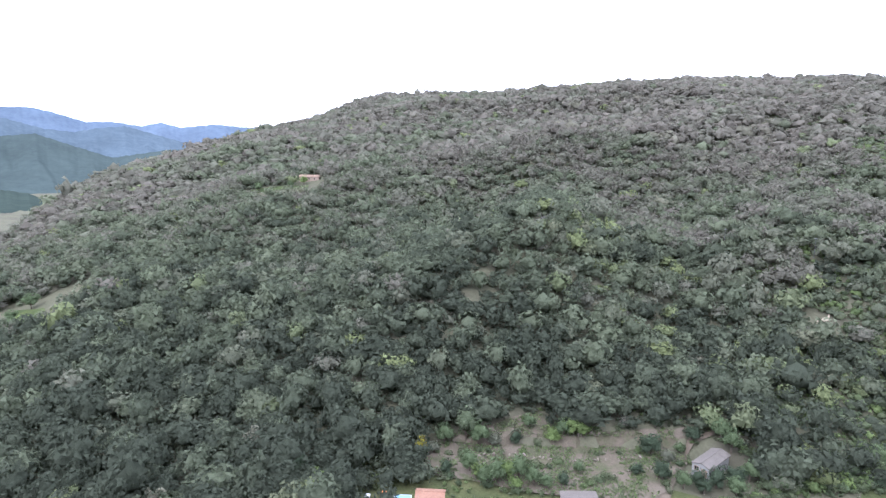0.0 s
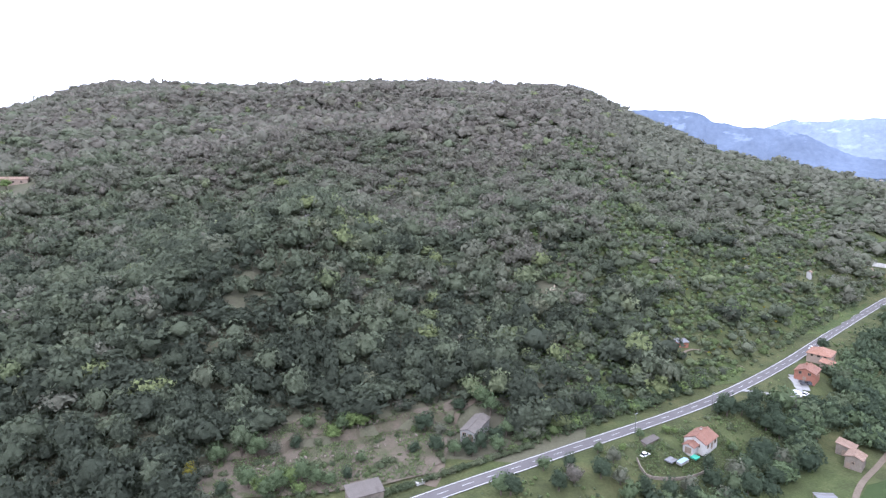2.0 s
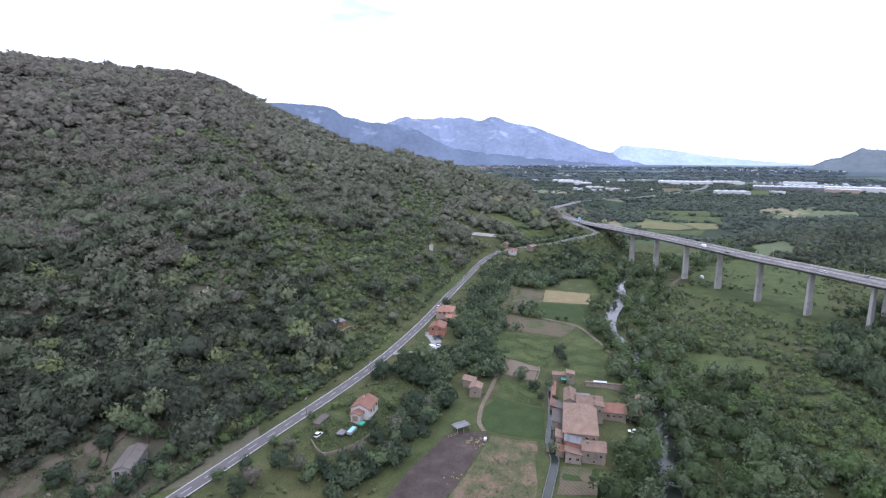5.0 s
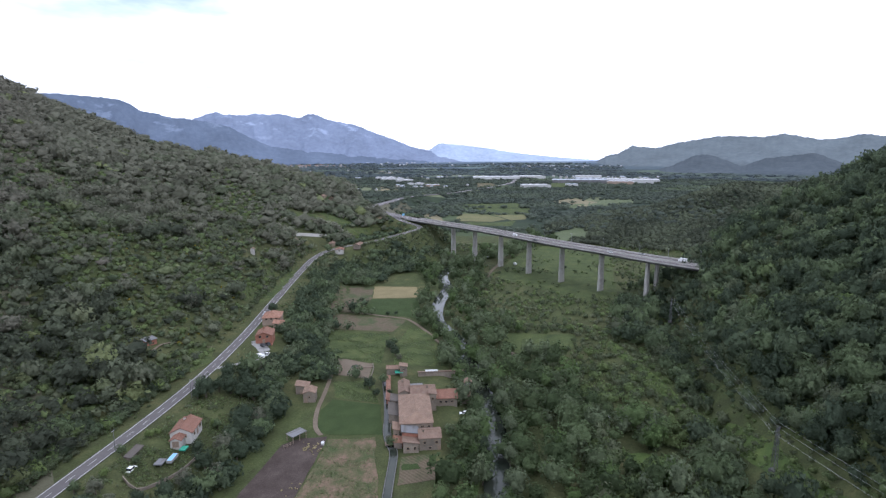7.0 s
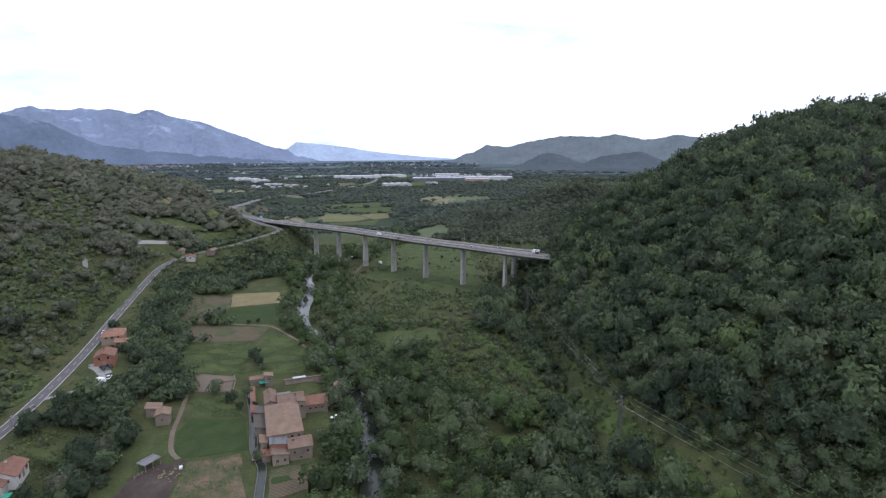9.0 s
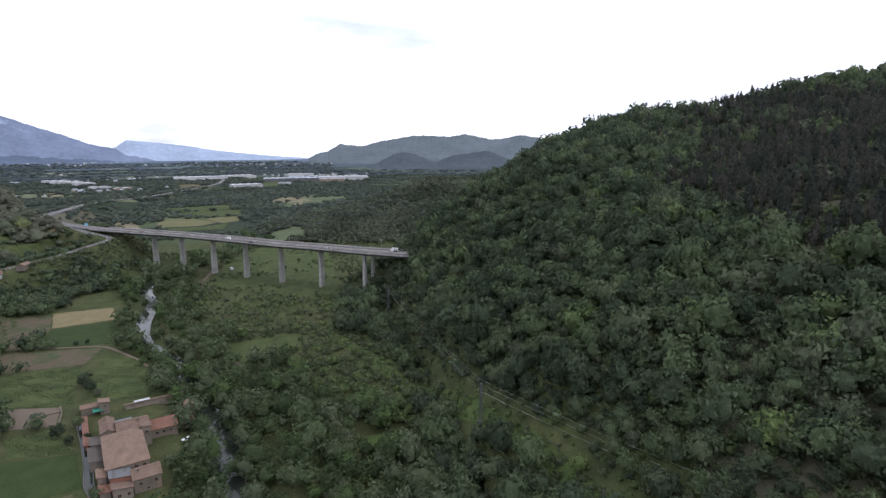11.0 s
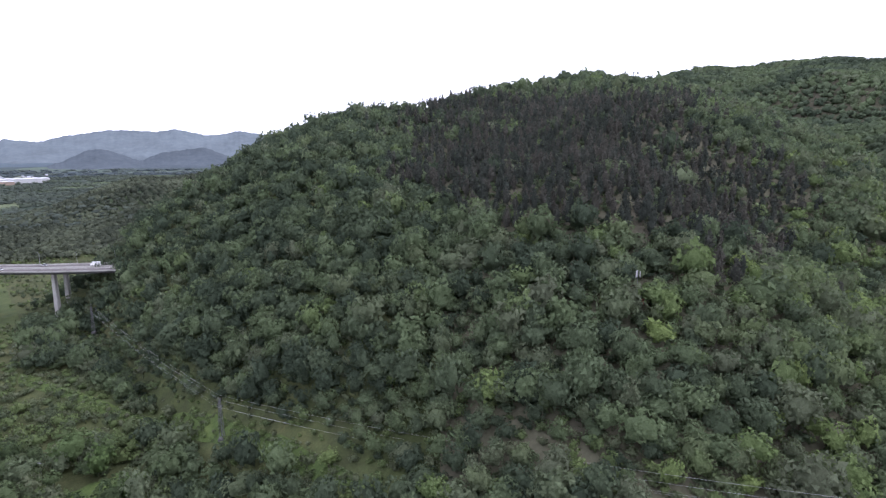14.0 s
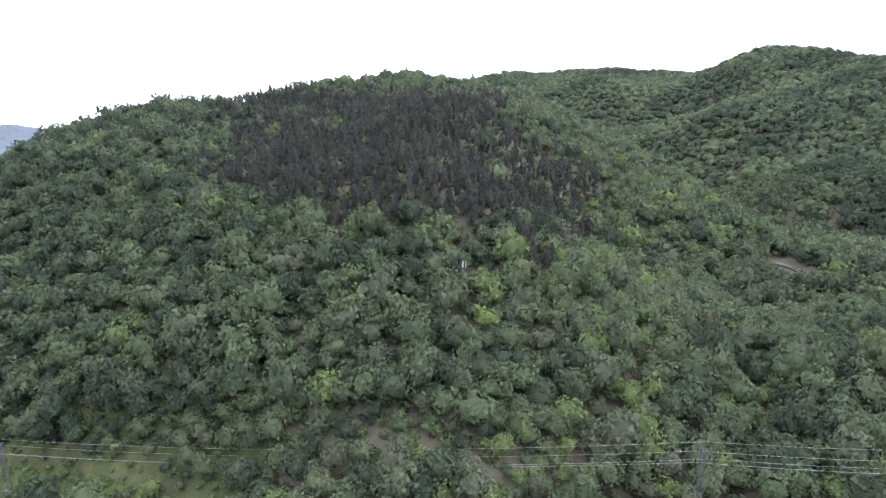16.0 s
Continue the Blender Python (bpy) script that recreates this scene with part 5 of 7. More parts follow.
DARK_STEEL = surface("weathered_steel", (0.10, 0.10, 0.105), (0.17, 0.17, 0.175), 0.5, 9.0, 0.6, 0.3, 0.3, 0.1, 0.01)
SHEET_GREY = surface("grey_sheet_roof", (0.130, 0.130, 0.134), (0.181, 0.181, 0.186), 0.3, 12.0, 0.7, 0.3, 0, 0.3, 0.03, (1, 6, 1), stain=(0.104, 0.095, 0.086))
SHEET_WHITE = surface("white_sheet", (0.448, 0.448, 0.444), (0.544, 0.544, 0.540), 0.3, 9.0, 0.6, 0.3)
WOOD = surface("old_wood", (0.17, 0.13, 0.10), (0.28, 0.22, 0.17), 1.5, 7.0, 0.85, 0.2, 0, 0.4, 0.02)
GREEN_TARP = surface("green_tarpaulin", (0.03, 0.20, 0.13), (0.05, 0.28, 0.19), 1.0, 6.0, 0.6, 0.3)
BLUE_PAINT = surface("blue_paint", (0.20, 0.42, 0.62), (0.28, 0.52, 0.72), 1.0, 6.0, 0.5, 0.3)
ORANGE_PAINT = surface("orange_paint", (0.55, 0.16, 0.05), (0.66, 0.22, 0.08), 1.0, 6.0, 0.5, 0.3)


def tile_material(name, dark, light, moss):
    """Rows of curved clay tiles with lichen and patched places."""
    m, n, l, b = principled(name, 0.85, 0.2)
    v = coords(n, l)
    patch, grain = noise_tex(n, l, v, 0.35, 4.0), noise_tex(n, l, v, 3.5, 5.0, 0.7)
    w = n.new("ShaderNodeTexWave")
    w.inputs["Scale"].default_value, w.inputs["Distortion"].default_value = 1.25, 0.8
    l.new(v, w.inputs["Vector"])
    col = ramp(n, l, patch, [(0.3, dark), (0.7, light)])
    col = mixed(n, l, 0.55, col, ramp(n, l, grain, [(0.28, (0.5, 0.5, 0.5)), (0.72, (1.45, 1.4, 1.35))]), "MULTIPLY")
    col = mixed(n, l, 0.35, col, ramp(n, l, w.outputs["Fac"], [(0.1, (0.5, 0.5, 0.5)), (0.6, (1.3, 1.3, 1.3))]), "MULTIPLY")
    s = noise_tex(n, l, v, 0.8, 5.0)
    col = mixed(n, l, ramp(n, l, s, [(0.55, (0, 0, 0)), (0.70, (0.6, 0.6, 0.6))]), col, moss)
    l.new(col, b.inputs["Base Color"])
    bump(n, l, b, w.outputs["Fac"], 0.6, 0.08)
    return m


PALE_CONCRETE = surface("pale_concrete_paving", (0.25, 0.245, 0.235), (0.33, 0.325, 0.31), 0.5, 12.0, 0.9, 0.15, 0, 0.2, 0.02, stain=(0.2, 0.19, 0.18))
TILE_OLD = tile_material("old_clay_tiles", (0.190, 0.128, 0.094), (0.270, 0.190, 0.142), (0.205, 0.176, 0.144))
TILE_BROWN = tile_material("brown_clay_tiles", (0.160, 0.108, 0.082), (0.232, 0.164, 0.126), (0.176, 0.150, 0.126))
TILE_RED = tile_material("red_clay_tiles", (0.186, 0.096, 0.069), (0.246, 0.135, 0.099), (0.198, 0.144, 0.114))
TILE_ORANGE = tile_material("orange_clay_tiles", (0.242, 0.127, 0.087), (0.304, 0.174, 0.124), (0.236, 0.174, 0.130))
PUDDLE = water_material()

# ------------------------------------------------------------------ buildings


def prism(L, W, z0, eave, rise, axis):
    """Walls with gables: a box whose two end walls rise to the ridge. axis 'x': ridge along x; 'shed': slopes up to +y; 'flat'."""
    a, b = L / 2, W / 2
    if axis == "x":
        v = [(-a, -b, z0), (a, -b, z0), (a, b, z0), (-a, b, z0), (-a, -b, eave), (a, -b, eave), (a, b, eave), (-a, b, eave), (-a, 0, eave + rise), (a, 0, eave + rise)]
        f = [(0, 3, 2, 1), (0, 1, 5, 4), (2, 3, 7, 6), (1, 2, 6, 9, 5), (3, 0, 4, 8, 7), (4, 5, 9, 8), (6, 7, 8, 9)]
    elif axis == "shed":
        v = [(-a, -b, z0), (a, -b, z0), (a, b, z0), (-a, b, z0), (-a, -b, eave), (a, -b, eave), (a, b, eave + rise), (-a, b, eave + rise)]
        f = [(0, 3, 2, 1), (0, 1, 5, 4), (1, 2, 6, 5), (2, 3, 7, 6), (3, 0, 4, 7), (4, 5, 6, 7)]
    else:
        v = [(-a, -b, z0), (a, -b, z0), (a, b, z0), (-a, b, z0), (-a, -b, eave), (a, -b, eave), (a, b, eave), (-a, b, eave)]
        f = [(0, 3, 2, 1), (0, 1, 5, 4), (1, 2, 6, 5), (2, 3, 7, 6), (3, 0, 4, 7), (4, 5, 6, 7)]
    return v, f


def slab(p, thick=0.22):
    """A roof plane of real thickness over the polygon p."""
    k = len(p)
    v = [Vector(q) + Vector((0, 0, 0.03)) for q in p] + [Vector(q) + Vector((0, 0, thick + 0.03)) for q in p]
    f = [tuple(range(k))[::-1], tuple(range(k, 2 * k))] + [(i, (i + 1) % k, (i + 1) % k + k, i + k) for i in range(k)]
    return v, f


def join(*pieces):
    verts, faces = [], []
    for v, f in pieces:
        faces += [tuple(i + len(verts) for i in q) for q in f]
        verts += list(v)
    return verts, faces


def roof_planes(L, W, eave, rise, axis, over=0.4, hip=0.0):
    a, b = L / 2 + over, W / 2 + over
    dz = rise * over / (W / 2) if axis in ("x", "hip") else rise * over / W
    lo, hi = eave - dz, eave + rise
    if axis == "hip":
        h = a - max(0.3, hip)
        return [slab([(-a, -b, lo), (a, -b, lo), (h, 0, hi), (-h, 0, hi)]), slab([(a, b, lo), (-a, b, lo), (-h, 0, hi), (h, 0, hi)]),
                slab([(a, -b, lo), (a, b, lo), (h, 0, hi)]), slab([(-a, b, lo), (-a, -b, lo), (-h, 0, hi)])]
    if axis == "x":
        return [slab([(-a, -b, lo), (a, -b, lo), (a, 0, hi), (-a, 0, hi)]), slab([(a, b, lo), (-a, b, lo), (-a, 0, hi), (a, 0, hi)])]
    if axis == "shed":
        return [slab([(-a, -b, lo), (a, -b, lo), (a, b, hi + dz), (-a, b, hi + dz)])]
    return [slab([(-a, -b, eave), (a, -b, eave), (a, b, eave), (-a, b, eave)])]


def opening(parent, L, W, side, along_, z, w, h, kind="window", frame_mat=None):
    """A window or door set in a wall: side 's' (-y), 'n' (+y), 'e' (+x), 'w' (-x)."""
    frame_mat = frame_mat or FRAME_WOOD
    bm = bmesh.new()
    t = 0.12
    for q in ((-w / 2 - t, 0.0, -t, -w / 2, 0.14, h + t), (w / 2, 0.0, -t, w / 2 + t, 0.14, h + t), (-w / 2, 0.0, h, w / 2, 0.14, h + t), (-w / 2, 0.0, -t, w / 2, 0.18, 0.0), (-0.04, 0.0, 0, 0.04, 0.1, h)):
        box(bm, *q)
    turn, px, py = {"s": (180, along_, -W / 2), "n": (0, along_, W / 2), "e": (-90, L / 2, along_), "w": (90, -L / 2, along_)}[side]
    fr = part(kind, bm, frame_mat, parent)
    fr.matrix_basis = pose(px, py, z, 0, 0, turn)
    if kind == "window":
        part("pane", boxes((-w / 2, -0.02, 0, w / 2, 0.05, h)), DARK_GLASS, fr, "dark window glass")
    else:
        part("door_leaf", boxes((-w / 2, -0.02, 0, w / 2, 0.07, h)), WOOD, fr, "weathered wooden door leaf")
    return fr


def building(name, x, y, rz, L, W, eave, rise, axis, wall_mat, roof_mat, label, category="house", z=None, windows=(), doors=(), chimney=None, hip=0.0, group="", over=0.4):
    if z is None:
        z = float(np.min(height(np.array([x - 1.0, x + 1.0, x]), np.array([y, y + 1.0, y - 1.0]))))
    ob = empty(name, pose(x, y, z, 0, 0, rz))
    tagged(ob, label, category, group)
    wall_axis = {"hip": "flat"}.get(axis, axis)
    part("wall", prism(L, W, -1.5, eave, rise, wall_axis), wall_mat, ob)
    part("roof", join(*roof_planes(L, W, eave, rise, axis, over, hip)), roof_mat, ob)
    if axis in ("x", "hip"):
        h = L / 2 + over - (max(0.3, hip) if axis == "hip" else 0)
        bm = bmesh.new()
        box(bm, -h, -0.17, eave + rise + 0.12, h, 0.17, eave + rise + 0.36, 0.06)
        part("ridge_cap", bm, roof_mat, ob)
    for w in windows:
        opening(ob, L, W, *w)
    for w in doors:
        opening(ob, L, W, *w, kind="door")
    if chimney:
        cx, cy, ch = chimney
        c = part("chimney", boxes((cx - 0.35, cy - 0.35, eave, cx + 0.35, cy + 0.35, eave + ch)), wall_mat, ob)
        part("chimney_cap", boxes((cx - 0.45, cy - 0.45, eave + ch, cx + 0.45, cy + 0.45, eave + ch + 0.15)), roof_mat, c)
    return ob


FARM = pose(208, 88, 0, 0, 0, 25)


def farm(name, u0, u1, v0, v1, eave, rise, axis, wall_mat, roof_mat, label, turned=False, **k):
    """A farm building by its extent along and across the yard; turned: ridge across it."""
    p = FARM @ Vector(((u0 + u1) / 2, -(v0 + v1) / 2, 0))
    L, W = u1 - u0, v1 - v0
    if turned:
        return building(name, p.x, p.y, 25 + 90, W, L, eave, rise, axis, wall_mat, roof_mat, label, "farm building", z=0.0, group="farm buildings", **k)
    return building(name, p.x, p.y, 25, L, W, eave, rise, axis, wall_mat, roof_mat, label, "farm building", z=0.0, group="farm buildings", **k)


farm("barn", -12.5, 15.0, -7.0, 6.6, 7.2, 2.5, "hip", STONE, TILE_OLD, "huge old barn with a broad clay tile roof", hip=5.5,
     windows=[("w", -2.5, 4.9, 1.1, 1.2), ("w", -5.2, 4.9, 1.0, 1.2), ("s", -6, 3.0, 1.0, 1.2), ("s", 2, 3.0, 1.0, 1.2), ("s", 9, 3.2, 1.0, 1.2)])
farm("lean_to", 2.0, 13.5, -11.7, -7.6, 3.6, 0.9, "shed", STONE, SHEET_OLD, "lean-to with a grey sheet roof beside the canal", windows=[])
farm("lean_to", 14.0, 21.0, -10.8, -7.4, 4.6, 0.6, "shed", STONE, SHEET_OLD, "low grey-roofed store against the barn")
farm("farmhouse", 18.5, 32.0, -7.0, -2.0, 6.6, 1.3, "x", STONE, TILE_BROWN, "narrow stone farmhouse with brown roof tiles", chimney=(3, 0.8, 2.4), windows=[("s", -3, 3.5, 0.9, 1.2), ("n", 0, 3.5, 0.9, 1.2)])
farm("farmhouse", 16.0, 26.0, -1.4, 9.8, 6.8, 1.8, "x", STONE, TILE_BROWN, "stone farmhouse with a wide brown tile roof", turned=True, chimney=(-2, 1.5, 2.8), windows=[("w", -2, 4.0, 0.9, 1.2), ("s", 2, 4.0, 0.9, 1.2)])
farm("store", 28.5, 32.5, -1.6, 4.4, 4.6, 0.5, "shed", STONE, SHEET_GREY, "small store with a grey roof", turned=True)
farm("stair_tower", 12.6, 16.4, 6.9, 10.0, 8.0, 0.5, "shed", STONE, TILE_BROWN, "square stone stair tower", windows=[("w", 0, 5.4, 0.8, 1.1)])
farm("stable", 17.0, 27.0, 10.2, 20.2, 3.7, 2.2, "x", STONE, TILE_RED, "stone stable with a red tile roof", turned=True,
     windows=[("n", -2.6, 1.6, 1.1, 1.0), ("n", 0.2, 1.6, 1.1, 1.0), ("n", 2.8, 1.6, 1.1, 1.0), ("s", 0, 1.6, 1.0, 1.0)])
farm("annex", -18.4, -12.9, -6.2, 0.2, 5.8, 0.9, "shed", BRICK_RED, SHEET_GREY, "brick annex with a grey sheet roof", windows=[("w", -0.6, 2.9, 1.1, 1.3)])
farm("cottage", -21.5, -13.2, 0.5, 9.2, 5.2, 1.4, "x", STONE, TILE_BROWN, "stone cottage with small dark windows", turned=True,
     windows=[("n", -2.6, 2.8, 0.9, 1.2), ("n", 2.2, 2.8, 0.9, 1.2), ("n", 0, 0.6, 0.9, 1.0), ("e", 0, 2.6, 0.8, 1.1)], doors=[("n", -3.6, 0.0, 1.0, 2.0)], chimney=(2.5, 0.8, 2.2))
farm("cottage", -23.0, -18.8, -5.9, 0.2, 3.9, 1.0, "shed", STONE, TILE_BROWN, "low stone cottage with a brown roof", windows=[("w", 1.2, 1.4, 0.9, 1.1), ("w", -1.6, 1.4, 0.9, 1.1)])
farm("shed", -19.4, -14.6, -9.6, -6.4, 2.5, 0.6, "shed", STONE, TILE_ORANGE, "small shed with new orange tiles")
farm("annex", -13.6, -7.4, -9.8, -7.3, 5.0, 0.6, "shed", STONE, TILE_OLD, "narrow stone annex with old tiles", windows=[("w", 0, 2.4, 0.8, 1.0)])
farm("shed", 21.5, 26.5, 23.2, 27.0, 2.6, 0.7, "shed", STONE, TILE_RED, "little shed with a red roof among trees")
farm("hut", 35.5, 39.5, 26.2, 29.8, 2.8, 0.8, "x", RENDER_WHITE, TILE_OLD, "small pale hut near the river", doors=[("w", 0, 0.0, 1.0, 1.9)])
farm("shed", 56.3, 60.8, -13.2, -6.6, 3.4, 0.8, "x", STONE, TILE_OLD, "stone shed with a sagging tile roof", turned=True)
farm("dovecote", 53.4, 57.4, -6.1, -2.3, 5.4, 0.7, "shed", STONE, TILE_OLD, "square old stone dovecote", windows=[("w", 0, 3.4, 0.7, 0.9)])
farm("poultry_house", 52.4, 55.2, 3.6, 28.4, 1.6, 0.7, "shed", STONE, TILE_BROWN, "long low poultry house with a brown roof", turned=True)
farm("canal_shed", 20.8, 49.5, -12.9, -11.4, 2.2, 0.4, "shed", BRICK_RED, TILE_RED, "long narrow red-tiled shed beside the canal")
p = FARM @ Vector((53.3, -10.7, 0))
tagged(part("sheet_metal", boxes((-1.1, -3.3, 2.75, 1.1, 3.3, 2.9)), SHEET_WHITE), "white metal sheet lying on the long roof", "sheet").matrix_basis = pose(p.x, p.y, 0.0, 0, 0, 25)
p = FARM @ Vector((54.5, 6.6, 0))
awning = tagged(empty("awning", pose(p.x, p.y, 0, 0, 0, 25)), "green tarpaulin awning on four posts", "awning")
part("tarpaulin", boxes((-2, -2.2, 2.3, 2, 2.2, 2.38)), GREEN_TARP, awning)
for qx, qy in ((-1.9, -2.1), (1.9, -2.1), (1.9, 2.1), (-1.9, 2.1)):
    part("post", boxes((qx - 0.06, qy - 0.06, 0, qx + 0.06, qy + 0.06, 2.3)), WOOD, awning)

# the canal beside the farm
canal_line = spline(np.array([tuple(FARM @ Vector((u, -v, 0.35))) for u, v in ((50, -14.0), (26, -12.6), (5, -12.3), (-6, -12.6), (-15, -11.4), (-22, -9.8), (-29, -10.0), (-37, -10.8), (-55, -12.5))]), 3)
canal = tagged(new("canal"), "narrow concrete irrigation canal with dark water", "canal", kind="structure")
part("water", ribbon(canal_line, -1.35, 1.35, 0.0), PUDDLE, canal)
for o in (-1.55, 1.55):
    part("kerb", rail(offset_line(canal_line, o), 0, 0.3, 0.3), DECK_CONCRETE, canal)
p = FARM @ Vector((-16.5, 11.1, 0))
gate = tagged(empty("sluice_gate", pose(p.x, p.y, 0, 0, 0, 25)), "wooden sluice platform over the canal", "sluice")
part("platform", boxes((-1.2, -2.2, 0.8, 1.2, 2.2, 1.0)), WOOD, gate)
for q in (-2.0, 2.0):
    part("post", boxes((-0.12, q - 0.12, 0, 0.12, q + 0.12, 2.2)), WOOD, gate)
part("gate_leaf", boxes((-0.06, -1.3, 0.3, 0.06, 1.3, 1.6)), STEEL, gate)
field("field_bed", [tuple((FARM @ Vector((u, -v, 0)))[:2]) for u, v in ((-35, -7), (-31, -6.4), (-31, -0.3), (-34.6, 0.3))], YOUNG, "green vegetable bed", 0.2, "vegetable bed")
field("field_bed_small", [tuple((FARM @ Vector((u, -v, 0)))[:2]) for u, v in ((-32, 3.3), (-25.6, 3.9), (-25.4, 7.3), (-31.8, 6.7))], YOUNG, "green vegetable bed", 0.2, "vegetable bed")

# houses along the road
building("house", 156, 164, 25, 10.8, 8.2, 3.2, 2.0, "x", RENDER_WHITE, TILE_RED, "white two-storey house with a red tile roof", z=8.6,
         windows=[("s", -3, 1.2, 1.2, 1.3), ("s", 3.4, 1.2, 1.2, 1.3), ("w", 1.5, 1.4, 1.0, 1.2), ("w", -1.5, 1.4, 1.0, 1.2), ("e", 0, 1.4, 1.0, 1.2)],
         doors=[("s", 0.3, 0.1, 1.1, 2.1)], chimney=(2.5, 1.2, 2.6))
building("garage", 149.5, 161.5, 25, 5.5, 4.0, 2.6, 0.9, "x", RENDER_WHITE, TILE_RED, "small white garage with a red roof", "garage", z=8.4, doors=[("w", 0, 0.0, 2.2, 2.1)])
building("tool_shed", 136, 168.5, 20, 8, 2.2, 1.9, 0.3, "shed", STONE, SHEET_OLD, "long grey-roofed tool shed", "shed", z=9.0)
building("house", 255, 202, 28, 11, 9, 4.4, 1.9, "x", BRICK_RED, TILE_RED, "red brick house with a red tile roof", z=10.0,
         windows=[("w", 2, 3.2, 1.2, 1.3), ("w", -2, 3.2, 1.2, 1.3), ("s", -3, 3.2, 1.2, 1.3), ("s", 0, 3.2, 1.2, 1.3), ("s", 3, 3.2, 1.2, 1.3), ("s", 3, 0.8, 1.2, 1.3)], doors=[("w", 0, 0.0, 1.2, 2.1)], chimney=(2, 1, 2.8))
building("house", 285, 219, 28, 13, 11, 4.7, 2.2, "hip", RENDER_PEACH, TILE_ORANGE, "peach house with an orange hipped tile roof", z=10.2, hip=4.5,
         windows=[("w", 3, 3.4, 1.2, 1.3), ("w", 0, 3.4, 1.2, 1.3), ("w", -3, 3.4, 1.2, 1.3), ("s", -3, 3.4, 1.2, 1.3), ("s", 2, 3.4, 1.2, 1.3)], doors=[("s", 4.4, 0.0, 1.2, 2.1)])
building("porch", 278, 209.5, 28, 8, 6, 2.8, 0.9, "shed", RENDER_PEACH, TILE_ORANGE, "low peach extension with orange tiles", "house", z=10.0)
building("hut", 220.5, 154, 25, 6.0, 6.0, 3.4, 1.0, "shed", STONE, TILE_OLD, "old stone hut with a pale tile roof", "hut", z=0.3, doors=[("w", 0, 0.0, 1.2, 2.0)], group="field huts")
building("hut", 214, 145.5, 25, 6.5, 5.6, 4.6, 1.0, "x", STONE, TILE_OLD, "stone hut with a tile roof among trees", "hut", z=0.2, windows=[("w", 0, 2.2, 0.8, 0.8)], doors=[("w", 1.6, 0.0, 1.1, 2.0)], group="field huts")
building("roadside_shed", 72, 191, 47, 15, 6.0, 3.4, 1.0, "x", RENDER_GREY, SHEET_OLD, "long grey shed with a weathered grey roof", "shed", z=12.2, windows=[("w", 1.4, 1.4, 1.4, 1.4), ("s", -4, 1.4, 1.0, 1.2)], doors=[("w", -1.2, 0.0, 1.8, 2.4)])
building("roadside_barn", 24, 163.5, 8, 11, 6.2, 3.0, 0.8, "shed", STONE, SHEET_OLD, "low barn with a weathered grey roof", "barn", z=9.9)
building("house", -22.5, 156.5, 4, 8.5, 7.5, 4.2, 1.6, "x", RENDER_PEACH, TILE_ORANGE, "small house with a bright orange tile roof", z=10.0, windows=[("s", 0, 1.8, 1.2, 1.2), ("n", 0, 1.8, 1.2, 1.2)])
building("house", 508, 309, 25, 11, 6, 3.4, 1.2, "x", RENDER_PEACH, TILE_OLD, "pale roadside house with a tiled roof", windows=[("w", 0, 1.6, 1.2, 1.3), ("s", -3, 1.6, 1.2, 1.3), ("s", 3, 1.6, 1.2, 1.3)])
building("house", 486, 287, 25, 11, 8, 3.0, 1.3, "x", RENDER_WHITE, TILE_RED, "white roadside house with a red roof", windows=[("s", -3, 1.6, 1.2, 1.3), ("w", 0, 1.6, 1.2, 1.3)])
building("house", 505, 276, 10, 14, 6, 2.9, 1.2, "x", STONE, TILE_OLD, "long stone roadside house", windows=[("s", -3, 1.6, 1.2, 1.3), ("s", 3, 1.6, 1.2, 1.3)])
building("ruin", 458, 320, 20, 8, 6, 4.0, 1.2, "x", STONE, TILE_OLD, "old stone house half hidden by trees", windows=[("s", 0, 1.6, 1.0, 1.2)])
building("house", 633, 396, 15, 16, 8, 4.6, 1.6, "x", RENDER_PEACH, TILE_OLD, "pale farmhouse alone on the wooded spur", windows=[("s", -4, 1.6, 1.2, 1.3), ("s", 0, 1.6, 1.2, 1.3), ("s", 4, 1.6, 1.2, 1.3)])
building("annex", 645, 391, 15, 8, 6, 3.0, 1.0, "x", RENDER_PEACH, TILE_OLD, "low annex of the farmhouse on the spur", "house")
building("house", -190, 503, 10, 18, 8, 3.6, 1.6, "x", RENDER_PEACH, TILE_OLD, "long pale house in a hillside clearing", windows=[("s", -5, 1.2, 1.2, 1.3), ("s", 0, 1.2, 1.2, 1.3), ("s", 5, 1.2, 1.2, 1.3)])
building("transformer_tower", 378, 307, 20, 2.8, 2.8, 5.4, 0.7, "x", RENDER_WHITE, TILE_OLD, "slim white transformer tower", "tower", windows=[("s", 0, 3.8, 0.6, 0.7)])
building("ruin", 205, 235, -10, 6, 4, 2.4, 0.6, "shed", BRICK_RED, SHEET_GREY, "tumbledown red brick hut", "hut")

# open cattle shelter on the muddy yard
shelter = tagged(empty("cattle_shelter", pose(180, 130, 0, 0, 0, -20)), "open cattle shelter with a grey metal roof", "shelter")
part("roof", boxes((-3.6, -2.4, 3.0, 3.6, 2.4, 3.14)), SHEET_GREY, shelter)
for qx in (-3.2, 0, 3.2):
    for qy, h_ in ((-2.1, 3.0), (2.1, 3.0)):
        part("post", boxes((qx - 0.1, qy - 0.1, -0.3, qx + 0.1, qy + 0.1, h_)), WOOD, shelter)
for qy in (0.5, 1.2, 1.9):
    part("fence_rail", boxes((-8.0, -2.6, qy - 0.5, -3.2, -2.5, qy - 0.38)), WOOD, shelter)
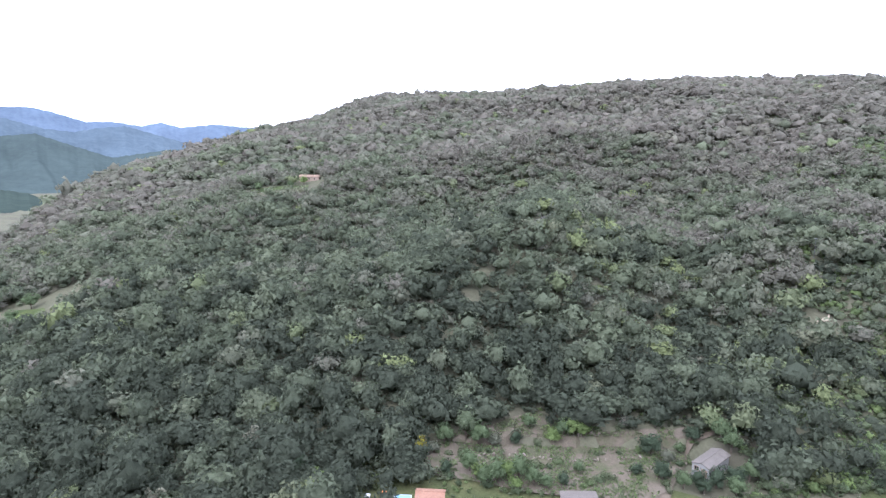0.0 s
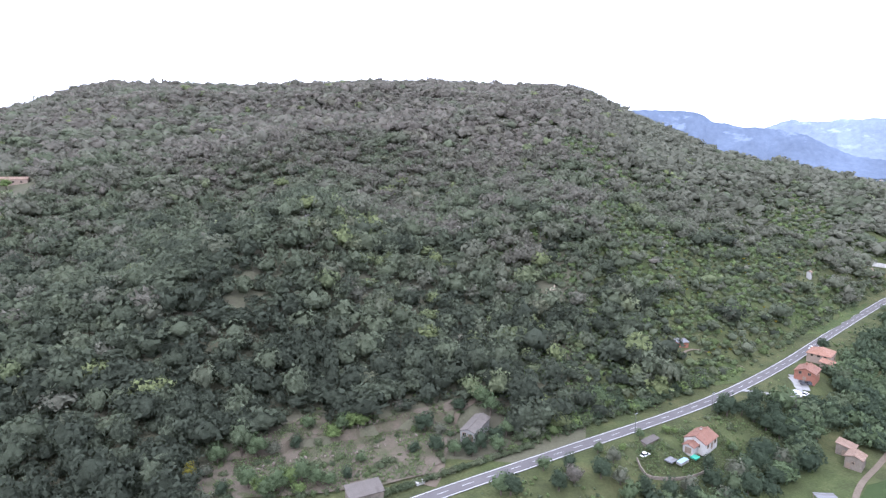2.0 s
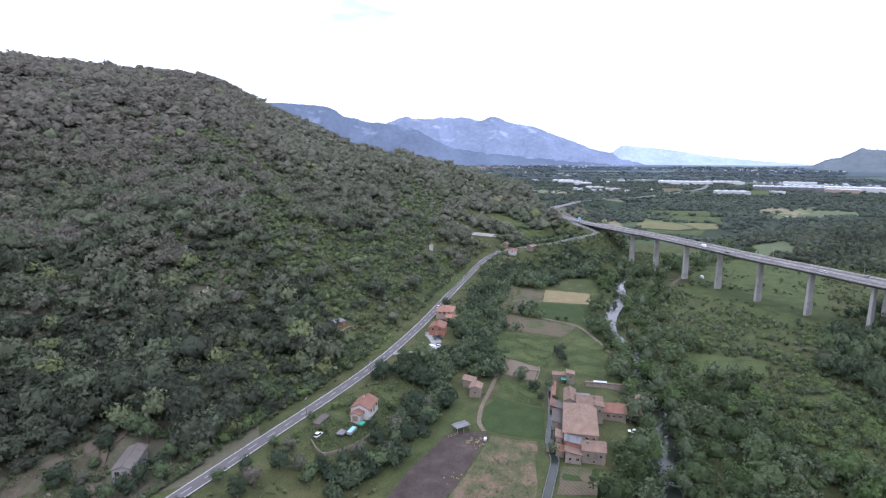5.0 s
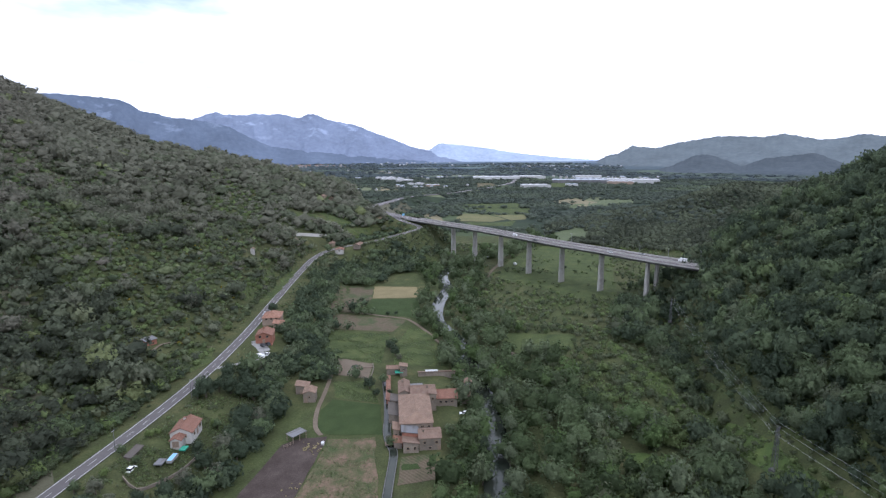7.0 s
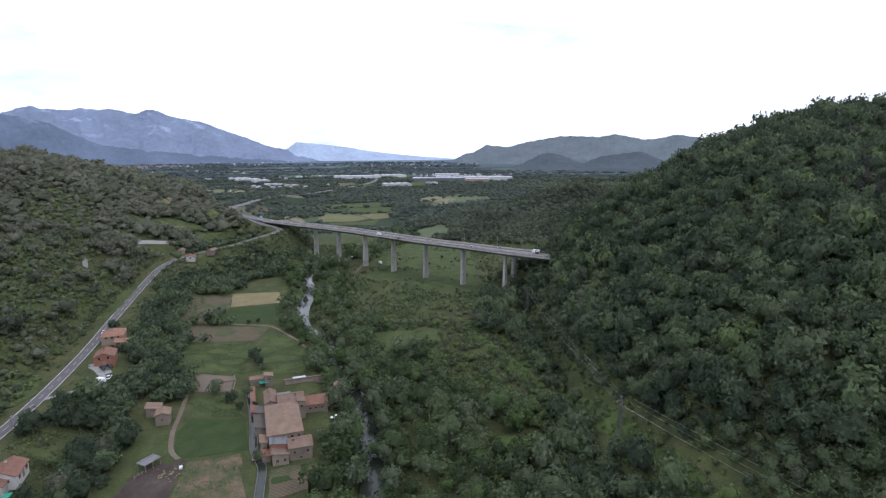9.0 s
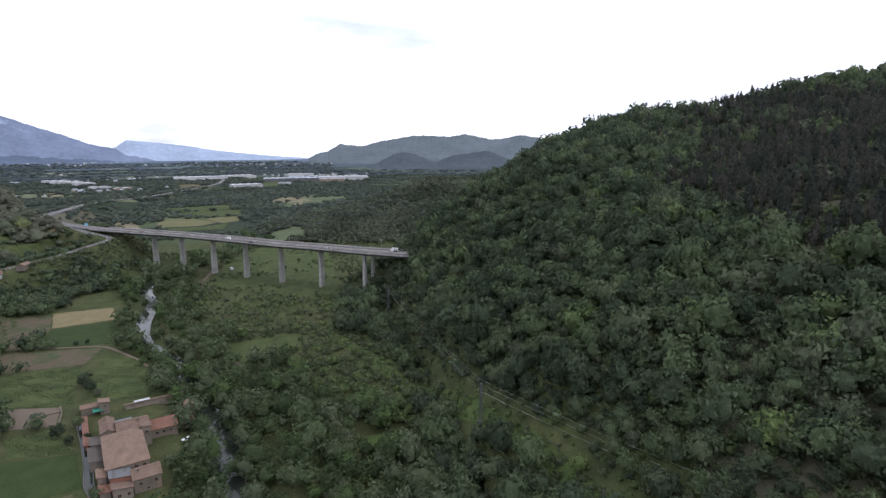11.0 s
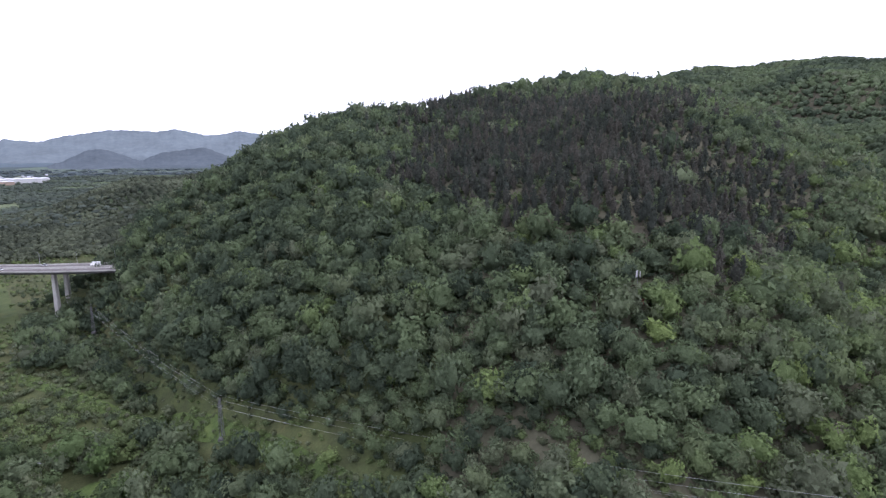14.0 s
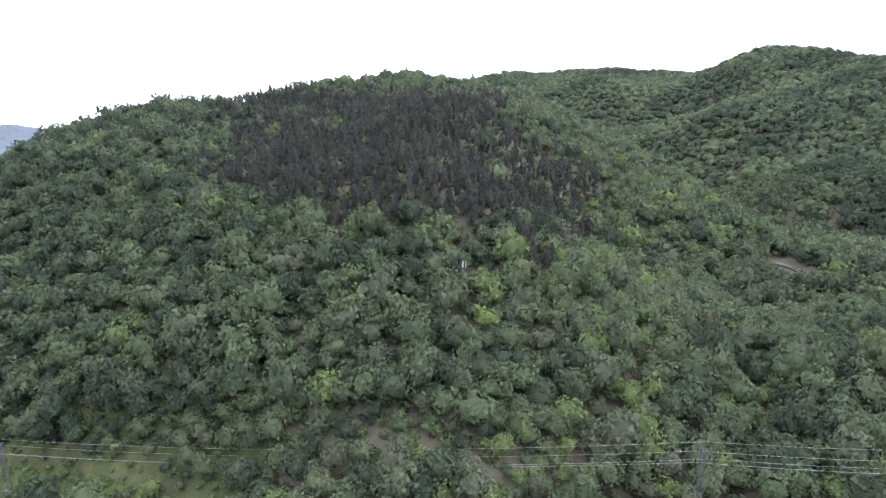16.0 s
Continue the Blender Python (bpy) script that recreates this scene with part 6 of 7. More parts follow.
for qx in (-8, -6.4, -4.8):
    part("fence_post", boxes((qx - 0.08, -2.65, -0.3, qx + 0.08, -2.45, 1.6)), WOOD, shelter)

# cell mast on the south hill, utility poles, the power line


def lattice(h, base, top, arms, label, name="pylon", category="pylon"):
    """A square lattice mast with cross arms at (height, half length)."""
    def strut(bm, a, b, w=0.05):
        a, b = Vector(a), Vector(b)
        d = b - a
        m = Matrix.Translation((a + b) / 2) @ d.to_track_quat("Z", "Y").to_matrix().to_4x4()
        r = bmesh.ops.create_cube(bm, size=1.0)["verts"]
        for v in r:
            v.co = m @ Vector((v.co.x * w, v.co.y * w, v.co.z * d.length))
    ob = new(name)
    bm = bmesh.new()
    n = 9
    corner = [(-1, -1), (1, -1), (1, 1), (-1, 1)]
    for c in corner:
        strut(bm, (c[0] * base, c[1] * base, -0.5), (c[0] * top, c[1] * top, h), 0.14)
    for i in range(n):
        z0, z1 = h * i / n, h * (i + 1) / n
        w0, w1 = base + (top - base) * i / n, base + (top - base) * (i + 1) / n
        for c, d in zip(corner, corner[1:] + corner[:1]):
            strut(bm, (c[0] * w0, c[1] * w0, z0), (d[0] * w1, d[1] * w1, z1), 0.07)
    part("lattice_mast", bm, DARK_STEEL, ob)
    part("footing", boxes((-base - 0.4, -base - 0.4, -1.0, base + 0.4, base + 0.4, 0.1)), DECK_CONCRETE, ob, "concrete footing")
    for z, a in arms:
        bm = bmesh.new()
        strut(bm, (0, -a if a > 0 else 0, z), (0, abs(a) if a < 0 else 0, z), 0.16)
        strut(bm, (0, -a if a > 0 else -a, z), (0, 0, z + 0.7), 0.08)
        arm = part("cross_arm", bm, DARK_STEEL, ob)
        bm = bmesh.new()
        strut(bm, (0, -a, z), (0, -a, z - 0.9), 0.18)
        part("insulator", bm, DARK_GLASS, arm, "brown glass insulator")
    return tagged(ob, label, category)


ARMS = [(0.0, 1.3), (-1.3, -1.3), (-2.9, 1.5)]
PYLONS = [((392, -22, 4.0), 16.0, 60), ((196, -46, 13.3), 15.0, 40), ((19, -129, 29.5), 20.0, 100), ((-52, -150, 37.0), 25.0, 115)]
tips = []
for (px, py, pz), ph, turn in PYLONS:
    py_ob = lattice(ph, 0.7, 0.28, [(ph + a, b) for a, b in ARMS], "grey lattice power pylon in a hillside clearing")
    py_ob["group"] = "power pylons"
    m = pose(px, py, pz, 0, 0, turn)
    py_ob.matrix_basis = m
    tips.append([m @ Vector((0, -b, ph + a - 0.9)) for a, b in ARMS] + [m @ Vector((0, 0, ph + 1.8))])
WIRE = surface("aluminium_wire", (0.52, 0.53, 0.53), (0.62, 0.62, 0.62), 1.0, 4.0, 0.45, 0.4, 0.5)
for a, b in zip(tips, tips[1:]):
    for i, (p, q) in enumerate(zip(a, b)):
        cu = bpy.data.curves.new("power_wire", "CURVE")
        cu.dimensions, cu.bevel_depth, cu.bevel_resolution = "3D", 0.02, 0
        sp = cu.splines.new("POLY")
        sp.points.add(24)
        sag = 0.014 * (p - q).length
        for k, pt in enumerate(sp.points):
            s = k / 24
            c = p.lerp(q, s)
            pt.co = (c.x, c.y, c.z - 4 * sag * s * (1 - s), 1)
        cu.materials.append(WIRE)
        ob = tagged(new("power_wire", cu), "thin pale power cable sagging between pylons", "cable", "power cables")

mast = tagged(empty("cell_mast", pose(104, -157, float(height(np.array([104.0]), np.array([-157.0]))[0]))), "slim cell mast with white antennas among trees", "mast")
bm = bmesh.new()
bmesh.ops.create_cone(bm, cap_ends=True, segments=8, radius1=0.16, radius2=0.10, depth=11)
bmesh.ops.translate(bm, verts=bm.verts, vec=(0, 0, 5.5))
part("pole", bm, DARK_STEEL, mast)
for i in range(3):
    a = radians(120 * i + 200)
    bm = bmesh.new()
    box(bm, -0.16, -0.09, 8.6, 0.16, 0.09, 10.8, 0.04)
    bmesh.ops.transform(bm, matrix=pose(0.7 * math.cos(a), 0.7 * math.sin(a), 0, 0, 0, math.degrees(a) + 90), verts=bm.verts[:])
    part("antenna", bm, SHEET_WHITE, mast, "white panel antenna")
part("cabinet", boxes((-2.4, -1.0, -0.3, -0.6, 1.0, 1.8)), BRICK_RED, mast, "reddish equipment cabinet")


def utility_pole(x, y, h, turn=0.0):
    ob = empty("utility_pole", pose(x, y, float(height(np.array([float(x)]), np.array([float(y)]))[0]), 0, 0, turn))
    bm = bmesh.new()
    bmesh.ops.create_cone(bm, cap_ends=True, segments=6, radius1=0.15, radius2=0.09, depth=h + 0.6)
    bmesh.ops.translate(bm, verts=bm.verts, vec=(0, 0, h / 2 - 0.3))
    part("shaft", bm, DARK_STEEL, ob)
    part("cross_arm", boxes((-1.0, -0.06, h - 0.7, 1.0, 0.06, h - 0.55)), STEEL, ob)
    for q in (-0.9, 0.0, 0.9):
        part("insulator", boxes((q - 0.05, -0.05, h - 0.55, q + 0.05, 0.05, h - 0.3)), DARK_GLASS, ob)
    return tagged(ob, "grey concrete utility pole with a cross arm", "utility pole", "utility poles")


for x, y, h, turn in ((126, 347, 11, 10), (164, 322, 11, 10), (1, 360, 11, 10), (244, 304, 11, 15), (135, 176.5, 9, 20), (180, 184.5, 9, 20), (228, 8, 8, 40), (175, -22, 8, 40), (284, 28, 8, 40),
                      (330, 330, 10, 15), (392, 300, 10, 15), (470, 335, 11, 15), (560, 345, 12, 15), (618, 360, 12, 15)):
    utility_pole(x, y, h, turn)

# ------------------------------------------------------------------ vehicles
CAR_WHITE = surface("white_car_paint", (0.70, 0.70, 0.70), (0.80, 0.80, 0.80), 1.0, 3.0, 0.3, 0.5, 0, 0.0)
CAR_DARK = surface("dark_car_paint", (0.03, 0.032, 0.036), (0.05, 0.052, 0.056), 1.0, 3.0, 0.3, 0.5, 0, 0.0)
CAR_SILVER = surface("silver_car_paint", (0.40, 0.41, 0.42), (0.50, 0.51, 0.52), 1.0, 3.0, 0.3, 0.5, 0.4, 0.0)
RUBBER = surface("tyre_rubber", (0.02, 0.02, 0.02), (0.035, 0.035, 0.035), 2.0, 5.0, 0.9, 0.2)


def vehicle(name, x, y, z, heading_deg, L, W, H, paint, label, van=False):
    ob = empty(name, pose(x, y, z, 0, 0, heading_deg))
    bm = bmesh.new()
    box(bm, -L / 2, -W / 2, 0.28, L / 2, W / 2, 0.55 * H, 0.12)
    body = part("body", bm, paint, ob)
    bm = bmesh.new()
    made = bmesh.ops.create_cube(bm, size=1.0)["verts"]
    x0, x1 = (-L / 2 + 0.1, L * 0.36) if van else (-L * 0.40, L * 0.22)
    for v in made:
        k = (0.93 if van else 0.78) if v.co.z > 0 else 1.0
        cx = (x0 + x1) / 2
        v.co = Vector((cx + v.co.x * (x1 - x0) * k, v.co.y * (W - 0.12) * (0.95 if v.co.z > 0 else 1), 0.53 * H if v.co.z < 0 else H))
    bmesh.ops.bevel(bm, geom=bm.edges[:], offset=0.07, segments=1, affect="EDGES")
    part("cabin", bm, paint if van else DARK_GLASS, ob)
    if not van:
        part("roof_panel", boxes((x0 + 0.5, -W / 2 + 0.16, H - 0.02, x1 - 0.5, W / 2 - 0.16, H + 0.03)), paint, ob)
    else:
        part("windscreen", boxes((x1 - 0.12, -W / 2 + 0.2, 0.62 * H, x1 + 0.02, W / 2 - 0.2, 0.9 * H)), DARK_GLASS, ob)
    for wx in (-L * 0.31, L * 0.31):
        for wy in (-W / 2, W / 2):
            bm = bmesh.new()
            bmesh.ops.create_cone(bm, cap_ends=True, segments=12, radius1=0.33, radius2=0.33, depth=0.22)
            bmesh.ops.transform(bm, matrix=pose(wx, wy, 0.33, 90), verts=bm.verts[:])
            part("wheel", bm, RUBBER, ob)
    for wy in (-W / 2 + 0.3, W / 2 - 0.3):
        part("headlight", boxes((L / 2 - 0.05, wy - 0.15, 0.55, L / 2 + 0.02, wy + 0.15, 0.72)), SHEET_WHITE, ob)
    return tagged(ob, label, "car" if not van else "van")


def on_lane(line, s, off, **k):
    q = cut(line, s, s + 2.0)[0]
    t = q[-1] - q[0]
    a = math.degrees(math.atan2(t[1], t[0]))
    nx, ny = t[1] / np.hypot(t[0], t[1]), -t[0] / np.hypot(t[0], t[1])
    return q[0][0] + nx * off, q[0][1] + ny * off, q[0][2] + 0.06, a


for (line, s, off), spec in (((LANES[0], 118, 1.8), ("car", 4.2, 1.8, 1.45, CAR_WHITE, "white car driving across the viaduct", False)),
                             ((LANES[0], 200, -1.8), ("car", 4.3, 1.8, 1.45, CAR_DARK, "dark car on the viaduct", False)),
                             ((LANES[0], 232, 1.8), ("van", 5.6, 2.0, 2.4, CAR_WHITE, "white van on the viaduct", True)),
                             ((LANES[1], 60, -1.8), ("van", 6.4, 2.2, 2.7, CAR_WHITE, "large white van on the far carriageway", True)),
                             ((LANES[1], 95, 1.8), ("car", 4.2, 1.8, 1.45, CAR_SILVER, "silver car on the far carriageway", False)),
                             ((fine_road, 0, 0), None)):
    if spec:
        x, y, z, a = on_lane(line, s, off)
        vehicle(spec[0], x, y, z, a, *spec[1:])
vehicle("car", 298, 235.5, 10.2, 25, 4.2, 1.8, 1.45, CAR_WHITE, "white car on the country road")
vehicle("car", 246, 197, 10.15, 60, 4.2, 1.8, 1.45, CAR_DARK, "dark car parked on the concrete drive")
vehicle("car", 248, 195, 10.15, 60, 4.3, 1.8, 1.5, CAR_DARK, "dark estate car parked beside the brick house")
vehicle("car", 236, 186.5, 9.6, 20, 4.2, 1.8, 1.45, CAR_WHITE, "white car parked under the trees")
vehicle("van", 231, 187, 9.8, 80, 5.0, 2.0, 2.2, CAR_WHITE, "white van parked at the garden's edge", True)
vehicle("car", 129, 162, 8.9, 10, 4.2, 1.8, 1.45, CAR_WHITE, "white car parked beside the garden")
vehicle("car", 229, 68, 0.15, 40, 4.1, 1.8, 1.45, CAR_DARK, "dark car parked in the farmyard")
vehicle("car", 224, 71, 0.15, 110, 4.1, 1.8, 1.45, CAR_WHITE, "white car parked in the farmyard")
vehicle("van", 560, 122, 0.4, 30, 6.0, 2.1, 2.5, CAR_WHITE, "white van standing below the viaduct", True)

# lamp posts along the far parapet


def lamp_post(x, y, z, turn):
    ob = empty("street_lamp", pose(x, y, z, 0, 0, turn))
    bm = bmesh.new()
    bmesh.ops.create_cone(bm, cap_ends=True, segments=6, radius1=0.11, radius2=0.07, depth=9)
    bmesh.ops.translate(bm, verts=bm.verts, vec=(0, 0, 4.5))
    part("pole", bm, STEEL, ob)
    part("arm", boxes((-0.05, 0, 8.9, 0.05, 1.6, 9.0)), STEEL, ob)
    part("lamp_head", boxes((-0.14, 1.2, 8.82, 0.14, 1.9, 8.92)), STEEL, ob)
    return tagged(ob, "slim grey lamp post beside the motorway", "street lamp", "motorway lamps")


for s in (8, 22, 36, 50, 75, 100, 135, 170, 205):
    x, y, z, a = on_lane(LANES[1], s, 6.1)
    lamp_post(x, y, z - 0.3, a)

# ------------------------------------------------------------------ tracks, walls, yard things


def draped(line, lift):
    p = spline(np.array([(x, y, 0) for x, y in line], float), 3)
    p[:, 2] = height(p[:, 0], p[:, 1]) + lift
    return p


for nm, line, half, mat, label in (
        ("track_farm", [(268, 166), (256, 158), (242, 151), (223, 143), (205, 136), (191, 128), (186, 122)], 1.0, DIRT, "pale dirt track between the fields"),
        ("track_meadow", [(352, 200), (350, 175), (349, 156), (344, 147), (328, 129), (312, 114)], 1.1, DIRT, "dirt track curving to the river"),
        ("track_south", [(319, 78), (310, 70), (302, 64)], 1.3, DIRT, "short stretch of dirt track"),
        ("track_east", [(270, 26), (280, 32), (293, 30)], 1.4, DIRT, "short stretch of pale track"),
        ("track_viaduct", [(690, 138), (640, 142), (600, 143), (553, 139), (520, 138), (491, 134), (460, 128), (440, 120)], 1.7, DIRT, "pale track below the viaduct"),
        ("track_terrace", [(84, 212), (72, 207), (63, 200), (56, 184), (51, 172), (46, 164)], 2.2, DIRT, "dirt track beside the long shed"),
        ("drive", [(211, 199), (218, 193), (227, 188.5), (236, 190), (243, 197), (248, 205)], 1.5, PALE_CONCRETE, "curved pale concrete drive"),
        ("forecourt", [(243, 193), (247, 198), (252, 207)], 2.6, PALE_CONCRETE, "pale concrete forecourt"),
        ("track_scrub", [(195, 226), (209, 231), (222, 227), (236, 222)], 1.0, DIRT, "faint path through the scrub"),
        ("forest_road", [(26, -362), (17, -357), (12, -352), (8, -347)], 3.2, ASPHALT, "bend of a grey forest road")):
    tagged(new(nm, mesh_from(nm, *ribbon(draped(line, 0.22), -half, half, 0.0), mat)), label, "track", kind="structure")
tagged(new("puddle", mesh_from("puddle", [(258 + 2.6 * math.cos(a) * (1 + 0.15 * math.sin(3 * a)), 145.5 + 1.7 * math.sin(a), 0.2) for a in np.linspace(0, 6.2, 16)], [tuple(range(16))], PUDDLE)), "shallow grey puddle in the yard", "puddle", kind="structure")


def stone_bank(line, h, label, mat=None, size=1.0):
    """A rough retaining wall of rubble that follows the slope."""
    p = draped(line, 0)
    rng = np.random.default_rng(len(line) * 7 + int(abs(line[0][0])))
    bm = bmesh.new()
    for q, w in zip(p[:-1], p[1:]):
        for lift in np.arange(0, h, 0.55):
            c = q + (w - q) * rng.random()
            made = bmesh.ops.create_icosphere(bm, subdivisions=1, radius=1.0)["verts"]
            s = rng.uniform(0.3, 0.75) * size
            bmesh.ops.transform(bm, matrix=Matrix.LocRotScale((c[0], c[1], c[2] + lift), Euler(rng.uniform(0, 3, 3)), (1.3 * s, 0.8 * s, 0.6 * s)), verts=made)
    return tagged(part("dry_stone_wall", bm, mat or STONE), label, "stone wall", "terrace walls")


stone_bank([(-16, 188), (4, 192), (22, 190), (39, 194), (50, 197)], 1.3, "rough dry stone terrace wall")
stone_bank([(20, 176), (30, 178), (38, 184), (46, 188)], 1.1, "rough dry stone terrace wall")
stone_bank([(28, 205), (37, 206), (44, 204)], 1.3, "rough dry stone terrace wall")
stone_bank([(1, 311), (6, 316), (11, 322), (16, 330), (22, 339), (25, 343)], 2.2, "pale rock outcrop running up the wooded slope", ROCK, 1.5)
stone_bank([(243, 604), (250, 608), (258, 604)], 2.0, "grey rock outcrop in the wood", ROCK, 1.6)
field("field_quarry", [(149, 284), (150, 286), (154, 287), (158, 289), (157, 287), (154, 285)], SAND, "bare pale earth scar on the slope", 0.5, "clearing", False, 2.0)


def low_wall(line, h, thick, mat, label, name="garden_wall"):
    p = draped(line, 0.0)
    return tagged(part(name, join(rail(p, 0, h, thick)), mat), label, "wall")


low_wall([(124, 160), (123, 153), (132, 151), (141, 151), (150, 153)], 1.2, 0.3, STONE, "low stone wall round the vegetable plot")
low_wall([(467, 331), (490, 328), (515, 323), (536, 320)], 3.4, 0.5, RENDER_WHITE, "long pale wall among the trees")
low_wall([(247, 130), (258, 134), (265, 138)], 0.8, 0.4, STONE, "low stone wall beside the yard")
pool = tagged(empty("paddling_pool", pose(141, 156, 8.2, 0, 0, 20)), "blue and white pool cover in the garden", "pool")
part("rim", boxes((-2.6, -1.0, -0.6, 2.6, 1.0, 0.4)), PALE_CONCRETE, pool)
part("water", boxes((-2.4, -0.8, 0.4, 2.4, 0.8, 0.44)), BLUE_PAINT, pool)
pool = tagged(empty("swimming_pool", pose(-32, 160, 10.2, 0, 0, 5)), "small turquoise swimming pool beside the house", "pool")
part("rim", boxes((-2.9, -1.6, -0.6, 2.9, 1.6, 0.5)), SHEET_WHITE, pool)
part("water", boxes((-2.6, -1.3, 0.5, 2.6, 1.3, 0.54)), BLUE_PAINT, pool)
yrng = np.random.default_rng(77)
for cx, cy, n, wide in ((176, 120, 34, 4.5), (150, 112, 8, 5.0)):
    heap = tagged(empty("straw_litter", pose(cx, cy, 0.12)), "pale straw scattered over the dark mud", "straw", kind="stuff")
    bm = bmesh.new()
    for _ in range(n):
        bmesh.ops.create_icosphere(bm, subdivisions=1, radius=1.0, matrix=Matrix.LocRotScale((*(yrng.normal(size=2) * wide * 0.5), 0.1), Euler((0, 0, yrng.uniform(0, 6))), (yrng.uniform(0.25, 0.8), yrng.uniform(0.2, 0.45), yrng.uniform(0.1, 0.28))))
    part("straw", bm, STRAW, heap)
for nm, x, y, z, s, mat, label, rz in (
        ("white_trailer", 250, 152, 0.2, (2.0, 1.5, 1.5), SHEET_WHITE, "small white trailer beside the yard", 25), ("trough", 248, 144, 0.2, (2.4, 0.7, 0.6), SHEET_WHITE, "long white trough in the yard", 25),
        ("hay_bale", 258, 138.5, 0.2, (9.0, 0.5, 0.5), WOOD, "long pale timber lying by the garden", -65), ("tent", 261, 172, 0.2, (1.6, 1.6, 1.7), SHEET_WHITE, "small pale tent on the grass", 10),
        ("cold_frame", 137, 157.5, 8.3, (4.0, 3.0, 0.5), SHEET_GREY, "grey cold frames in the garden", 20), ("cold_frame", 147, 156.5, 8.3, (3.0, 2.4, 0.6), GREEN_TARP, "green cold frame behind the house", 20),
        ("tank", -43, 158, 10.1, (1.6, 1.6, 1.8), SHEET_WHITE, "white water tank beside the house", 0), ("shed_box", -38, 160, 10.1, (1.4, 1.4, 2.0), ORANGE_PAINT, "small orange garden hut", 0),
        ("straw_heap", 180, 117.5, 0.2, (2.0, 1.2, 0.8), SHEET_WHITE, "white sacks at the yard's edge", 30), ("rubble_heap", 43, 166, 10.1, (3.0, 1.6, 1.0), CONCRETE, "heap of pale rubble", 15),
        ("road_sign", 655, 291, 33.5, (0.3, 3.4, 2.6), BLUE_PAINT, "large blue motorway sign", 45)):
    bm = bmesh.new()
    lift = 2.2 if nm == "road_sign" else 0.0
    box(bm, -s[0] / 2, -s[1] / 2, lift, s[0] / 2, s[1] / 2, s[2] + lift, 0.08)
    ob = tagged(empty(nm, pose(x, y, z, 0, 0, rz)), label, nm.replace("_", " "))
    part("panel" if nm == "road_sign" else "body", bm, mat, ob)
    if nm == "road_sign":
        for q in (-1.4, 1.4):
            part("post", boxes((-0.08, q - 0.08, 0, 0.08, q + 0.08, 2.3)), STEEL, ob)

# ------------------------------------------------------------------ the works and villages on the plain
ROOF_PALE = surface("pale_roof_sheet", (0.408, 0.408, 0.422), (0.503, 0.503, 0.517), 0.02, 6.0, 0.6, 0.3)
ROOF_BLUEGREY = surface("blue_grey_roof_sheet", (0.30, 0.33, 0.38), (0.42, 0.45, 0.50), 0.02, 6.0, 0.6, 0.3)


def warehouse(x, y, L, W, H, rz, wall_mat, roof_mat, label):
    ob = empty("warehouse", pose(x, y, 0.5, 0, 0, rz))
    part("wall", prism(L, W, -1, H, 0, "flat"), wall_mat, ob)
    n = max(2, int(L / 22))
    for i in range(n):
        w = L / n
        v, f = join(*roof_planes(W, w, H, 1.6, "x", 0.4))
        v = [Vector((-q[1] - L / 2 + (i + 0.5) * w, q[0], q[2])) for q in v]
        part("roof", (v, f), roof_mat, ob)
    for i in range(int(L / 14)):
        part("loading_door", boxes((-L / 2 + 4 + i * 14, -W / 2 - 0.12, 0.2, -L / 2 + 8.5 + i * 14, -W / 2 + 0.1, 4.4)), DARK_GLASS, ob)
    return tagged(ob, label, "warehouse", "works on the plain")


for spec in ((2300, 590, 190, 70, 10, 112, SHEET_WHITE, ROOF_PALE, "long white warehouse on the plain"), (2400, 470, 130, 60, 10, 118, SHEET_WHITE, ROOF_PALE, "white warehouse with a pale roof"),
             (1800, 330, 90, 45, 9, 115, SHEET_WHITE, ROOF_PALE, "white hall beside the motorway"), (2120, 225, 200, 75, 11, 100, SHEET_GREY, ROOF_BLUEGREY, "large grey factory hall"),
             (2230, 190, 120, 60, 11, 100, SHEET_GREY, ROOF_BLUEGREY, "grey factory hall with a blue-grey roof"), (2180, 40, 185, 80, 12, 92, SHEET_WHITE, ROOF_PALE, "very large white factory"),
             (2090, 80, 90, 50, 9, 92, RENDER_PEACH, ROOF_PALE, "peach and white factory hall"), (1885, 225, 40, 25, 8, 100, SHEET_WHITE, ROOF_BLUEGREY, "small white hall beside the works"),
             (2060, 960, 90, 45, 9, 125, SHEET_WHITE, ROOF_PALE, "white warehouse beside the trees"), (2140, 1030, 80, 40, 9, 125, SHEET_WHITE, ROOF_PALE, "white warehouse beside the trees"),
             (2000, 880, 60, 40, 8, 125, SHEET_WHITE, ROOF_PALE, "white hall with a pale roof"), (1800, 750, 55, 25, 7, 125, SHEET_WHITE, ROOF_PALE, "low white hall beside the motorway"), (1730, 660, 45, 25, 7, 120, RENDER_PEACH, ROOF_PALE, "low peach hall beside the motorway"),
             (2515, 230, 110, 50, 9, 95, SHEET_WHITE, ROOF_PALE, "far white hall on the plain")):
    warehouse(*spec)


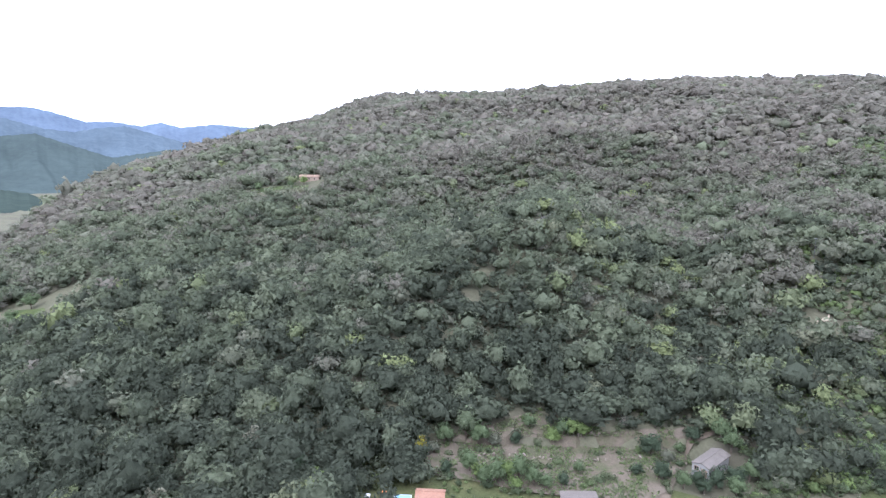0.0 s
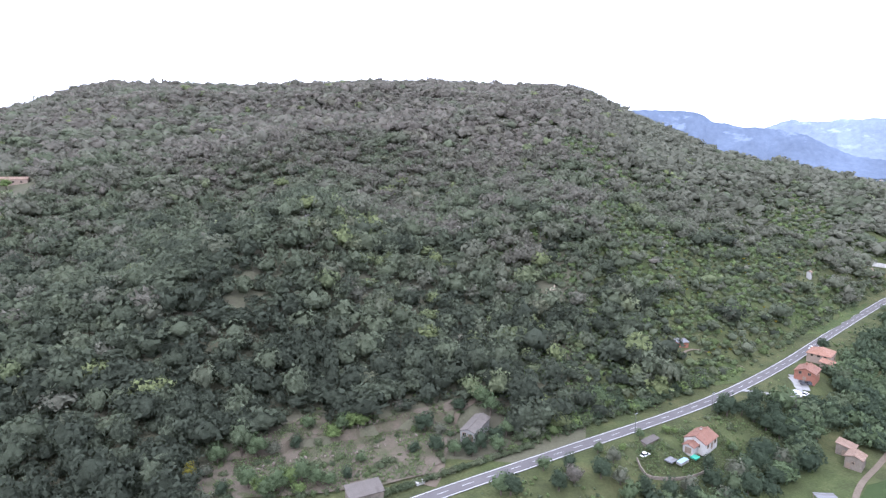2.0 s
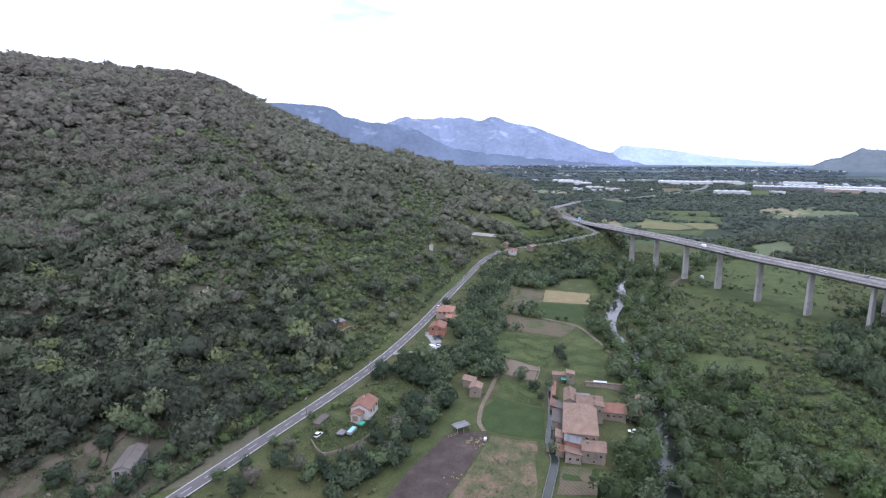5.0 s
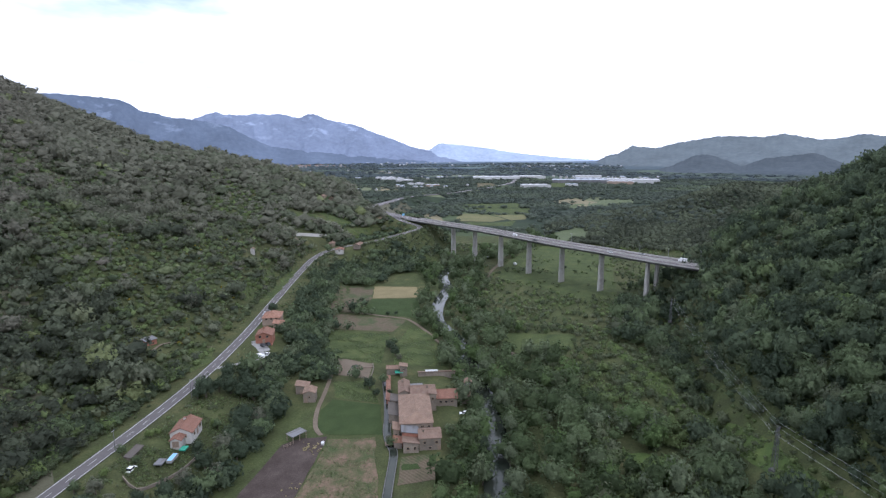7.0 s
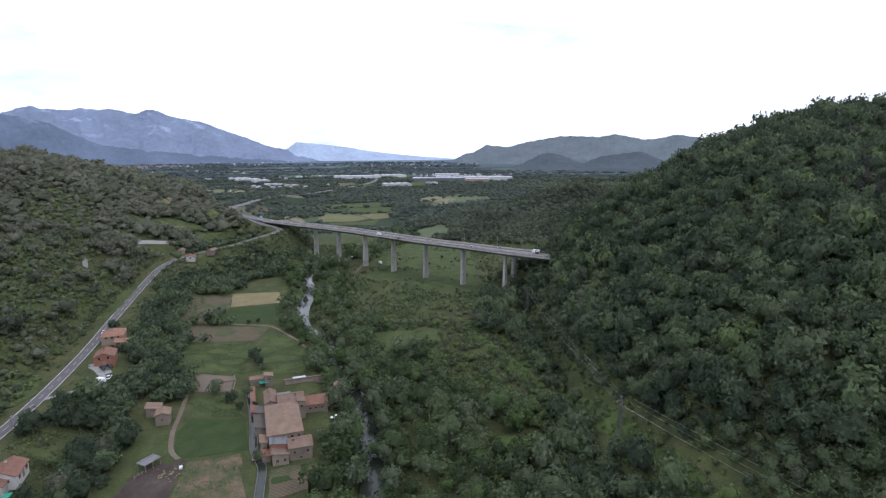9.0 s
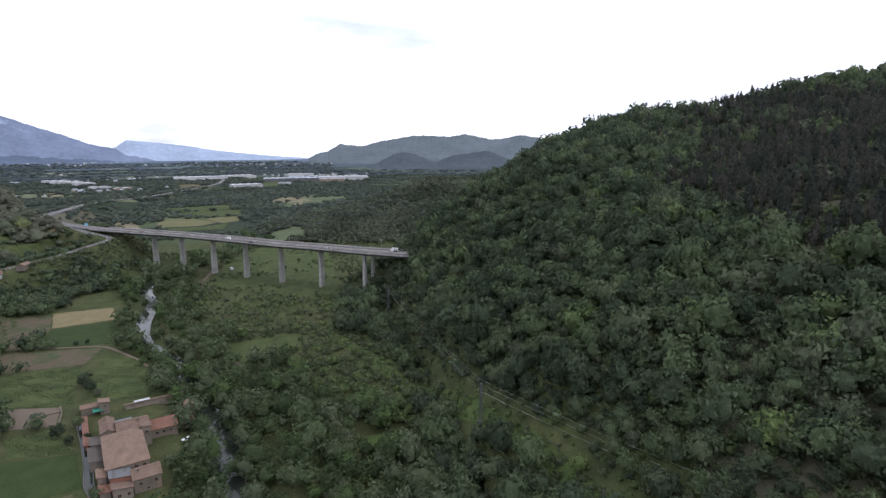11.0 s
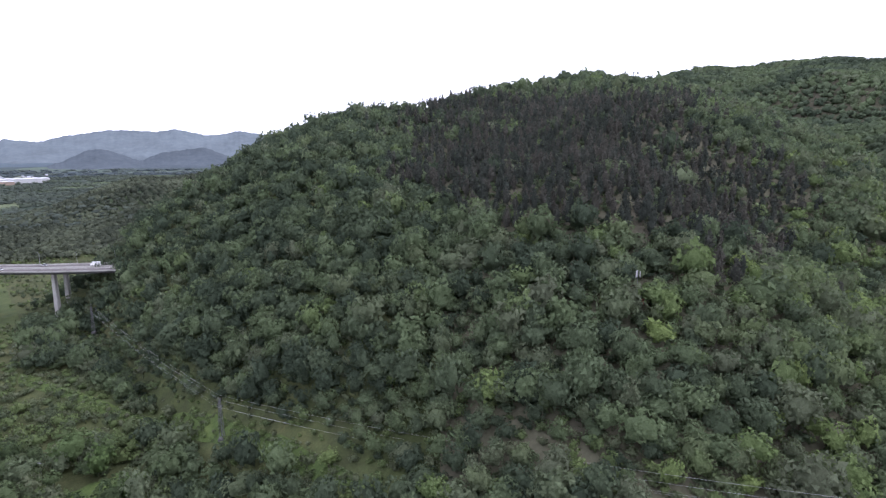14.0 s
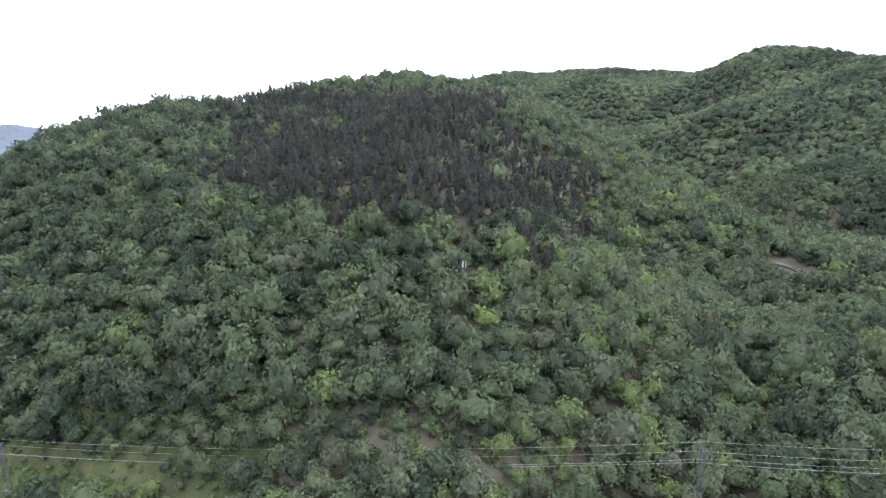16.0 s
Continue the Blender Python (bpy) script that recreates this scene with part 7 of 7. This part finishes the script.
def village(name, cx, cy, spread_x, spread_y, count, turn, label, rng, roof):
    """Many small houses with tiled roofs, too far to tell one by one."""
    pieces_w, pieces_r = [], []
    for _ in range(count):
        u, v = rng.normal(size=2)
        a = radians(turn)
        x, y = cx + u * spread_x * math.cos(a) - v * spread_y * math.sin(a), cy + u * spread_x * math.sin(a) + v * spread_y * math.cos(a)
        if nearest(HIGHWAY_LINE, np.array([x]), np.array([y]))[0][0] < 30:
            continue
        L, W, H, rz = rng.uniform(8, 15), rng.uniform(6, 9), rng.uniform(3.5, 6.5), rng.uniform(0, 180)
        r = math.hypot(x, y)
        z = float(plain_level(np.array([r]))[0]) if r > 2450 else max(0.0, float(height(np.array([x]), np.array([y]))[0]))
        m = pose(x, y, z, 0, 0, rz)
        w, r = prism(L, W, -1, H, 2.0, "x"), join(*roof_planes(L, W, H, 2.0, "x"))
        pieces_w.append(([m @ Vector(q) for q in w[0]], w[1]))
        pieces_r.append(([m @ Vector(q) for q in r[0]], r[1]))
    ob = tagged(new(name), label, "village", kind="stuff")
    tagged(part("walls", join(*pieces_w), RENDER_WHITE, ob), kind="stuff")
    tagged(part("roofs", join(*pieces_r), roof, ob), kind="stuff")
    return ob


vrng = np.random.default_rng(5)
village("village", 3270, 2210, 170, 70, 80, 124, "red-roofed village at the foot of the mountains", vrng, TILE_RED)
village("village", 3800, 540, 160, 30, 22, 100, "pale buildings far out on the plain", vrng, ROOF_BLUEGREY)
village("village", 3880, 1940, 260, 30, 34, 117, "scattered pale houses far out on the plain", vrng, ROOF_BLUEGREY)
village("hamlet", 2750, 1350, 420, 160, 9, 117, "farms scattered over the plain", vrng, ROOF_BLUEGREY)
village("hamlet", 3300, 900, 380, 200, 8, 105, "farms scattered over the plain", vrng, ROOF_BLUEGREY)
village("hamlet", 3700, 1400, 300, 120, 10, 110, "pale houses strung along a far road", vrng, ROOF_BLUEGREY)
village("hamlet", 2500, 120, 160, 60, 26, 95, "houses and sheds beside the factories", vrng, ROOF_BLUEGREY)
village("hamlet", 1680, 720, 130, 45, 16, 130, "scattered houses beside the motorway", vrng, ROOF_BLUEGREY)
village("hamlet", 2250, 900, 200, 60, 12, 125, "scattered houses among trees", vrng, ROOF_BLUEGREY)

# ------------------------------------------------------------------ single trees


def limb(bm, a, b, r0, r1, sides=6):
    a, b = Vector(a), Vector(b)
    m = Matrix.Translation(a) @ (b - a).to_track_quat("Z", "Y").to_matrix().to_4x4()
    ring = []
    for z, r in ((0.0, r0), ((b - a).length, r1)):
        ring.append([bm.verts.new(m @ Vector((r * math.cos(6.2832 * i / sides), r * math.sin(6.2832 * i / sides), z))) for i in range(sides)])
    for i in range(sides):
        bm.faces.new((ring[0][i], ring[0][(i + 1) % sides], ring[1][(i + 1) % sides], ring[1][i]))
    bm.faces.new(ring[1])


def single_tree(rng, radius, tall, tint, material, kind, label):
    """A tree of its own: tapered trunk with limbs, and a crown of several lobes."""
    ob = new("tree")
    bm = bmesh.new()
    trunk_h = radius * tall * (0.75 if kind == "round" else 1.1)
    limb(bm, (0, 0, -0.6), (0.1, 0.05, trunk_h), radius * 0.085, radius * 0.05, 7)
    lobes = [(0, 0, trunk_h * 0.55, radius * 0.86)]
    for i in range(4):
        a = i * 1.57 + rng.uniform(0, 1)
        end = (radius * 0.42 * math.cos(a), radius * 0.42 * math.sin(a), trunk_h * rng.uniform(0.95, 1.25))
        limb(bm, (0.05, 0.03, trunk_h * rng.uniform(0.45, 0.8)), end, radius * 0.04, radius * 0.015, 5)
        lobes.append((end[0], end[1], end[2] - radius * 0.45, radius * rng.uniform(0.45, 0.62)))
    part("trunk", bm, BARK, ob)
    spots = np.array([(x, y, z, r, tall, tint) for x, y, z, r in lobes])
    me = plant_mesh("crown", spots, [crown_template(rng, 2, 170, 0.11, kind, 14) for _ in range(3)], material, rng)
    crown = new("crown", me)
    crown.parent = ob
    return tagged(ob, label, "tree", "single trees")


trng = np.random.default_rng(31)
KINDS = {"dark": single_tree(trng, 4.2, 1.0, 0.12, BROADLEAF, "round", "dark green broadleaf tree in full leaf"),
         "mid": single_tree(trng, 4.0, 1.05, 0.38, BROADLEAF, "round", "mid green broadleaf tree in full leaf"),
         "bright": single_tree(trng, 3.8, 0.95, 0.86, BROADLEAF, "round", "bright yellow-green tree in fresh leaf"),
         "olive": single_tree(trng, 3.6, 0.95, 0.40, OAK, "round", "olive green oak tree in leaf"),
         "brown": single_tree(trng, 3.4, 0.95, 0.64, OAK, "round", "brownish oak tree in new leaf"),
         "grey": single_tree(trng, 3.6, 1.0, 0.9, RIVERLEAF, "tall", "grey-green willow tree in leaf"),
         "autumn": single_tree(trng, 2.0, 1.2, 0.95, BLOSSOM, "tall", "small slender yellowish tree")}
SINGLES = [("bright", 18, 203, 1.15), ("mid", 22, 204, 0.9), ("bright", 26, 205, 1.2), ("bright", 30, 205, 0.9), ("grey", -15, 199, 1.3), ("mid", -10, 198, 1.25), ("olive", -4, 198, 0.9), ("mid", -23, 197, 1.1), ("dark", 4, 201, 0.75), ("mid", 9, 207, 0.8),
           ("dark", 54, 200, 1.15), ("olive", 59, 196, 0.8), ("dark", 54, 184, 0.95), ("mid", 65, 203, 0.6), ("dark", 46, 186, 0.6), ("mid", 26, 184, 0.6), ("dark", 20, 176, 0.6), ("autumn", -30, 184, 1.3), ("brown", 46, 211, 0.8), ("dark", 58, 212, 0.8),
           ("mid", -12, 179, 1.0), ("bright", -8, 176, 0.9), ("mid", -3, 174, 1.1), ("bright", 1, 177, 1.05), ("mid", 5, 177, 1.1), ("mid", 10, 174, 0.9), ("bright", 4, 171, 0.7), ("mid", -6, 172, 0.9), ("mid", 14, 173, 0.7), ("dark", -20, 177, 0.7), ("olive", -26, 190, 0.7),
           ("mid", 60, 180, 0.8), ("dark", 65, 182, 0.8), ("dark", 71, 182, 0.95), ("mid", 76, 178, 0.9), ("mid", 82, 200, 1.1), ("dark", 70, 205, 0.8),
           ("dark", 183, 179, 1.25), ("dark", 190, 178, 0.9), ("dark", 193, 174, 1.1), ("dark", 194, 169, 1.1), ("dark", 197, 165, 1.1), ("dark", 203, 164, 1.1), ("dark", 209, 168, 1.0), ("olive", 219, 170, 1.0), ("mid", 217, 164, 0.9), ("dark", 201, 170, 1.1),
           ("dark", 126, 144, 1.0), ("olive", 135, 145, 1.1), ("dark", 146, 146, 1.1), ("olive", 159, 149, 1.2), ("dark", 173, 151, 1.1), ("olive", 185, 153, 1.1), ("dark", 198, 156, 1.1), ("dark", 133, 140, 1.1), ("olive", 145, 140, 1.0), ("dark", 158, 142, 1.1), ("dark", 172, 144, 1.0),
           ("brown", 94, 153, 1.1), ("mid", 112, 167, 0.6), ("dark", 87, 151, 1.0), ("mid", 87, 162, 0.7), ("olive", 111, 151, 1.0), ("dark", 105, 154, 1.0), ("mid", 67, 153, 1.0), ("mid", 132, 163, 0.4), ("bright", 150, 172, 0.4), ("bright", 169, 162, 0.5), ("dark", 118, 147, 0.9),
           ("dark", 78, 184, 0.95), ("mid", 84, 188, 1.0), ("dark", 90, 194, 1.05), ("mid", 80, 206, 1.1), ("dark", 66, 178, 0.7), ("mid", 92, 183, 0.85),
           ("dark", 96, 160, 0.8), ("bright", 122, 166, 0.5), ("dark", 70, 152, 1.0), ("olive", 114, 160, 0.9),
           ("mid", 134, 172, 0.55), ("bright", 147, 173, 0.55), ("dark", 151, 154, 0.75), ("mid", 168, 160, 0.6), ("dark", 184, 183, 0.9), ("mid", 189, 187, 0.8), ("dark", 180, 181, 0.7),
           ("dark", 200, 182, 1.0), ("dark", 206, 186, 0.9), ("mid", 213, 183, 0.9), ("olive", 222, 180, 0.9), ("dark", 205, 176, 1.0), ("dark", 302, 232, 0.9), ("mid", 306, 235, 0.7),
           ("dark", 234, 124, 0.9), ("mid", 242, 120, 0.7), ("dark", 228, 117, 0.55), ("dark", 280, 131, 0.9), ("dark", 288, 138, 0.85), ("mid", 296, 139, 0.7), ("olive", 275, 126, 0.6),
           ("dark", 352, 170, 0.45), ("dark", 356, 165, 0.4), ("olive", 378, 205, 0.7), ("mid", 240, 84, 0.7), ("mid", 216, 68, 0.7), ("bright", 204, 66, 0.8), ("mid", 196, 64, 0.9),
           ("mid", 187, 90, 0.6), ("olive", 191, 93, 0.45), ("dark", 230, 111, 0.5), ("mid", 524, 90, 0.6), ("dark", 556, 70, 0.5), ("mid", 590, 60, 0.6), ("dark", 350, 192, 0.5),
           ("bright", -190, 488, 1.3), ("mid", -225, 470, 0.9), ("olive", -240, 458, 0.8), ("bright", -262, 262, 1.3), ("mid", -282, 286, 1.2), ("mid", -272, 262, 1.0), ("olive", -256, 266, 1.1), ("mid", -282, 272, 0.9), ("olive", -212, 474, 0.9), ("mid", -222, 464, 0.9), ("mid", -198, 476, 0.8), ("bright", -60, 163, 1.0), ("dark", -70, 168, 1.0), ("olive", -84, 166, 1.0),
           ("mid", -50, 176, 0.7), ("bright", 140, -62, 0.9), ("bright", 146, -88, 0.8), ("brown", 46, -162, 0.9), ("bright", 152, -152, 1.0), ("bright", 168, -148, 0.8),
           ("dark", 560, 312, 0.6), ("mid", 480, 296, 0.8), ("dark", 494, 290, 0.8), ("mid", 612, 318, 0.6), ("bright", 548, 300, 0.9), ("bright", 540, 306, 0.8)]
BESIDE = [(2.0, -6.0), (-2.2, 4.8), (1.5, -4.8), (-2.0, 5.6)]
for i, p in enumerate(cut(spline(RIVER[3:10], 5), 40, 350)[0][::2]):
    x, y = p[0] + BESIDE[i % 4][0], p[1] + BESIDE[i % 4][1]
    if min(math.hypot(x - 356, y - 124), math.hypot(x - 336, y - 112)) > 5.5:
        SINGLES.append((("grey", "mid", "grey", "dark")[i % 4], round(x, 1), round(y, 1), 0.95 + 0.08 * (i % 5)))
used = set()
for kind, x, y, s in SINGLES:
    z = float(height(np.array([float(x)]), np.array([float(y)]))[0])
    m = pose(x, y, z, 0, 0, trng.uniform(0, 360))
    if kind in used:
        ob = copy_thing(KINDS[kind], m)
    else:
        ob = KINDS[kind]
        ob.matrix_basis = m
        used.add(kind)
    ob.scale = (s, s, s)

# bushes along the terrace banks
bx, by = [], []
for line in ([(24, 174), (30, 176), (37, 182), (44, 186), (50, 188)], [(6, 186), (12, 187), (17, 186), (25, 188)], [(-28, 174), (-10, 171), (8, 169), (18, 168), (28, 166)], [(8, 212), (18, 208), (34, 209), (50, 211)], [(-24, 188), (-8, 192), (6, 196), (14, 199)], [(32, 196), (42, 198), (52, 204)], [(54, 178), (62, 190), (68, 200), (71, 212)], [(-30, 180), (-28, 190), (-20, 199), (-6, 208)]):
    q = draped(line, 0)
    k = trng.random(len(q)) < 0.8
    bx += list(q[k, 0] + trng.uniform(-2, 2, k.sum()))
    by += list(q[k, 1] + trng.uniform(-2, 2, k.sum()))
bx, by = np.array(bx), np.array(by)
woods("terrace_bushes", bx, by, RNG.uniform(1.0, 2.3, len(bx)), RNG.uniform(0.7, 1.0, len(bx)), RNG.uniform(0, 0.8, len(bx)), SHRUB, "round", "green bushes along the terrace banks", "shrubs")

# broom in flower among the scrub above the road, and roadside hedges
x, y, r, az = scatter(38, 58, 300, 520, 4.2)
k = (nearest(ROAD_LINE, x, y)[2] < 0) & (patches(x, y, 34, 91) > 0.58) & (RNG.random(len(x)) < 0.28) & free(x, y) & (height(x, y) > 16)
x, y = x[k], y[k]
woods("broom", x, y, RNG.uniform(0.6, 1.2, len(x)), RNG.uniform(0.7, 1.0, len(x)), RNG.random(len(x)), BLOSSOM, "round", "yellow flowering broom bushes", "shrubs")
s_all = np.concatenate([[0], np.cumsum(np.linalg.norm(np.diff(fine_road[:, :2], axis=0), axis=1))])
hx, hy = [], []
for s in np.arange(s_all[-1] * 0.0, s_all[-1], 1.7):
    px, py = np.interp(s, s_all, fine_road[:, 0]), np.interp(s, s_all, fine_road[:, 1])
    j = int(np.searchsorted(s_all, s).clip(1, len(fine_road) - 1))
    t = fine_road[j, :2] - fine_road[j - 1, :2]
    t /= np.linalg.norm(t)
    if 10 < px < 92:
        hx.append(px - t[1] * 8.5), hy.append(py + t[0] * 8.5)
    if 92 < px < 205 or 300 < px < 470:
        hx.append(px - t[1] * (10 + trng.uniform(0, 4))), hy.append(py + t[0] * (10 + trng.uniform(0, 4)))
hx, hy = np.array(hx), np.array(hy)
woods("roadside_hedge", hx, hy, RNG.uniform(1.2, 2.2, len(hx)), RNG.uniform(0.7, 1.0, len(hx)), RNG.uniform(0, 0.6, len(hx)), SHRUB, "round", "dark green hedge along the road", "hedge")

# trees on the slope side of the road, and tall grass and weeds on the rough meadows
rx, ry = [], []
for s in np.arange(0, s_all[-1], 3.0):
    px, py = np.interp(s, s_all, fine_road[:, 0]), np.interp(s, s_all, fine_road[:, 1])
    j = int(np.searchsorted(s_all, s).clip(1, len(fine_road) - 1))
    t = fine_road[j, :2] - fine_road[j - 1, :2]
    t /= np.linalg.norm(t)
    if 82 < px < 200:
        for _ in range(2):
            d = trng.uniform(10, 24)
            rx.append(px - t[1] * d), ry.append(py + t[0] * d)
rx, ry = np.array(rx), np.array(ry)
k = free(rx, ry)
rx, ry = rx[k], ry[k]
woods("roadside_trees", rx, ry, RNG.uniform(2.2, 3.8, len(rx)), RNG.uniform(0.8, 1.1, len(rx)), RNG.uniform(0.1, 0.95, len(rx)), BROADLEAF, "round", "fresh green trees on the slope beside the road")


def tufts(name, area, count, size, material, label, lift=0.3):
    """Tall grass and weeds: many small blade clumps on a meadow."""
    p = np.array(area, float)
    x, y = trng.uniform(p[:, 0].min(), p[:, 0].max(), count), trng.uniform(p[:, 1].min(), p[:, 1].max(), count)
    k = inside_poly(area, x, y) & (patches(x, y, 14, 97) > trng.uniform(0.15, 0.75, count))
    x, y = x[k], y[k]
    z = height(x, y)
    n = len(x)
    a = trng.uniform(0, 6.283, (n, 4))
    s = size * trng.uniform(0.5, 1.5, (n, 1))
    c = np.stack([x, y, z + lift], -1)[:, None]
    lean = np.stack([np.cos(a) * s, np.sin(a) * s, s * trng.uniform(0.3, 1.0, (n, 4))], -1)
    side = np.stack([-np.sin(a) * s * 0.5, np.cos(a) * s * 0.5, 0 * a], -1)
    v = np.stack([c - side, c + side, c + lean], 2).reshape(-1, 3)
    me = bpy.data.meshes.new(name)
    me.vertices.add(len(v))
    me.vertices.foreach_set("co", v.astype(np.float32).ravel())
    me.loops.add(len(v))
    me.loops.foreach_set("vertex_index", np.arange(len(v), dtype=np.int32))
    me.polygons.add(len(v) // 3)
    me.polygons.foreach_set("loop_start", (np.arange(len(v) // 3) * 3).astype(np.int32))
    at = me.attributes.new("tint", "FLOAT", "POINT")
    at.data.foreach_set("value", np.repeat(trng.uniform(0.35, 1.0, n), 12).astype(np.float32))
    me.materials.append(material)
    me.update(calc_edges=True)
    tagged(new(name, me), label, "grass", kind="stuff")


tufts("tall_grass", [(240, -38), (206, -49), (182, -54), (162, -60), (117, -67), (115, -66), (137, -59), (158, -53), (187, -47), (217, -38), (238, -35)], 9000, 0.55, SHRUB, "tall grass and weeds in the glade")
tufts("tall_grass", [(351, 14), (306, -9), (267, -26), (250, -36), (244, -31), (264, -20), (301, -3), (337, 16)], 6000, 0.6, SHRUB, "tall grass under the power line")
tufts("tall_grass", [(-30, 186), (-27, 196), (-4, 208), (13, 216), (30, 207), (65, 211), (66, 196), (48, 171), (13, 169), (-28, 176)], 16000, 0.42, SHRUB, "weeds on the grazed terraces", 0.6)
tufts("tall_grass", [(124, 160), (123, 153), (150, 150), (175, 158), (185, 172), (160, 176), (130, 168)], 5000, 0.4, SHRUB, "weeds in the gardens beside the road")
tufts("meadow_weeds", [(184, 117), (192, 100), (153, 79), (122, 66), (108, 96), (134, 104)], 7000, 0.26, SHRUB, "low weeds on the worn turf", 0.16)
tufts("meadow_weeds", [(309, 192), (315, 151), (267, 134), (265, 171)], 6000, 0.32, SHRUB, "uneven grass of the hay meadow", 0.16)
tufts("meadow_weeds", [(236, 146), (244, 127), (221, 112), (220, 136)], 3000, 0.32, SHRUB, "weeds between the garden rows", 0.16)
tufts("meadow_weeds", [(334, 145), (326, 126), (274, 95), (268, 126), (286, 136)], 5000, 0.32, SHRUB, "uneven grass of the river meadow", 0.16)
tufts("meadow_weeds", [(112, 146), (150, 150), (198, 164), (212, 176), (205, 190), (183, 184), (150, 176), (112, 166)], 8000, 0.4, SHRUB, "rough grass between the road and the tree row", 0.2)
